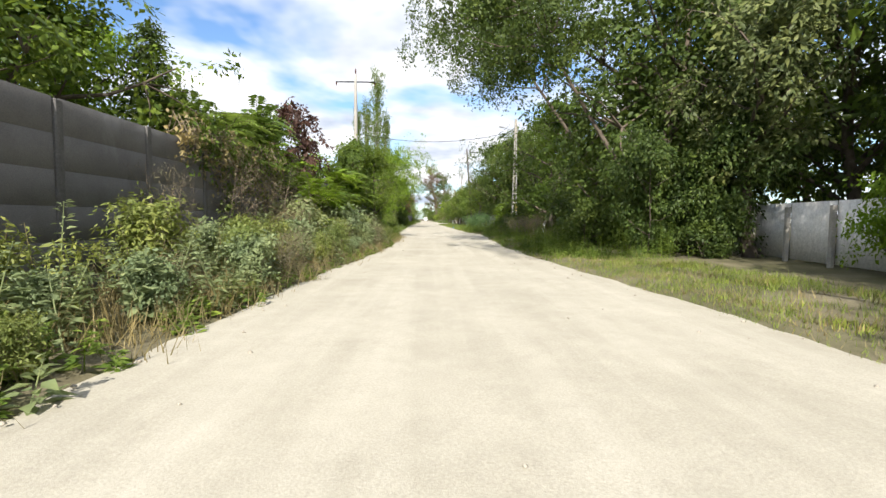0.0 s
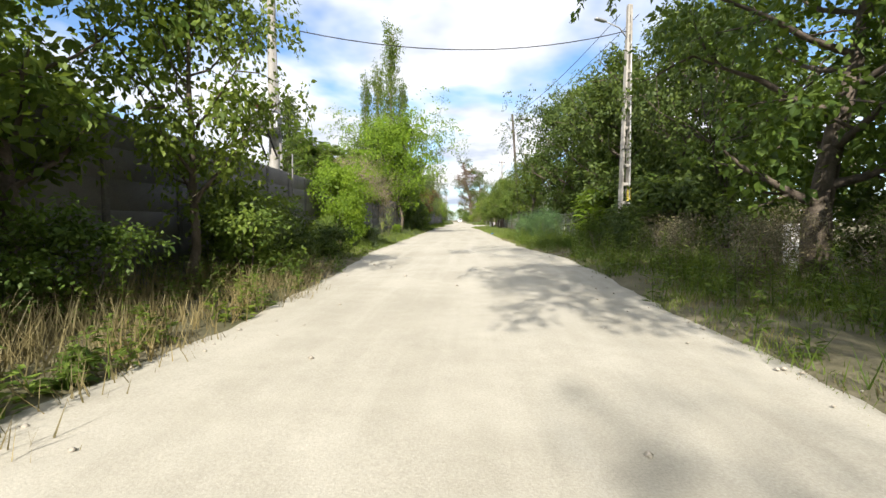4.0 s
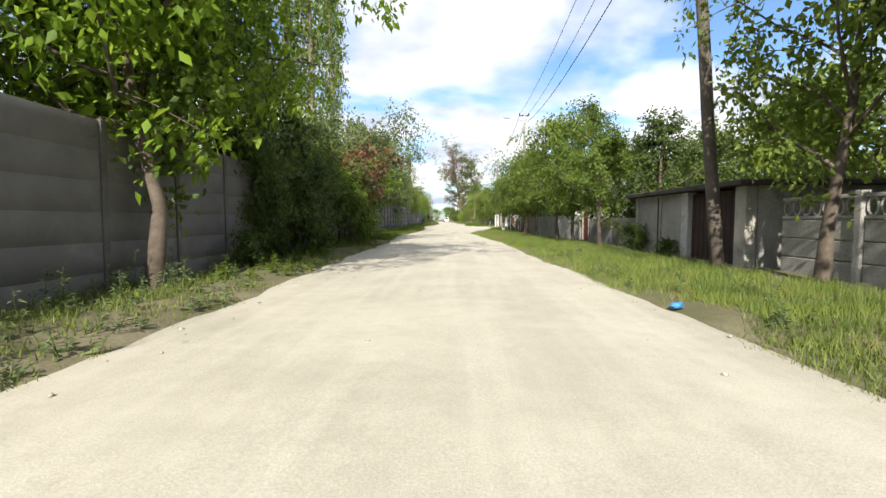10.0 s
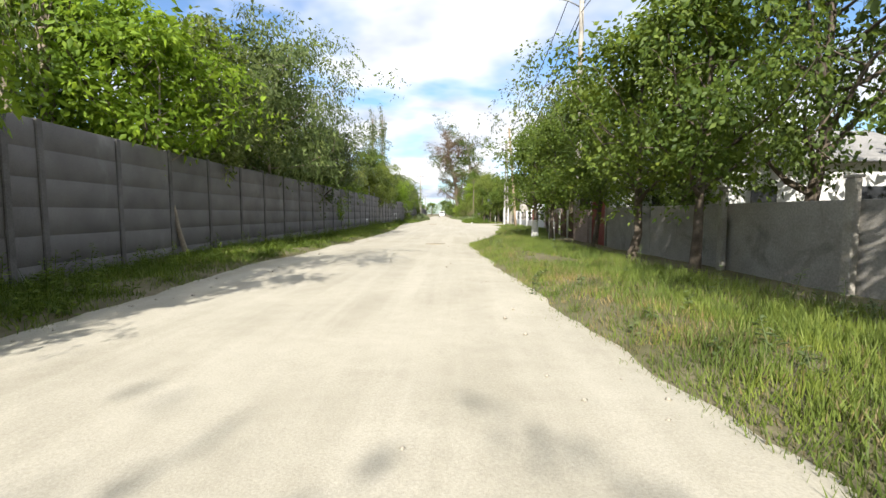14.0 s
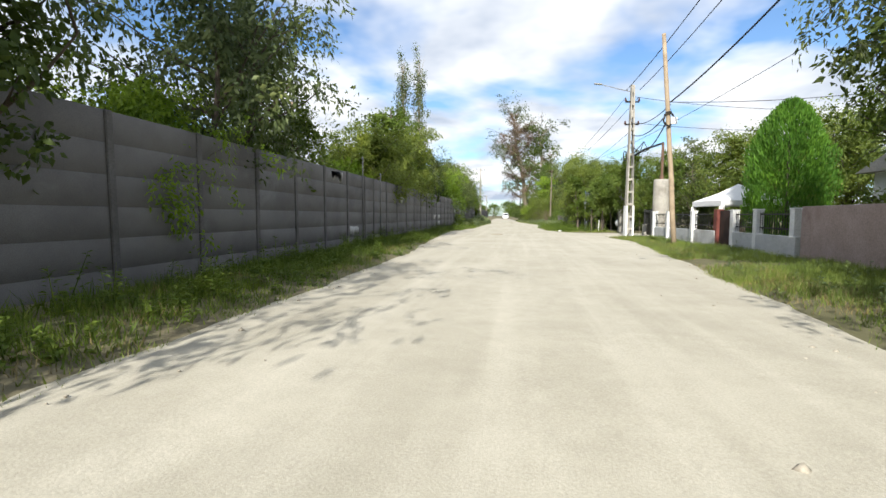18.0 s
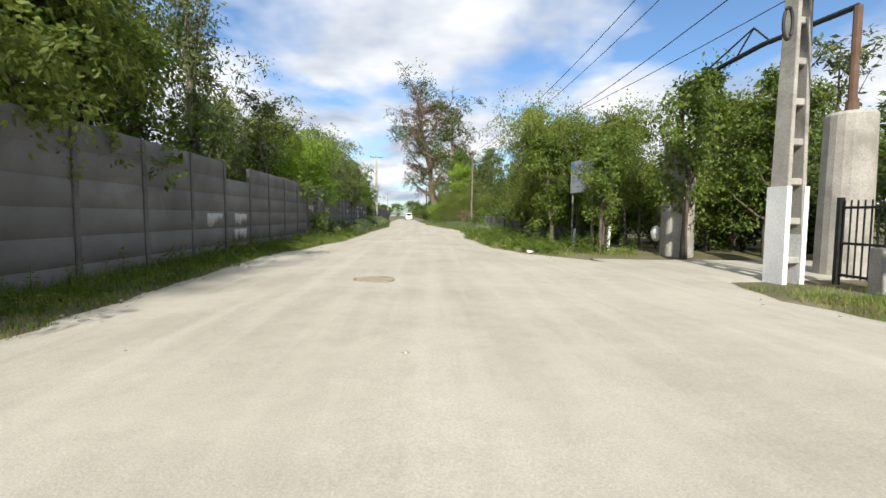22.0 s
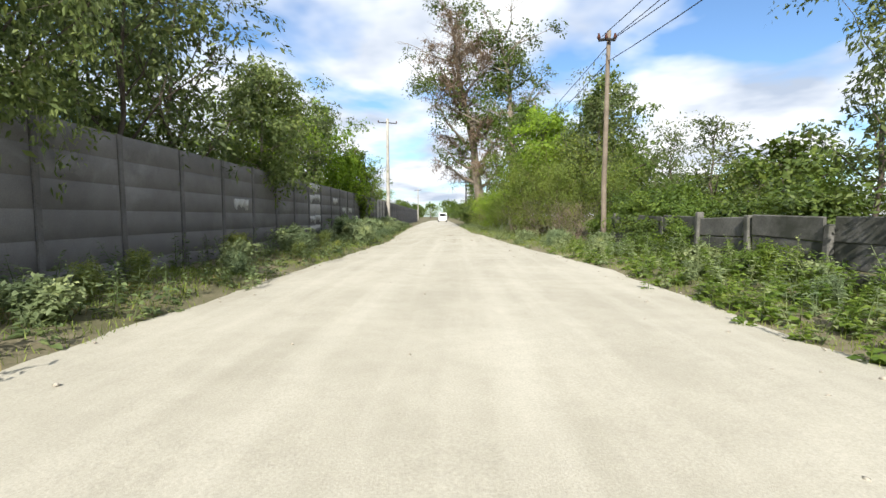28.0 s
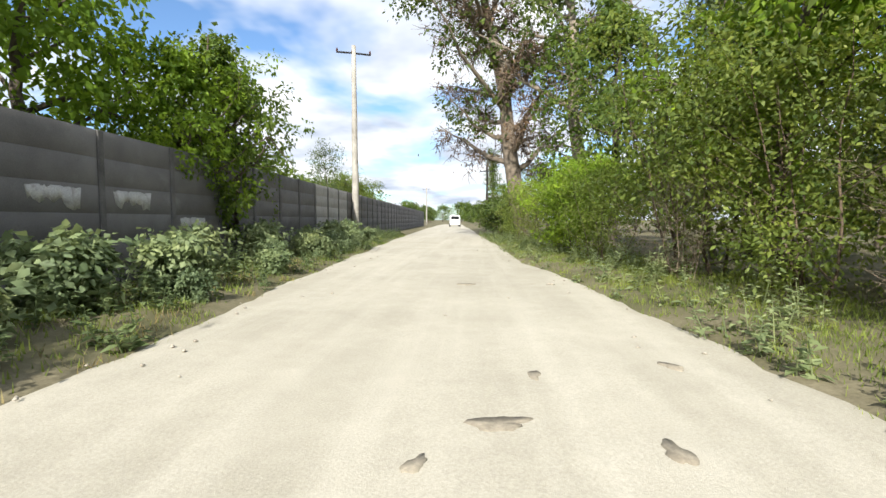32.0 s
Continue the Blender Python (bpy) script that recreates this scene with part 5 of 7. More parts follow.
make_tree("big2", "broadleaf_tree", "tall green tree with hanging leafy boughs", "tree", L_MID, M_BARK, 64, 12.0, 0.12, 4.5, 0.26, 20, 10, 17000, 0.185, 0.58, 0.10, hang=0.6)
make_tree("bright", "box_elder_tree", "bright yellow-green leafy tree overhanging the wall", "tree", L_BRIGHT, M_BARK, 3, 8.0, 0.25, 3.6, 0.17, 15, 9, 12500, 0.155, 0.55, 0.115, hang=0.6)
make_tree("bright_big", "box_elder_tree", "big bright yellow-green tree leaning over the wall and lane", "tree", L_BRIGHT, M_BARK, 65, 10.5, 0.27, 4.8, 0.14, 24, 10, 27000, 0.165, 0.55, 0.10, hang=0.6)
make_tree("bush", "leafy_bush", "rounded green leafy bush with many stems", "bush", L_MID, M_BARK, 4, 3.0, 0.15, 1.1, 0.05, 5, 6, 5200, 0.105, 0.5, 0.18, stems=5)
make_tree("thicket", "thicket_bush", "dusty yellow-green thicket with thin dry stems", "bush", L_THICKET, M_STEM, 66, 5.0, 0.08, 1.8, 0.045, 8, 9, 10500, 0.08, 0.5, 0.16, stems=6)
make_tree("bush_bright", "leafy_bush", "sunlit yellow-green bush in front of the wall", "bush", L_BRIGHT, M_BARK, 5, 3.0, 0.1, 1.2, 0.05, 6, 7, 7600, 0.105, 0.5, 0.15, stems=5, hang=0.6)
make_tree("elder", "box_elder_bush", "high sunlit yellow-green bush by the wall", "bush", L_BRIGHT, M_BARK, 28, 4.6, 0.1, 1.6, 0.055, 8, 8, 17000, 0.105, 0.48, 0.15, stems=5, hang=0.7)
make_tree("bush_dark", "leafy_bush", "dense shaded dark green bush", "bush", L_DARK, M_BARK, 6, 3.0, 0.08, 1.2, 0.05, 5, 5, 3900, 0.14, 0.5, 0.18, stems=5)
make_tree("olive", "olive_leaved_tree", "grey-green slender-leaved tree hanging over the wall", "tree", L_OLIVE, M_BARK, 7, 7.0, 0.34, 3.2, 0.14, 14, 8, 10500, 0.15, 0.45, 0.13, hang=0.6)
make_tree("purple", "purple_leaved_tree", "small purple-brown leafy tree", "tree", L_PURPLE, M_BARK, 8, 5.0, 0.25, 1.5, 0.08, 10, 5, 4200, 0.13, 0.5, 0.16)
make_tree("rust", "withered_bush", "withered bush with rust-brown dry leaves", "bush", L_RUST, M_BARK, 9, 3.4, 0.52, 1.2, 0.06, 6, 6, 8000, 0.1, 0.5, 0.19, stems=2, hang=0.8)
make_tree("twigs", "dead_bush", "tangled dead tan bush with bare twigs", "bush", L_DRYSHRUB, M_TWIG, 10, 4.0, 0.12, 1.8, 0.035, 12, 14, 2600, 0.06, 0.3, 0.2, stems=5, hang=0.8)
make_tree("dry_bush", "dry_bush", "soft grey-brown dry shrub beside the lane", "bush", L_DRYSHRUB, M_TWIG, 14, 2.0, 0.05, 1.0, 0.02, 8, 8, 5200, 0.05, 0.4, 0.16, stems=6, rise=1.2)
make_tree("feather", "feathery_bush", "dense soft blue-green feathery shrub beside the lane", "bush", L_FEATHER, M_STEM, 15, 2.0, 0.04, 0.9, 0.02, 9, 9, 11000, 0.075, 0.16, 0.16, stems=6, rise=1.6)
make_tree("weed_green", "weed_clump", "tall yellow-green weed clump with thin stalks", "weeds", L_WEEDGREEN, M_TWIG, 18, 1.6, 0.03, 0.55, 0.012, 9, 7, 3600, 0.08, 0.36, 0.17, stems=7, rise=2.2)
make_tree("weed_bush", "weed_clump", "dense pale dusty-green clump of tall weeds", "weeds", L_DUSTWEED, M_STEM, 16, 1.5, 0.03, 0.6, 0.012, 9, 7, 4600, 0.085, 0.5, 0.17, stems=7, rise=1.6)
make_tree("burdock", "weed_clump", "broad-leaved pale green weed clump by the wall", "weeds", L_DUSTWEED, M_STEM, 17, 1.3, 0.03, 0.65, 0.015, 8, 6, 2600, 0.14, 0.62, 0.17, stems=6, rise=1.2)
make_tree("brush", "dead_brushwood", "tall tangle of dead tan brushwood behind the wall", "bush", L_TWIGLET, M_TWIG, 19, 5.0, 0.2, 1.7, 0.05, 12, 14, 9500, 0.15, 0.1, 0.2, stems=4, hang=0.5)
make_tree("lank", "tall_weed", "tall thin pale green weed with lank leafy stalks", "weeds", L_WEEDGREEN, M_TWIG, 20, 2.2, 0.12, 0.42, 0.014, 6, 2, 380, 0.085, 0.36, 0.2, stems=3, rise=1.5, hang=0.9)
make_tree("curtain", "leafy_bush", "high dark green bush with leaves hanging to the ground", "bush", L_DARK, M_BARK, 25, 5.5, 0.12, 1.7, 0.06, 10, 8, 17000, 0.125, 0.5, 0.16, stems=4, hang=0.9)
make_tree("overhang", "slender_tree", "thin-stemmed grey-green tree hanging over the wall", "tree", L_OVERHANG, M_PALEBARK, 26, 8.0, 0.3, 3.3, 0.085, 20, 11, 19000, 0.14, 0.42, 0.125, rise=0.35, hang=0.9)
make_tree("slip", "box_elder_sapling", "thin young tree with fresh yellow-green leaves before the wall", "tree", L_BRIGHT, M_PALEBARK, 27, 6.5, 0.42, 2.2, 0.06, 12, 7, 4200, 0.15, 0.5, 0.14, hang=0.7)
make_tree("fruit", "fruit_tree", "small green fruit tree with a forked grey-brown trunk", "tree", L_FRUIT, M_BARK, 11, 5.5, 0.27, 2.1, 0.10, 14, 8, 10500, 0.1, 0.6, 0.13, rise=0.9)
make_tree("sparse", "sparse_tree", "thin airy tree with scattered leaves and bare twigs", "tree", L_OLIVE, M_BARK, 12, 7.0, 0.2, 2.4, 0.09, 11, 9, 3200, 0.15, 0.4, 0.11, rise=1.3)
make_tree("hedge", "acacia_tree", "low spreading feathery yellow-green tree", "tree", L_THICKET, M_BARK, 13, 5.5, 0.14, 3.0, 0.12, 16, 9, 33000, 0.1, 0.5, 0.125, rise=0.75)


make_tree("tall", "broadleaf_tree", "very tall tree with a high crown and bare trunk", "tree", L_DARK, M_BARK, 67, 19.0, 0.62, 4.6, 0.2, 16, 8, 26000, 0.19, 0.6, 0.11, plain=True)
make_tree("far_round", "broadleaf_tree", "dense green tree standing behind the gardens", "tree", L_DARK, M_BARK, 61, 8.0, 0.1, 3.3, 0.17, 10, 4, 2200, 0.42, 0.65, 0.17, plain=True)
make_tree("far_mid", "broadleaf_tree", "leafy green tree standing behind the walls", "tree", L_MID, M_BARK, 62, 8.0, 0.08, 3.4, 0.17, 10, 4, 2200, 0.42, 0.6, 0.17, hang=0.5, plain=True)


def poplar(seed, bare=0.4, leaves=8500, leaf=L_MID):
    rng = np.random.default_rng(seed)
    ob = thing("poplar_tree", 0, 0, 0, 0, "tall narrow poplar with thinning leaves", "tree")
    tubes, tips = [], []
    H = 20.0
    tubes.append((np.array([(0, 0, -0.2), (0.1, 0, 7), (-0.1, 0.1, 14), (0, 0, H)]), np.array([0.28, 0.2, 0.12, 0.02])))
    for i in range(70):
        z = 2.5 + 16.5 * i / 70
        az = i * 2.4
        ln = (1.2 + 2.4 * math.sin(min(1, (z - 1) / 8) * 1.5)) * (1 - 0.6 * (z / H) ** 2) * rng.uniform(0.6, 1.1)
        d = np.array([math.cos(az) * 0.34, math.sin(az) * 0.34, 1.0])
        k = np.linspace(0, 1, 4)[:, None]
        p = np.array([0, 0, z]) + d * ln * k * 1.3 + np.cumsum(rng.normal(0, 0.05, (4, 3)), 0)
        tubes.append((p, 0.035 * (1 - 0.8 * k[:, 0])))
        if rng.random() > bare * (z / H):
            tips += list(p[1:])
    piece("trunk", tubes_mesh("trunk", tubes, M_PALEBARK), ob)
    tips = np.array(tips)
    pos = tips[rng.integers(0, len(tips), leaves)] + rng.normal(0, 0.28, (leaves, 3))
    v, f = random_leaves(rng, pos, 0.22, 0.6, 0.3)
    piece("crown", mesh_of("crown", v, f, leaf), ob)
    return ob


TREES["poplar"] = [poplar(21), False, 20.0]
TREES["poplar_thin"] = [poplar(22, 0.8, 6500, L_OLIVE), False, 20.0]


def frond_tree(seed, H, fronds, leaf):
    """Tree of heaven: long feathered fronds round thin stems."""
    rng = np.random.default_rng(seed)
    ob = thing("tree_of_heaven", 0, 0, 0, 0, "young tree with long feathery green fronds", "tree")
    tubes, tips = skeleton_of(rng, H, 0.25, 0.22 * H, 0.05, 5, 2, 1.2, 0.06, 2)
    ps, ws, ss, ls = [], [], [], []
    for i in range(fronds):
        b = tips[rng.integers(0, len(tips))] + rng.normal(0, 0.1, 3)
        az, el = rng.uniform(0, 2 * np.pi), rng.uniform(-0.1, 0.9)
        d = np.array([math.cos(az) * math.cos(el), math.sin(az) * math.cos(el), math.sin(el)])
        s = np.array([-math.sin(az), math.cos(az), 0])
        ln = rng.uniform(0.55, 0.95)
        n = 11
        k = np.linspace(0.12, 1, n)[:, None]
        rach = b + d * ln * k - np.array([0, 0, 0.45 * ln]) * k ** 2
        tubes.append((np.concatenate([[b], rach[[3, 7, 10]]]), np.array([0.008, 0.006, 0.004, 0.002])))
        for sg in (-1, 1):
            ps.append(rach)
            w = unit(s * sg + d * 0.35 - np.array([0, 0, 0.25]) + rng.normal(0, 0.08, (n, 3)))
            ws.append(w)
            ss.append(np.tile(d, (n, 1)))
            ls.append(0.17 * np.sin(np.linspace(0.7, 2.7, n)) * rng.uniform(0.9, 1.2) + 0.03)
    piece("stem", tubes_mesh("stem", tubes, M_BARK), ob)
    pos, way, side, ln = np.concatenate(ps), np.concatenate(ws), np.concatenate(ss), np.concatenate(ls)
    v, f = leaf_arrays(pos, way, unit(side - way * (side * way).sum(1, keepdims=True)), ln, ln * 0.34)
    piece("crown", mesh_of("crown", v, f, leaf), ob)
    return ob


TREES["frond"] = [frond_tree(31, 4.0, 260, L_FROND), False, 4.0]
TREES["frond_bright"] = [frond_tree(32, 3.5, 240, L_BRIGHT), False, 3.5]


def thuja(seed):
    rng = np.random.default_rng(seed)
    ob = thing("thuja_tree", 0, 0, 0, 0, "dense bright green thuja tree with upright sprays", "tree")
    n = 24000
    z = rng.uniform(0.02, 1, n) ** 0.85
    r = 1.95 * np.sqrt(1 - z ** 3.2) * (0.78 + 0.22 * np.sin(np.pi * z))
    a = rng.uniform(0, 2 * np.pi, n)
    lob = 1 + 0.12 * np.sin(a * 5 + z * 9) + 0.1 * np.sin(a * 9 - z * 17)
    rr = r * lob * rng.uniform(0.72, 1.03, n)
    pos = np.stack([rr * np.cos(a), rr * np.sin(a), 0.15 + z * 5.0], 1)
    way = unit(np.stack([np.cos(a) * 0.45, np.sin(a) * 0.45, np.ones(n)], 1) + rng.normal(0, 0.28, (n, 3)))
    side = unit(np.cross(way, rng.normal(size=(n, 3))))
    ln = rng.uniform(0.11, 0.24, n)
    v, f = leaf_arrays(pos, way, side, ln, ln * 0.28, droop=0.0)
    piece("trunk", tubes_mesh("trunk", [(np.array([(0, 0, -0.1), (0, 0, 2.5), (0, 0, 4.8)]), np.array([0.14, 0.08, 0.02]))], M_BARK), ob)
    piece("crown", mesh_of("crown", v, f, L_THUJA), ob)
    return ob


TREES["thuja"] = [thuja(41), False, 5.2]


def spruce(seed):
    """A narrow conifer: whorls of drooping boughs, shorter towards the top."""
    rng = np.random.default_rng(seed)
    ob = thing("spruce_tree", 0, 0, 0, 0, "dark green conifer with drooping boughs behind the wall", "tree")
    tubes, pts = [(np.array([(0, 0, -0.1), (0, 0, 4.0), (0.05, 0, 8.0)]), np.array([0.14, 0.08, 0.015]))], []
    for i in range(95):
        z = 0.9 + 6.9 * (i / 95) ** 0.95
        ln = (1.75 * (1 - z / 8.3) + 0.12) * rng.uniform(0.75, 1.1)
        az = i * 2.4 + rng.uniform(-0.3, 0.3)
        k = np.linspace(0, 1, 5)
        p = np.stack([np.cos(az) * ln * k, np.sin(az) * ln * k, z - 0.35 * ln * k + 0.25 * ln * k ** 3], 1)
        tubes.append((p, 0.022 * (1 - 0.8 * k)))
        pts.append((p[1:], az, ln))
    pos, way = [], []
    for p, az, ln in pts:
        n = int(60 + 90 * ln)
        q = p[rng.integers(0, 4, n)] + rng.normal(0, 0.11 + 0.05 * ln, (n, 3)) * np.array([1, 1, 0.5])
        pos.append(q)
        way.append(unit(np.array([math.cos(az), math.sin(az), -0.35]) + rng.normal(0, 0.45, (n, 3))))
    pos, way = np.concatenate(pos), np.concatenate(way)
    side = unit(np.cross(way, rng.normal(size=pos.shape)))
    ln = rng.uniform(0.1, 0.22, len(pos))
    v, f = leaf_arrays(pos, way, side, ln, ln * 0.3, droop=0.1)
    piece("trunk", tubes_mesh("trunk", tubes, M_BARK), ob)
    piece("crown", mesh_of("crown", v, f, L_DARK), ob)
    return ob


TREES["spruce"] = [spruce(43), False, 8.0]


def old_tree(seed):
    """The tall half-dead tree ahead: two stems, a dark one full of dead brown boughs and a pale one with leaves."""
    rng = np.random.default_rng(seed)
    ob = thing("old_tree", 0, 0, 0, 0, "tall half-dead twin-stemmed tree with brown dead boughs", "tree")
    dead, tufts = [], []
    for which, (bx, by, lean, H, girth) in enumerate(((0, 0, (-3.4, 0.0), 24.5, 0.5), (2.6, -1.5, (-0.9, 0.3), 21.5, 0.44))):
        tubes = []
        k = np.linspace(0, 1, 9)
        path = np.stack([bx + lean[0] * k + np.cumsum(rng.normal(0, 0.15, 9)) * (k > 0), by + lean[1] * k + np.cumsum(rng.normal(0, 0.15, 9)) * (k > 0), -0.2 + H * 0.95 * k], 1)
        tubes.append((path, girth * (1 - 0.88 * k)))
        count = 34 if which == 0 else 24
        for i in range(count):
            f = 0.19 + 0.77 * i / count if which == 0 else 0.36 + 0.6 * i / count
            p0 = np.array([np.interp(f, k, path[:, c]) for c in range(3)])
            az = i * 2.4 + rng.uniform(-0.4, 0.4)
            ln = rng.uniform(2.8, 6.0) * (1.25 - 0.6 * f) * (1.2 if math.cos(az) < -0.3 else 0.9)
            d = unit(np.array([math.cos(az), math.sin(az), rng.uniform(0.1, 0.9)]))
            m = np.linspace(0, 1, 6)[:, None]
            lp = p0 + d * ln * m + np.array([0, 0, 0.15 * ln]) * m ** 2 + np.cumsum(rng.normal(0, 0.14, (6, 3)), 0) * (m > 0)
            tubes.append((lp, 0.21 * (1 - f * 0.6) * (1 - 0.85 * m[:, 0])))
            withered = which == 0 and (d[0] > -0.6 or i % 3 == 0) and f < 0.85
            for j in range(13):
                q = lp[rng.integers(1, 6)]
                e = unit(d + rng.normal(0, 0.8, 3) - np.array([0, 0, 0.35 if withered else 0]))
                sl = rng.uniform(0.6, 1.7)
                mm = np.linspace(0, 1, 4)[:, None]
                sp = q + e * sl * mm + np.cumsum(rng.normal(0, 0.07, (4, 3)), 0) * (mm > 0)
                tubes.append((sp, 0.03 * (1 - 0.8 * mm[:, 0])))
                if withered:
                    dead += [sp[-1], sp[2], sp[1]]
                elif rng.random() < 0.7:
                    tufts += [sp[-1], sp[2]]
        piece("trunk", tubes_mesh("trunk", tubes, M_OLDBARK if which == 0 else M_PALEBARK), ob, None, "" if which == 0 else "pale leaning stem")
    dead, tufts = np.array(dead), np.array(tufts)
    twigs = []
    for p in dead[rng.integers(0, len(dead), 6500)]:
        e = unit(rng.normal(size=3) - np.array([0, 0, 0.5])) * rng.uniform(0.4, 1.1)
        twigs.append((np.array([p, p + e * 0.5 + rng.normal(0, 0.06, 3), p + e]), np.array([0.022, 0.016, 0.006])))
    piece("dead_brushwood", tubes_mesh("dead_brushwood", twigs, M_DEADBOUGH, 3), ob, None, "tangle of brown dead twigs")
    pos = dead[rng.integers(0, len(dead), 7000)] + rng.normal(0, 0.35, (7000, 3))
    v, f = random_leaves(rng, pos, 0.2, 0.4, 0.8)
    piece("dead_foliage", mesh_of("dead_foliage", v, f, L_DEADBROWN), ob, None, "withered brown leaves")
    v, f = crown_leaves(rng, tufts[(np.arange(len(tufts)) // 26) % 5 < 3], 14000, 0.22, 0.6, 0.8, 0.4, False)
    piece("crown", mesh_of("crown", v, f, L_DARK), ob)
    return ob


TREES["old"] = [old_tree(51), False, 24.0]

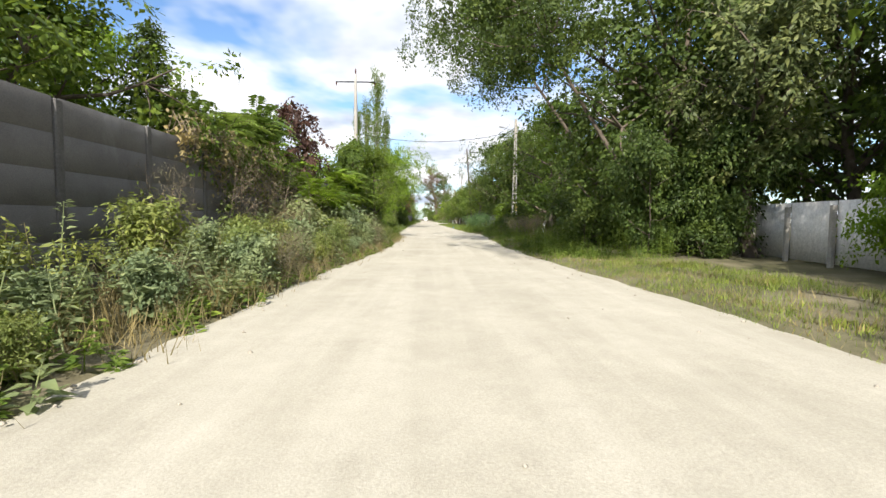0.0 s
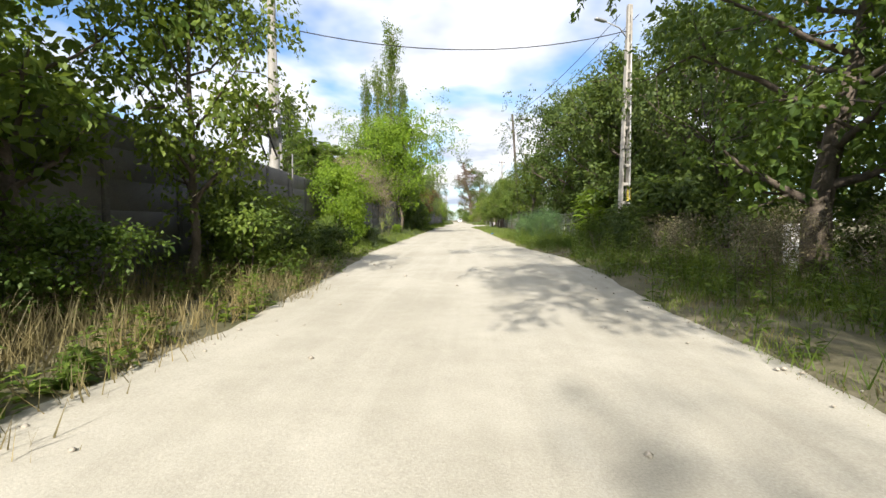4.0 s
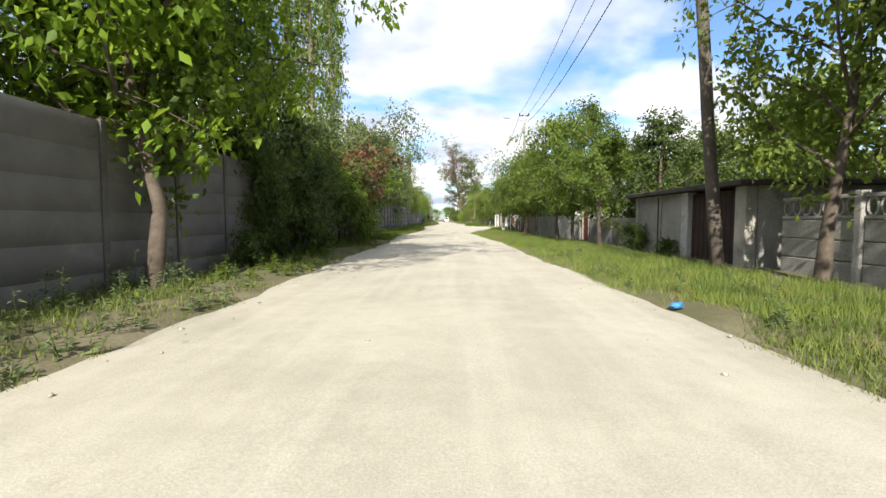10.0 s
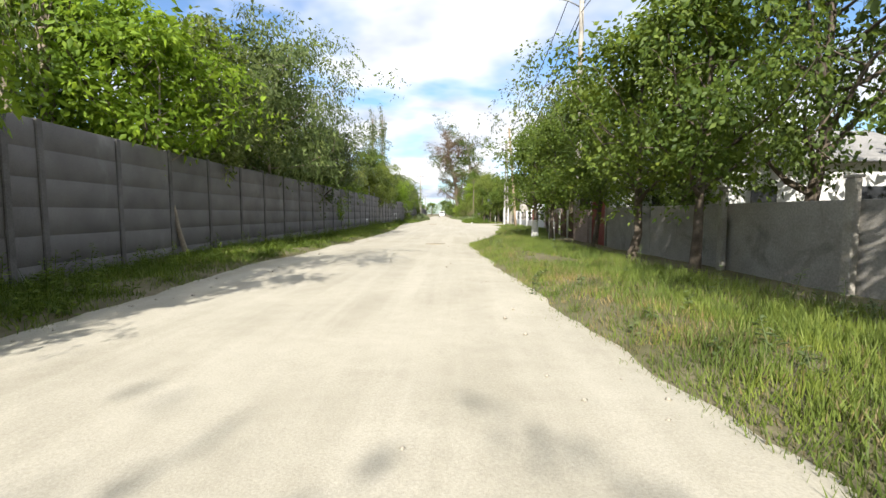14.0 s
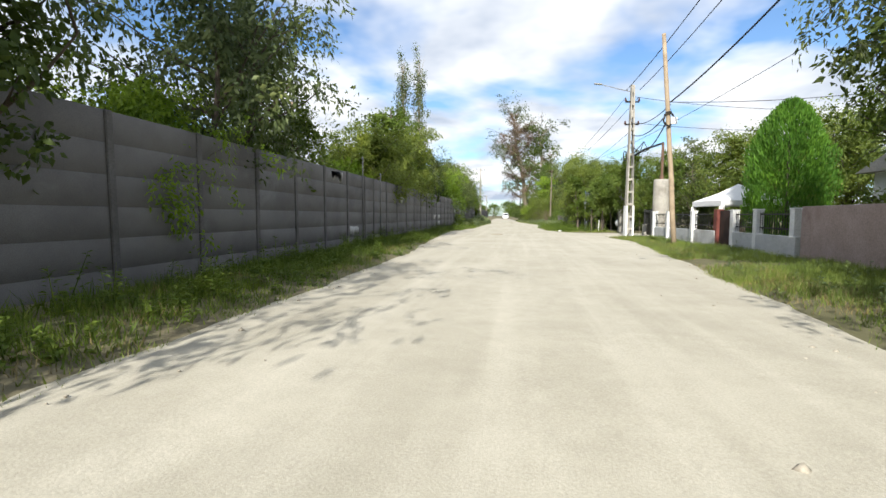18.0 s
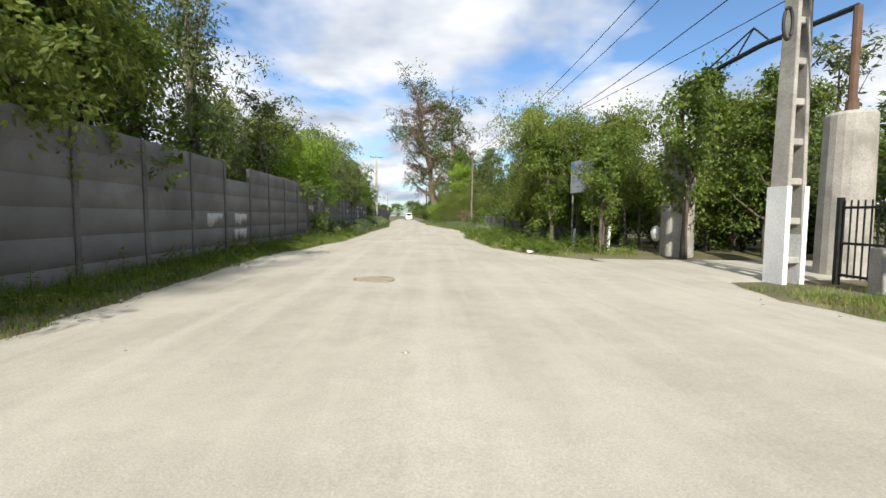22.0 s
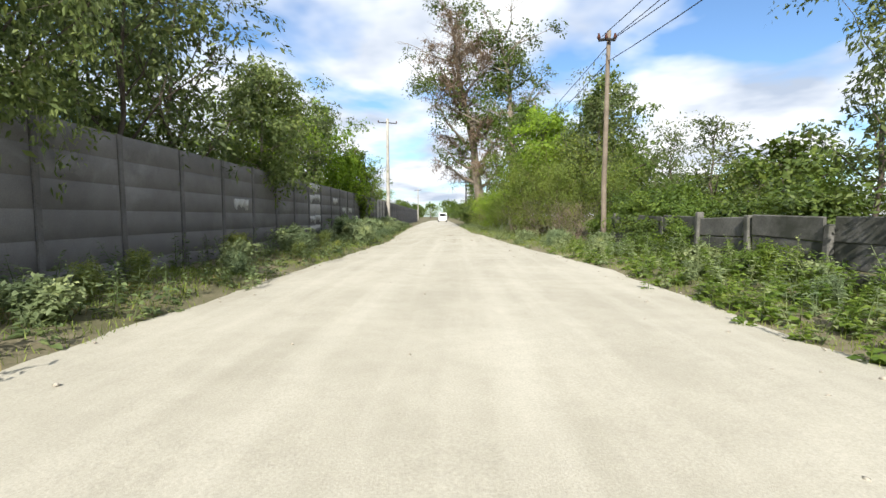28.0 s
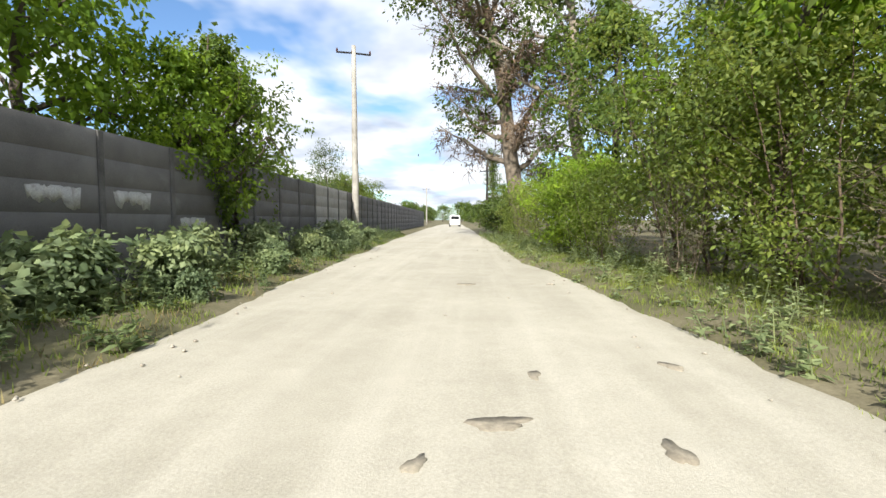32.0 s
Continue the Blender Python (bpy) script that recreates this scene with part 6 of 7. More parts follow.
# kind, x, y, height, turn, width
PLANTING = [
    # left, behind and in front of the wall
    # the four big ones below y 4 stand right, out of view, added for shade
    ("big", 11.5, 3.5, 12.0, 10, 0.95), ("big", 7.6, -5.0, 11.0, 50, 0.9), ("big2", 8.8, 33.5, 11.0, 50, 0.8), ("big", 11.5, -6.5, 11.5, 80, 0.95), ("big2", 15.0, -2.0, 12.0, 10, 0.95), ("big2", -8.9, 9.6, 8.6, 10, 0.8), ("round2", -10.5, 20.0, 6.4, 40, 0.8), ("bright", -9.5, 12.5, 6.6, 80, 0.9), ("frond", -6.9, 13.5, 5.6, 30, 1.1), 
    ("frond_bright", -7.0, 17.0, 5.2, 70, 1.1), ("purple", -5.9, 18.3, 6.5, 20, 0.6), ("twigs", -5.1, 14.0, 3.2, 0, 0.8), ("twigs", -5.2, 11.5, 3.6, 200, 0.6), ("twigs", -5.0, 8.5, 2.6, 100, 0.5), ("twigs", -5.3, 17.0, 3.4, 90, 0.7),
    ("frond_bright", -4.6, 16.7, 3.4, 0, 1.0), ("frond_bright", -4.7, 23.4, 4.4, 140, 1.0), ("frond", -5.0, 24.8, 4.9, 30, 1.0), ("frond", -4.9, 22.2, 3.4, 250, 1.0), ("fruit", -4.7, 27.2, 6.4, 80, 0.75), ("weed_bush", -3.8, 17.4, 1.9, 70, 1.3), ("weed_bush", -4.4, 14.6, 1.9, 170, 1.3), ("weed_bush", -3.9, 20.0, 1.6, 20, 1.3), ("weed_bush", -3.5, 21.6, 1.6, 190, 1.3), ("frond", -4.2, 19.3, 2.5, 260, 1.0), ("bush", -3.9, 25.6, 1.6, 10, 1.2), ("bush", -3.4, 30.8, 2.2, 10, 1.2), ("frond", -6.5, 16.2, 5.8, 200, 1.0), ("round2", -8.2, 7.0, 7.0, 20, 0.8), ("spruce", -7.9, 13.2, 6.8, 0, 1.0), ("frond", -4.0, 18.5, 3.0, 0, 1.0), ("frond", -4.8, 20.8, 2.9, 110, 1.0), ("bush", -3.7, 22.9, 1.5, 10, 1.1),
    ("bush", -3.7, 24.3, 1.5, 60, 1.2), ("round2", -7.6, 22.6, 6.8, 200, 0.7), ("bright", -8.2, 30.0, 5.6, 35, 0.7), ("bush", -3.6, 27.0, 1.6, 130, 1.2), ("bush_dark", -4.0, 22.0, 1.7, 75, 1.2),
    ("bush_dark", -4.0, 34.6, 1.5, 40, 1.2), ("bush_dark", -3.7, 36.6, 1.4, 140, 1.2), ("bush", -4.3, 38.3, 1.6, 240, 1.1), ("fruit", -3.95, 29.6, 5.9, 10, 0.85), ("bush_dark", -4.2, 32.0, 2.4, 20, 1.0), ("bush_dark", -4.6, 34.5, 2.2, 80, 1.0),
    ("bush", -4.9, 37.6, 1.2, 80, 1.1),
    ("elder", -4.6, 41.4, 4.3, 15, 0.85), ("bush", -4.9, 39.4, 1.3, 100, 1.1), ("frond", -6.6, 43.2, 6.2, 10, 0.8), ("elder", -4.9, 42.9, 3.4, 95, 0.6),
    ("spruce", -9.2, 47.2, 8.2, 60, 1.0), ("brush", -7.7, 49.6, 4.8, 30, 0.9), ("brush", -7.8, 51.6, 5.6, 80, 1.0), ("brush", -7.6, 53.8, 5.2, 140, 1.0), ("brush", -7.6, 56.2, 6.0, 240, 1.0), ("brush", -7.3, 58.6, 5.2, 20, 0.9), ("brush", -9.0, 54.5, 6.6, 330, 1.0), ("brush", -8.0, 47.4, 4.6, 300, 0.9), ("olive", -9.4, 49.5, 5.6, 10, 0.8),
    ("lank", -4.35, 50.4, 2.7, 210, 0.9), ("lank", -4.75, 51.2, 1.9, 20, 0.9), ("bush", -8.4, 49.0, 4.4, 60, 1.2), ("bush", -8.8, 52.8, 4.6, 160, 1.2), ("burdock", -4.4, 46.0, 0.9, 20, 1.1), ("bush_dark", -4.6, 45.0, 1.3, 110, 1.2), ("bush_bright", -5.0, 57.6, 1.1, 60, 1.0),
    ("bright_big", -5.7, 65.2, 10.6, 30, 1.0), ("bright_big", -9.2, 61.0, 7.8, 150, 0.7), ("big2", -7.6, 66.5, 10.8, 200, 0.95), ("round", -7.7, 69.5, 8.6, 300, 0.85), ("bright_big", -8.6, 68.0, 8.6, 270, 0.85), ("bush_dark", -5.6, 68.5, 1.2, 10, 1.1),
    ("bush_dark", -5.4, 73.0, 2.4, 50, 1.1), ("curtain", -6.1, 70.8, 4.4, 10, 0.85), ("curtain", -6.4, 74.2, 4.2, 100, 0.85), ("slip", -5.9, 77.4, 4.8, 190, 1.0), ("bush_dark", 6.35, 74.5, 1.3, 60, 1.0), ("bush_dark", 6.4, 72.2, 0.8, 160, 1.0), ("round", -7.6, 74.5, 7.4, 130, 0.8), ("olive", -5.9, 79.0, 4.2, 150, 0.8), ("olive", -6.6, 75.0, 5.2, 250, 0.8), ("rust", -5.8, 80.4, 5.5, 10, 1.0), ("bush", -5.2, 78.6, 3.5, 30, 0.9), ("elder", -6.4, 84.5, 5.6, 20, 0.8),
    ("olive", -7.2, 78.6, 5.2, 50, 0.8), ("olive", -5.5, 83.0, 7.0, 170, 0.95), ("round2", -9.6, 86.5, 8.0, 90, 0.9),
    ("poplar", -11.2, 92.0, 29.0, 0, 0.75), ("poplar", -13.6, 94.0, 24.0, 120, 0.75), ("poplar", -9.4, 91.2, 21.0, 60, 0.7), ("poplar", -15.2, 92.6, 22.0, 60, 0.7),
    ("bright", -8.8, 92.5, 7.4, 200, 0.8), ("slip", -6.75, 92.4, 6.6, 10, 1.15), ("overhang", -7.9, 99.6, 9.6, 100, 0.9), ("overhang", -8.6, 95.8, 8.0, 200, 0.8), ("round2", -9.0, 101.0, 7.4, 140, 0.9), ("round", -8.8, 106.0, 5.6, 40, 1.0), ("elder", -7.9, 110.0, 4.6, 220, 0.9),
    ("overhang", -8.4, 104.0, 8.0, 290, 0.85), ("round", -7.7, 106.5, 6.6, 300, 0.7), ("olive", -8.2, 112.4, 7.4, 200, 0.9), ("big", -8.8, 115.6, 8.2, 80, 0.75),
    ("fruit", -9.2, 118.5, 5.4, 10, 0.9), ("hedge", -9.0, 125.0, 5.4, 100, 0.7), ("elder", -9.6, 124.2, 4.9, 200, 0.8), ("hedge", -8.6, 127.0, 6.0, 290, 0.75), ("elder", -9.6, 129.5, 4.8, 55, 0.8),
    ("hedge", -8.6, 132.5, 6.4, 20, 0.75), ("round2", -8.8, 135.5, 7.4, 210, 0.75), ("round2", -10.5, 138.0, 7.6, 70, 0.8), ("poplar_thin", -9.8, 138.5, 13.6, 10, 0.75), ("poplar_thin", -8.8, 140.0, 14.2, 100, 0.7), ("big2", -10.2, 134.4, 9.6, 70, 0.8),
    ("sparse", -9.2, 141.5, 8.4, 50, 0.9), ("sparse", -8.6, 146.0, 7.6, 250, 0.8), ("elder", -9.7, 148.6, 6.0, 30, 0.9), ("overhang", -10.2, 146.8, 7.6, 60, 0.75), ("hedge", -10.4, 151.0, 7.0, 30, 0.7), ("bush", -8.3, 149.5, 4.6, 10, 1.3), ("elder", -8.6, 152.5, 5.2, 120, 1.0), ("bright", -9.3, 156.0, 6.4, 60, 0.9),
    ("overhang", -8.6, 159.0, 7.4, 10, 0.9), ("sparse", -8.9, 164.5, 8.4, 130, 1.0), ("overhang", -10.6, 166.4, 8.6, 40, 0.8), ("overhang", -10.2, 161.0, 8.0, 140, 0.75), ("sparse", -9.6, 162.0, 8.8, 130, 0.9), ("sparse", -9.4, 168.0, 8.8, 230, 1.1), ("overhang", -9.2, 171.0, 7.6, 300, 0.8), ("bright", -10.6, 176.0, 7.4, 20, 0.7), ("olive", -10.8, 180.0, 7.8, 140, 0.75),
    ("bright", -10.2, 184.0, 8.6, 220, 0.7), ("bright", -9.6, 187.0, 6.0, 120, 0.7), ("round2", -8.9, 188.5, 6.9, 320, 0.65), ("round2", -9.6, 191.0, 7.0, 20, 0.6), ("sparse", -10.5, 204.0, 6.0, 0, 0.9),
    ("hedge", -13.0, 216.0, 4.6, 0, 1.1), ("hedge", -14.0, 223.0, 4.4, 100, 1.1),
    # right
    ("round", 7.9, 22.0, 6.2, 20, 0.85), ("bush_dark", 6.9, 20.6, 2.6, 200, 1.2), ("bush_dark", 8.6, 17.2, 2.2, 100, 1.2), ("bush_dark", 9.6, 24.2, 3.0, 10, 1.2), ("bush_dark", 9.0, 14.6, 1.6, 300, 1.2),
    ("feather", 4.2, 50.4, 1.7, 0, 1.1), ("feather", 5.0, 50.0, 2.0, 90, 1.1), ("feather", 5.8, 51.4, 1.9, 200, 1.1), ("feather", 4.6, 52.2, 1.5, 300, 1.1),
    ("dry_bush", 5.9, 27.0, 1.3, 0, 1.1), ("dry_bush", 6.7, 28.6, 1.5, 60, 1.1), ("dry_bush", 6.0, 31.0, 1.4, 120, 1.1), ("dry_bush", 7.2, 32.4, 1.6, 200, 1.1), ("dry_bush", 6.3, 35.0, 1.5, 300, 1.2), ("dry_bush", 7.4, 37.5, 1.5, 20, 1.1), ("bush_dark", 6.2, 38.8, 1.6, 0, 1.2), ("bush_dark", 7.0, 41.0, 2.2, 90, 1.1), ("bush", 6.0, 42.6, 1.4, 50, 1.2),
    ("big", 9.4, 19.6, 13.5, 30, 1.15), ("curtain", 8.2, 17.4, 5.4, 20, 0.9), ("curtain", 9.9, 15.6, 5.6, 120, 0.9), ("curtain", 9.3, 21.2, 5.2, 220, 0.9), ("big", 12.0, 25.0, 11.0, 120, 0.9), ("big2", 13.4, 22.5, 13.0, 250, 0.9), ("olive", 10.6, 15.0, 9.0, 20, 0.75), ("big", 14.5, 15.5, 12.5, 190, 0.9), ("big2", 14.0, 9.0, 12.0, 80, 0.9),
    ("bush_dark", 9.0, 22.3, 3.2, 40, 1.3), ("bush_dark", 9.0, 26.0, 3.6, 90, 1.3), ("bush_dark", 9.6, 29.6, 2.6, 150, 1.3), ("bush_dark", 10.3, 33.5, 2.4, 10, 1.3), ("bush_dark", 10.2, 44.0, 4.4, 50, 1.2), ("bush_dark", 8.4, 51.0, 3.6, 50, 1.1), ("bush_dark", 9.6, 46.0, 4.8, 150, 1.2), ("bush_dark", 9.4, 24.0, 3.4, 80, 1.3), ("bush_dark", 8.6, 27.5, 3.4, 160, 1.2), ("bush_bright", 10.0, 9.5, 3.0, 10, 0.9),
    ("bush_dark", 10.0, 31.5, 2.4, 240, 1.2), ("bush_dark", 10.0, 36.5, 2.6, 300, 1.2), ("bush_dark", 8.9, 40.0, 3.8, 0, 1.2), ("big", 11.0, 41.5, 10.0, 170, 0.85), ("frond", 7.9, 39.5, 3.4, 20, 1.0),
    ("big_fine", 8.8, 49.5, 11.6, 100, 0.75), ("big", 10.2, 46.0, 12.0, 320, 0.9), ("round2", 11.5, 53.0, 10.0, 0, 0.9), ("big", 8.4, 55.0, 11.6, 20, 0.8), ("big2", 10.4, 55.5, 11.8, 60, 0.85), ("big_fine", 8.6, 61.3, 11.4, 220, 0.85), ("round2", 12.0, 66.5, 9.0, 130, 0.85), ("big2", 12.5, 57.0, 10.0, 30, 0.8), ("frond_bright", 7.5, 46.6, 3.6, 120, 1.0), ("bush_dark", 8.4, 47.5, 3.0, 60, 1.1),
    ("fruit", 6.6, 66.1, 7.6, 40, 0.95),
    ("round", 8.2, 76.5, 6.0, 20, 0.65), ("fruit", 5.7, 76.6, 4.9, 0, 0.8), ("fruit", 5.3, 79.3, 5.0, 100, 0.75), ("fruit", 5.2, 82.0, 6.8, 130, 0.9), ("round", 8.6, 81.0, 5.6, 200, 0.7), ("round", 9.6, 86.0, 6.4, 60, 0.7), ("round", 12.0, 80.0, 6.0, 100, 0.9), ("round2", 12.0, 75.0, 5.6, 10, 0.9),
    ("fruit", 5.3, 89.5, 6.2, 250, 0.95), ("fruit", 4.75, 91.6, 5.9, 310, 1.1), ("fruit", 5.2, 95.9, 5.8, 140, 1.0), ("big_fine", 9.3, 92.0, 10.0, 110, 0.85), ("round", 8.2, 96.0, 6.2, 110, 0.75), ("round", 9.0, 101.5, 6.0, 210, 0.7), ("fruit", 5.6, 105.0, 5.6, 190, 0.9),
    ("olive", 8.6, 106.5, 6.6, 90, 0.8), ("round", 10.2, 110.5, 7.0, 10, 0.7), ("olive", 7.6, 108.6, 9.0, 200, 0.95), ("round", 8.2, 112.0, 8.2, 30, 0.8), ("thuja", 10.3, 123.2, 6.0, 0, 0.66), ("olive", 8.6, 113.0, 8.0, 40, 0.85), ("round2", 9.6, 115.5, 7.2, 140, 0.7), ("hedge", 14.5, 126.5, 6.0, 0, 0.9), ("hedge", 12.8, 132.5, 6.4, 90, 0.8), ("round2", 16.0, 131.5, 6.8, 0, 0.8),
    ("fruit", 5.1, 139.5, 4.3, 20, 0.62), ("fruit", 4.5, 143.4, 5.0, 210, 0.75), ("fruit", 6.3, 142.3, 4.8, 60, 0.9), ("bush_dark", 8.4, 150.5, 2.6, 20, 1.3), ("bush_dark", 8.0, 154.0, 2.4, 120, 1.3), ("bush_dark", 9.2, 147.6, 2.8, 220, 1.3), ("fruit", 5.5, 144.2, 4.6, 160, 0.9), ("bush_dark", 9.6, 140.6, 2.6, 20, 1.3), ("bush_dark", 11.6, 141.5, 3.0, 120, 1.3), ("bush_dark", 13.4, 140.0, 3.2, 220, 1.3), ("bush", 9.4, 143.5, 3.4, 60, 1.3), ("round", 14.5, 142.5, 6.4, 60, 0.9), ("hedge", 10.6, 140.5, 6.0, 40, 0.8), ("round2", 10.2, 138.4, 6.4, 20, 0.6), ("sparse", 11.6, 137.6, 7.4, 200, 0.7), ("hedge", 6.6, 143.0, 5.6, 100, 0.7), ("hedge", 5.2, 146.5, 5.8, 210, 0.85), ("hedge", 6.0, 150.0, 6.2, 300, 0.85), ("hedge", 8.6, 147.0, 5.8, 20, 0.9), ("bush_dark", 7.6, 145.0, 2.4, 60, 1.2),
    ("hedge", 5.6, 153.6, 5.0, 60, 0.7), ("round", 9.5, 155.0, 6.0, 0, 0.7), ("sparse", 8.0, 163.0, 7.4, 90, 0.9), ("sparse", 10.0, 166.5, 8.0, 10, 0.9), ("bush", 5.7, 168.6, 2.3, 0, 1.2), ("bush", 5.3, 170.8, 2.2, 80, 1.2), ("bush", 4.7, 166.8, 1.4, 10, 1.3), ("bush_dark", 4.6, 168.8, 1.5, 110, 1.2), ("bush", 4.5, 172.4, 1.5, 210, 1.3), ("twigs", 4.3, 175.4, 2.2, 20, 0.9), ("sparse", 9.0, 172.5, 5.6, 200, 0.8), ("bush", 7.4, 171.0, 2.6, 20, 1.3), ("bush", 8.6, 174.5, 3.0, 80, 1.3), ("bush_dark", 10.5, 169.0, 2.8, 80, 1.3), ("bush", 7.6, 166.0, 2.4, 120, 1.2), ("fruit", 7.3, 138.2, 6.2, 20, 0.6), ("bush_dark", 5.9, 163.5, 2.2, 10, 1.2), ("bush_dark", 6.2, 160.0, 2.2, 100, 1.2), ("bush_dark", 5.9, 166.3, 2.1, 200, 1.2), ("bush_dark", 6.8, 173.0, 2.6, 100, 1.2), ("bush", 6.6, 176.0, 2.6, 10, 1.2), ("sparse", 9.6, 178.0, 6.0, 210, 0.9), ("bush_dark", 6.6, 157.0, 2.4, 300, 1.2), ("bush", 4.3, 162.6, 0.9, 300, 1.3), ("bush", 4.2, 165.6, 0.8, 100, 1.3), ("bush", 4.6, 158.8, 0.9, 40, 1.3),
    ("thicket", 4.2, 178.8, 4.4, 20, 1.1), ("thicket", 4.8, 181.0, 6.8, 120, 1.1), ("sparse", 6.3, 183.0, 7.4, 30, 0.8), ("thicket", 3.3, 182.6, 4.8, 220, 1.1), ("twigs", 3.2, 180.2, 2.6, 20, 0.8), ("twigs", 2.6, 185.0, 2.8, 120, 0.8), ("twigs", 3.9, 177.2, 2.4, 220, 0.7), ("thicket", 3.6, 186.0, 6.2, 320, 1.1), ("thicket", 6.0, 177.5, 4.4, 70, 1.0), ("round2", 7.4, 191.0, 9.0, 40, 0.7), ("thicket", 2.1, 189.0, 3.2, 80, 1.1), ("elder", 2.4, 192.5, 4.0, 140, 1.2), ("thicket", 1.7, 196.5, 3.6, 10, 1.2),
    ("round2", 8.0, 184.0, 10.5, 140, 0.75), ("bright", 4.5, 184.5, 8.6, 40, 0.7), ("sparse", 6.8, 180.2, 8.2, 140, 0.9), ("big2", 5.2, 199.0, 13.0, 140, 0.7), ("sparse", 5.8, 190.0, 9.5, 30, 0.9), ("sparse", 6.8, 180.5, 9.0, 130, 0.9), ("old", 2.2, 207.0, 25.4, 0, 1.15), ("thicket", 1.2, 202.0, 3.8, 200, 1.2), ("bush_dark", 0.9, 209.0, 3.4, 20, 1.4), ("bush", 0.9, 216.0, 3.4, 100, 1.4), ("bush", 1.0, 224.0, 3.2, 200, 1.4),
    ("poplar", 1.6, 243.0, 11.0, 0, 1.6), ("round2", 3.0, 236.0, 6.0, 0, 0.9), ("round", 6.0, 222.0, 7.0, 30, 0.9), ("round2", 9.0, 200.0, 7.5, 30, 0.9), ("round", 11.0, 190.0, 7.0, 230, 0.9),
]
for key, x, y, h, turn, wide in PLANTING:
    put_tree(key, x, y, h, turn, wide, z=-0.04)
weed_rng = random.Random(21)
for i in range(34):
    y = 1.5 + i * 0.68 + weed_rng.uniform(-0.3, 0.3)
    e = profile(LEFT_EDGE, y)
    x = e - 0.35 - (i % 3) * 0.62 - weed_rng.uniform(0, 0.35)
    put_tree(("weed_green", "weed_bush", "dry_bush", "weed_green", "weed_bush")[i % 5], x, y, weed_rng.uniform(0.55, 1.25) + 0.2 * (i % 3), weed_rng.uniform(0, 360), weed_rng.uniform(0.95, 1.25), z=-0.02)
for i in range(40):
    y = 152.0 + i * 1.25 + weed_rng.uniform(-0.5, 0.5)
    e = profile(LEFT_EDGE, y)
    x = e - 0.5 - (i % 3) * 0.6 - weed_rng.uniform(0, 0.4)
    put_tree(("weed_green", "weed_bush", "burdock", "weed_green")[i % 4 if y < 174 else 2], x, y, (weed_rng.uniform(0.4, 0.65) + 0.16 * (i % 3)) * (1.0 if y < 174 else 1.35), weed_rng.uniform(0, 360), weed_rng.uniform(1.0, 1.3), z=-0.02)
for i in range(16):
    y = 154.0 + i * 1.5 + weed_rng.uniform(-0.5, 0.5)
    x = profile(RIGHT_EDGE, y) + 0.7 + (i % 3) * 0.6 + weed_rng.uniform(0, 0.4)
    put_tree(("weed_bush", "burdock")[i % 2], x, y, weed_rng.uniform(0.45, 0.75), weed_rng.uniform(0, 360), weed_rng.uniform(1.0, 1.3), z=-0.02)
band = mesh_bm("lime_band", tube_bm([(0, 0, -0.05), (0, 0, 0.5), (0, 0, 1.0)], [0.16, 0.135, 0.125], 10), M_WHITE)
for key, x, y, h, turn, wide in (("fruit", 4.6, 99.8, 5.2, 250, 1.0), ("fruit", 4.3, 102.2, 5.4, 70, 1.2)):
    limed = put_tree(key, x, y, h, turn, wide, -0.04, "fruit tree with a white lime-painted trunk foot")
    piece("lime_band", band, limed, None, "white lime paint round the trunk")
# added tree, out of view: its high crown only throws shade on the lane
leaning = put_tree("tall", 7.2, -0.5, 19.0, 80, 1.0, label="very tall unseen tree leaning over the lane, added to shade it")
leaning.matrix_basis = pose(7.2, -0.5, 0, 0, -22, 0) @ Matrix.Diagonal((0.55, 0.6, 1, 1))
# two more added for lane shade, leaned until their crowns meet the sun's rays
for x, y, h, lean in ((10.2, 18.2, 15.0, -38), (11.3, 25.6, 17.0, -38)):
    over = put_tree("tall", x, y, h, 40 * x, 0.9, label="slim leaning tree added so its out-of-view crown shades the lane")
    over.matrix_basis = pose(x, y, 0, 0, lean, 0) @ Matrix.Diagonal((h / 19 * 0.9, h / 19 * 0.9, h / 19, 1))
far_rng = random.Random(8)
for i in range(16):
    y = 240 + i * 13
    for s in (-1, 1):
        c = profile(LEFT_EDGE, y) - far_rng.uniform(7, 16) if s < 0 else profile(RIGHT_EDGE, y) + far_rng.uniform(3, 12)
        put_tree(far_rng.choice(["far_round", "far_mid"]), c, y + far_rng.uniform(-3, 3), far_rng.uniform(4, 8), far_rng.uniform(0, 360), 1.2)
for i in range(16):
    put_tree(far_rng.choice(["far_round", "far_mid"]), -80 + i * 10 + far_rng.uniform(-3, 3), 460 + far_rng.uniform(-15, 20), far_rng.uniform(8, 13), far_rng.uniform(0, 360), 1.5)
for i in range(44):
    y = -14 + i * 5.6 + far_rng.uniform(-2, 2)
    if not 131 < y < 140:
        put_tree(far_rng.choice(["far_round", "far_mid"]), far_rng.uniform(14.5, 20) + (5 if 96 < y < 131 else 0), y, far_rng.uniform(5, 8) * (1.3 if y < 65 else 0.85 if y > 145 else 1), far_rng.uniform(0, 360), 1.15)
    if i % 2 and y > 90:
        put_tree(far_rng.choice(["far_round", "far_mid"]), far_rng.uniform(25, 34), y + 2, far_rng.uniform(6, 8), far_rng.uniform(0, 360), 1.7)
    put_tree(far_rng.choice(["far_round", "far_mid"]), profile(WALL_LINE, y) - far_rng.uniform(6, 10), y + far_rng.uniform(-2, 2), far_rng.uniform(4.2, 6.2), far_rng.uniform(0, 360), 1.2)


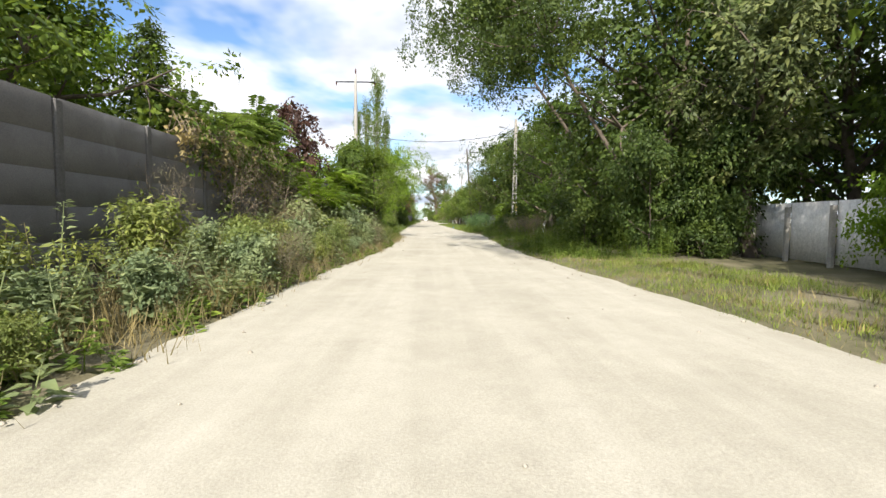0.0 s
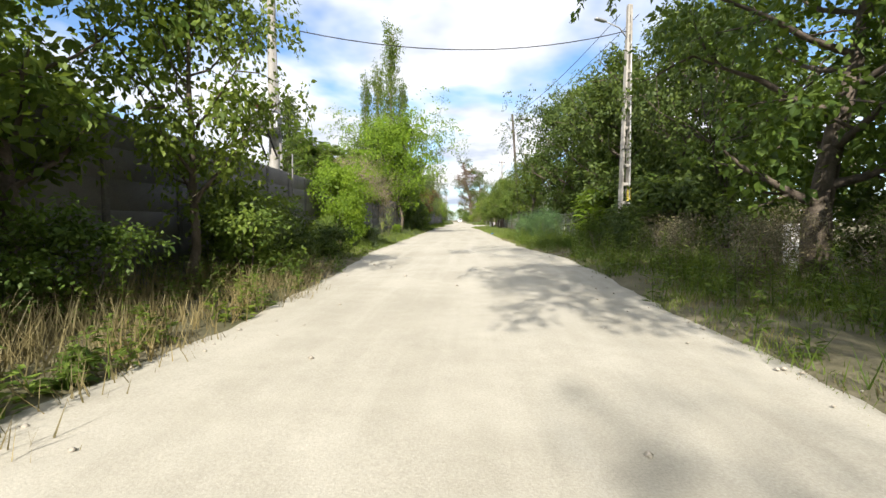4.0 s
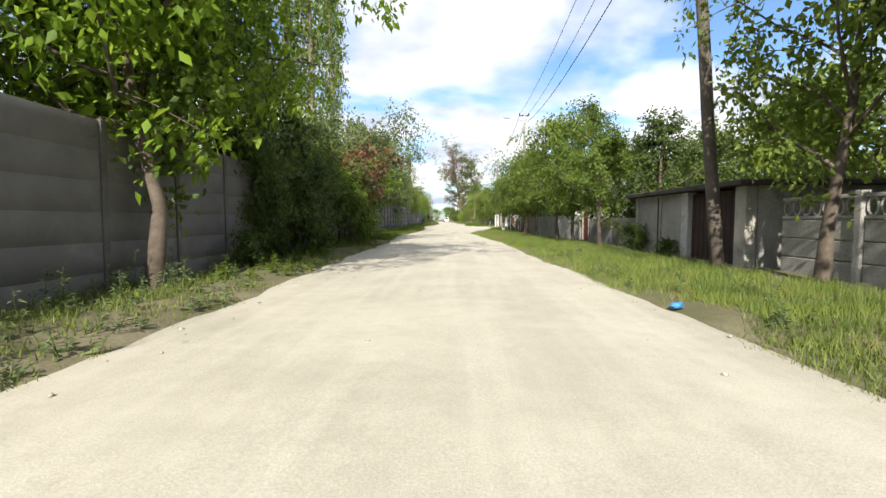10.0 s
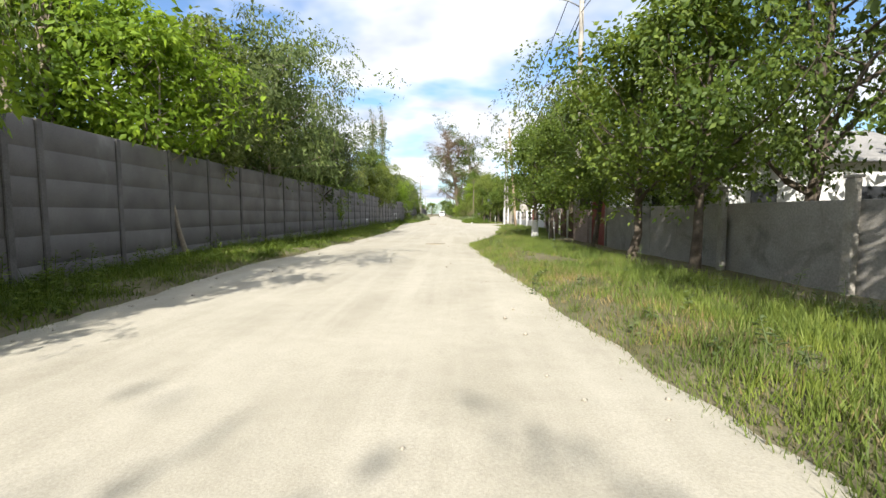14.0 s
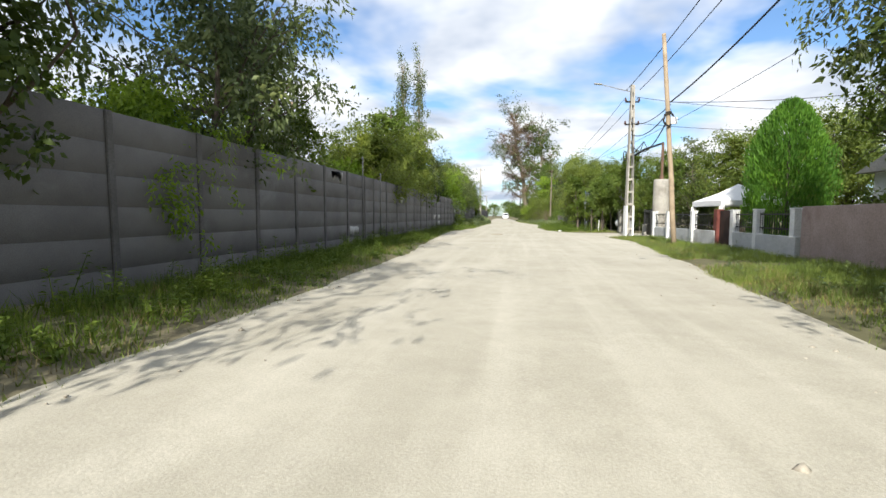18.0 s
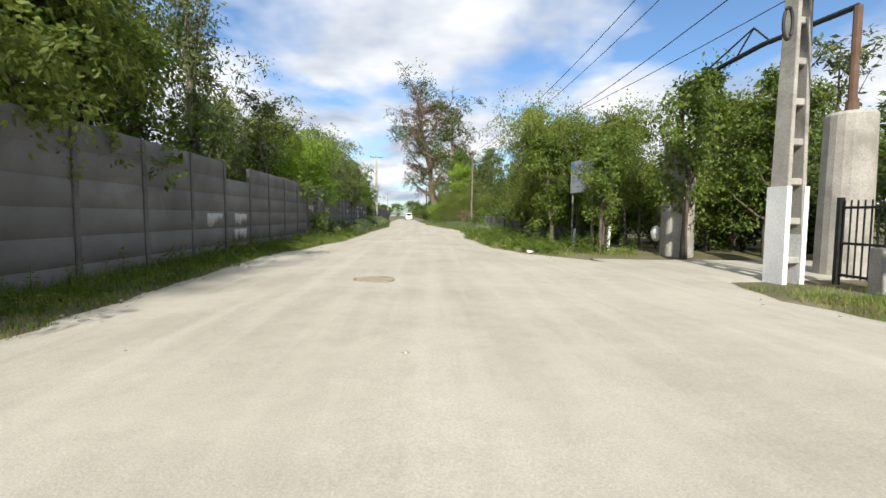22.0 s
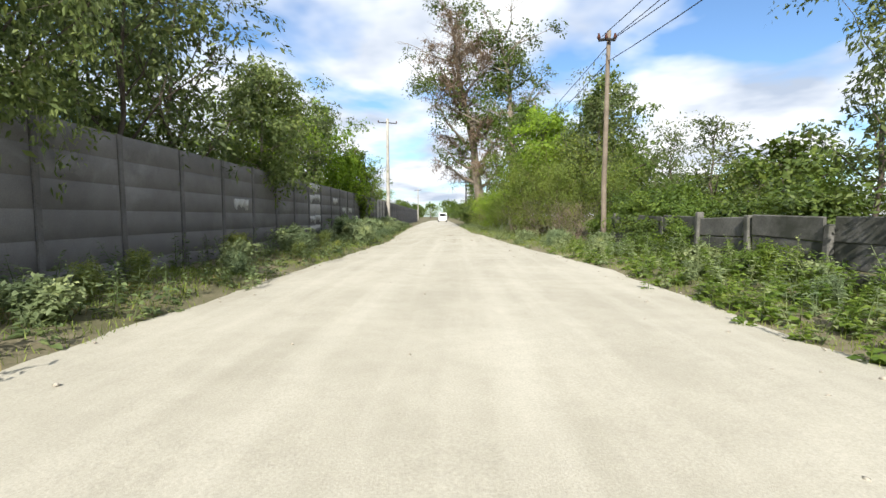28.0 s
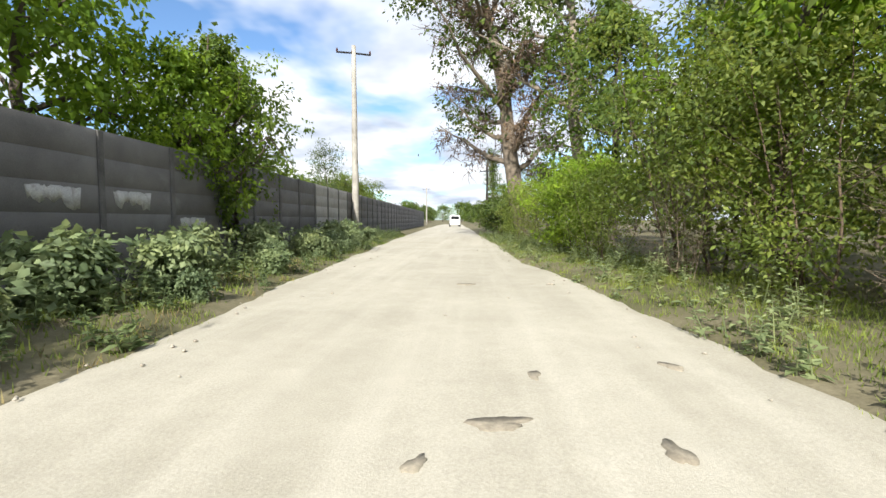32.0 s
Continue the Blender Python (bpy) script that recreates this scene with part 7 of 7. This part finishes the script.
# ---- verges: grass, weeds, dry straw ----
def blades(name, label, count, seed, where, tall, material, wide=0.014):
    rng = np.random.default_rng(seed)
    ps = []
    for i in range(count // 26):
        x, y, h = where(rng)
        q = rng.normal(0, 0.16, (26, 2))
        ps.append(np.concatenate([q + (x, y), np.full((26, 1), h)], 1))
    ps = np.concatenate(ps)
    n = len(ps)
    z = np.array([ground_z(a, b) for a, b in ps[:, :2]]) - 0.02
    base = np.concatenate([ps[:, :2], z[:, None]], 1)
    h = tall * ps[:, 2] * rng.uniform(0.5, 1.25, n)
    a = rng.uniform(0, 2 * np.pi, n)
    s = np.stack([np.cos(a), np.sin(a), np.zeros(n)], 1) * (wide * rng.uniform(0.7, 1.4, n))[:, None]
    lean = np.concatenate([rng.normal(0, 0.32, (n, 2)), np.zeros((n, 1))], 1) * h[:, None]
    tip = base + lean + np.array([0, 0, 1]) * h[:, None]
    v = np.stack([base - s, base + s, tip], 1).reshape(-1, 3)
    f = np.arange(n * 3).reshape(-1, 3)
    return tagged(new(name, mesh_of(name, v, f, material)), label, "grass", kind="stuff")


def bare(x, y):
    """How bare the verge lies there: worn, dusty patches between the grass."""
    if y < 64 and x < 0:
        return 0.0
    return (0.45 if y > 139 or (x < 0 and y > 84) else 1.0) * min(0.97, max(0.0, 0.2 + 1.7 * noise.noise((x * 0.55, y * 0.3, 11.0)) + 0.5 * noise.noise((x * 1.7, y * 1.3, 5.0))))


def in_left(lo, hi, depth=2.2, tight=1.0):
    def pick(rng):
        y = rng.uniform(lo, hi)
        e = profile(LEFT_EDGE, y)
        w = min(depth, e - profile(WALL_LINE, y) - 0.1)
        k = rng.random() ** tight
        x = e - w * k + rng.normal(0, 0.12)
        if bare(x, y) > rng.random():
            return pick(rng)
        return x, y, 0.55 + 0.6 * k
    return pick


def in_right(lo, hi, depth=2.5, tight=1.0):
    def pick(rng):
        while True:
            y = rng.uniform(lo, hi)
            if not 132.4 < y < 138.6:
                break
        k = rng.random() ** tight
        x = profile(RIGHT_EDGE, y) + depth * k + rng.normal(0, 0.12)
        if bare(x, y) > rng.random():
            return pick(rng)
        return x, y, 0.6 + 0.6 * k
    return pick


blades("verge_grass", "short green grass along the foot of the wall", 80000, 1, in_left(36, 215, 2.4), 0.17, L_GRASS, 0.009)
blades("verge_grass", "short green grass between the lane and the fences", 210000, 2, in_right(0, 215, 3.6), 0.15, L_GRASS, 0.007)
# shade at the wall's foot put into the colour: L_MID instead of L_GRASS
blades("verge_grass", "grass below the wall, coloured darker for the shade there", 50000, 9, in_left(84, 157, 2.4, 0.6), 0.24, L_MID, 0.009)
blades("verge_grass", "lush green grass in front of the dark wall", 34000, 10, in_left(43, 58, 1.9, 1.2), 0.26, L_GRASS, 0.008)
blades("tall_grass", "tall unmown grass below the trees", 16000, 3, in_right(14, 50, 3.6, 0.7), 0.42, L_MID, 0.008)
blades("dry_grass", "dry straw-coloured grass mixed into the verge", 26000, 4, in_right(0, 110, 3.0), 0.15, L_DRY, 0.008)
blades("dry_grass", "dry straw-coloured grass by the wall", 14000, 5, in_left(0, 34, 2.2), 0.55, L_DRY, 0.007)
blades("dry_grass", "straw-coloured grass at the lane's edge", 26000, 8, in_right(84, 131, 1.3), 0.12, L_DRY, 0.007)
blades("dry_grass", "thin dry grass by the wall", 7000, 6, in_left(88, 215, 1.8), 0.2, L_DRY, 0.008)
blades("verge_grass", "lush bright grass under the fruit trees", 150000, 7, in_right(54, 131, 3.2), 0.2, L_GRASS, 0.007)


def weeds(name, label, count, seed, where, tall, material, leaf=0.1, slim=0.42, sway=0.14):
    """Upright leafy weeds: thin stems with leaves all the way up."""
    rng = np.random.default_rng(seed)
    ps, ws, ss, ls, st = [], [], [], [], []
    for i in range(count):
        x, y, k = where(rng)
        h = tall * k * rng.uniform(0.5, 1.2)
        z0 = ground_z(x, y) - 0.03
        lean = rng.normal(0, sway, 2) * h
        n = int(16 + h * 34)
        t = np.sort(rng.uniform(0.06, 1, n))
        a = rng.uniform(0, 2 * np.pi, n)
        stem = np.stack([x + lean[0] * t, y + lean[1] * t, z0 + h * t], 1)
        br = (0.16 * h * (1.1 - t) * rng.uniform(0.2, 1.0, n))[:, None]
        w = unit(np.stack([np.cos(a), np.sin(a), rng.uniform(-0.25, 0.6, n)], 1))
        ps.append(stem + w * br)
        ws.append(w)
        ss.append(np.stack([-np.sin(a), np.cos(a), rng.normal(0, 0.3, n)], 1))
        ls.append(leaf * (1.25 - 0.75 * t) * rng.uniform(0.6, 1.3, n))
        st.append((np.array([(x, y, z0), (x + lean[0] * 0.5, y + lean[1] * 0.5, z0 + h * 0.5), (x + lean[0], y + lean[1], z0 + h)]), np.array([0.009, 0.006, 0.002]) * (0.6 + h)))
    pos, way, side, ln = np.concatenate(ps), np.concatenate(ws), unit(np.concatenate(ss)), np.concatenate(ls)
    v, f = leaf_arrays(pos, way, side, ln, ln * slim)
    sv_, sf_, nn = [], [], len(v)
    for path, rad in st:
        a_, q_ = tube_arrays(path, rad, 3)
        sv_.append(a_)
        sf_.append(np.concatenate([q_[:, [0, 1, 2]], q_[:, [0, 2, 3]]]) + nn)
        nn += len(a_)
    me = mesh_of(name, np.concatenate([v] + sv_), np.concatenate([f] + sf_), material)
    return tagged(new(name, me), label, "weeds", kind="stuff")


weeds("roadside_weeds", "dusty chest-high weeds in front of the dark wall", 240, 11, in_left(0, 24, 2.7, 0.75), 1.15, L_DUSTWEED, 0.17, 0.5, 0.34)
weeds("roadside_weeds", "low green weeds at the lane's edge", 260, 22, in_left(0, 26, 2.4, 1.6), 0.5, L_FROND, 0.13, 0.5, 0.25)
weeds("dry_weeds", "dry brown weed stalks among the green ones", 110, 21, in_left(3, 24, 2.7), 1.2, L_DRY, 0.08, 0.25, 0.3)
weeds("roadside_weeds", "shaded low weeds along the wall", 260, 12, in_left(24, 42, 3.0), 0.8, L_MID, 0.12)
weeds("roadside_weeds", "knee-high green weeds by the wall", 260, 13, in_left(42, 66, 2.4), 0.55, L_WEED, 0.11)
weeds("roadside_weeds", "dark low weeds along the shaded wall", 820, 14, in_left(66, 156, 2.2, 0.7), 0.55, L_MID, 0.12)
weeds("roadside_weeds", "bushy green weeds along the wall", 520, 15, in_left(153, 215, 3.0), 0.75, L_WEED, 0.13, 0.5, 0.24)
weeds("roadside_weeds", "tall shaded weeds below the big trees", 460, 16, in_right(14, 56, 4.6), 1.15, L_MID, 0.13)
weeds("roadside_weeds", "low green weeds by the fences", 260, 17, in_right(56, 131, 3.4), 0.4, L_WEED, 0.1)
weeds("roadside_weeds", "leafy green weeds under the hedge trees", 560, 18, in_right(139, 170, 3.0), 0.6, L_FROND, 0.14, 0.6)
weeds("roadside_weeds", "grey-green weeds beside the bushes", 420, 19, in_right(154, 215, 2.2), 0.7, L_DUSTWEED, 0.12, 0.45, 0.24)


def scrub_patch(rng):
    return 5.6 + rng.uniform(-0.6, 3.2), rng.uniform(24, 42), rng.uniform(0.6, 1.1)


weeds("dry_weeds", "grey-brown dry stalks among the tall weeds", 220, 23, scrub_patch, 0.8, L_DRYSHRUB, 0.07, 0.35, 0.3)
box_stub = thing("concrete_stub", 7.9, 33.0, 0, 10, "short white-washed concrete marker among dry weeds", "post")
part("shaft", boxed(-0.13, 0.13, -0.11, 0.11, -0.2, 1.2, 0.02), M_WHITE, box_stub)


def wall_vine(ya, yb, seed, drop, label, alive=0.55, rich=1.0):
    """Creepers that lie over the wall's top and hang down its face: thin stems, green leaves and dry ones."""
    rng = np.random.default_rng(seed)
    ob = thing("wall_creeper", profile(WALL_LINE, ya), ya, 0, 0, label, "creeper", "creepers on the wall")
    x0 = profile(WALL_LINE, ya)
    stems, green, dry = [], [], []
    for i in range(int((yb - ya) * 16)):
        y = rng.uniform(0, yb - ya)
        x = profile(WALL_LINE, ya + y) - x0
        d = drop * rng.uniform(0.15, 1.0) ** 1.5
        k = np.linspace(0, 1, 6)
        p = np.stack([x - 0.25 + 0.42 * np.minimum(1, k * 3) + rng.normal(0, 0.03, 6), y + np.cumsum(rng.normal(0, 0.09, 6)), 3.0 + 0.32 * np.sin(np.minimum(1, k * 3) * np.pi) * rng.uniform(0.3, 1.6) - d * np.maximum(0, k - 0.33) / 0.67], 1)
        stems.append((p, np.array([0.011, 0.011, 0.01, 0.009, 0.007, 0.004])))
        (green if rng.random() < alive else dry).extend(p)
    piece("stem", tubes_mesh("stem", stems, M_TWIG, 3), ob)
    for name, pts, mat, n in (("leaves", green, L_MID, 90), ("dry_leaves", dry, L_DRY, 60)):
        pts = np.array(pts)
        pos = pts[rng.integers(0, len(pts), int((yb - ya) * n * 5 * rich))]
        pos = pos + rng.normal(0, 0.1, pos.shape) * np.array([0.7, 1, 1])
        pos[:, 0] = np.where(pos[:, 2] < 2.9, np.maximum(pos[:, 0], x0 - x0 + 0.05), pos[:, 0])
        v, f = random_leaves(rng, pos, 0.1, 0.6, 0.6)
        piece(name, mesh_of(name, v, f, mat), ob, None, "dry tan leaves" if name == "dry_leaves" else "")
    return ob


wall_vine(9.6, 13.0, 81, 1.5, "tangled half-dry creeper hanging over the dark wall")
wall_vine(13.0, 20.0, 82, 1.9, "tangled half-dry creeper hanging over the dark wall")
wall_vine(46.0, 60.0, 83, 0.6, "dry brushwood creeper trailing over the wall's top", 0.12, 0.5)
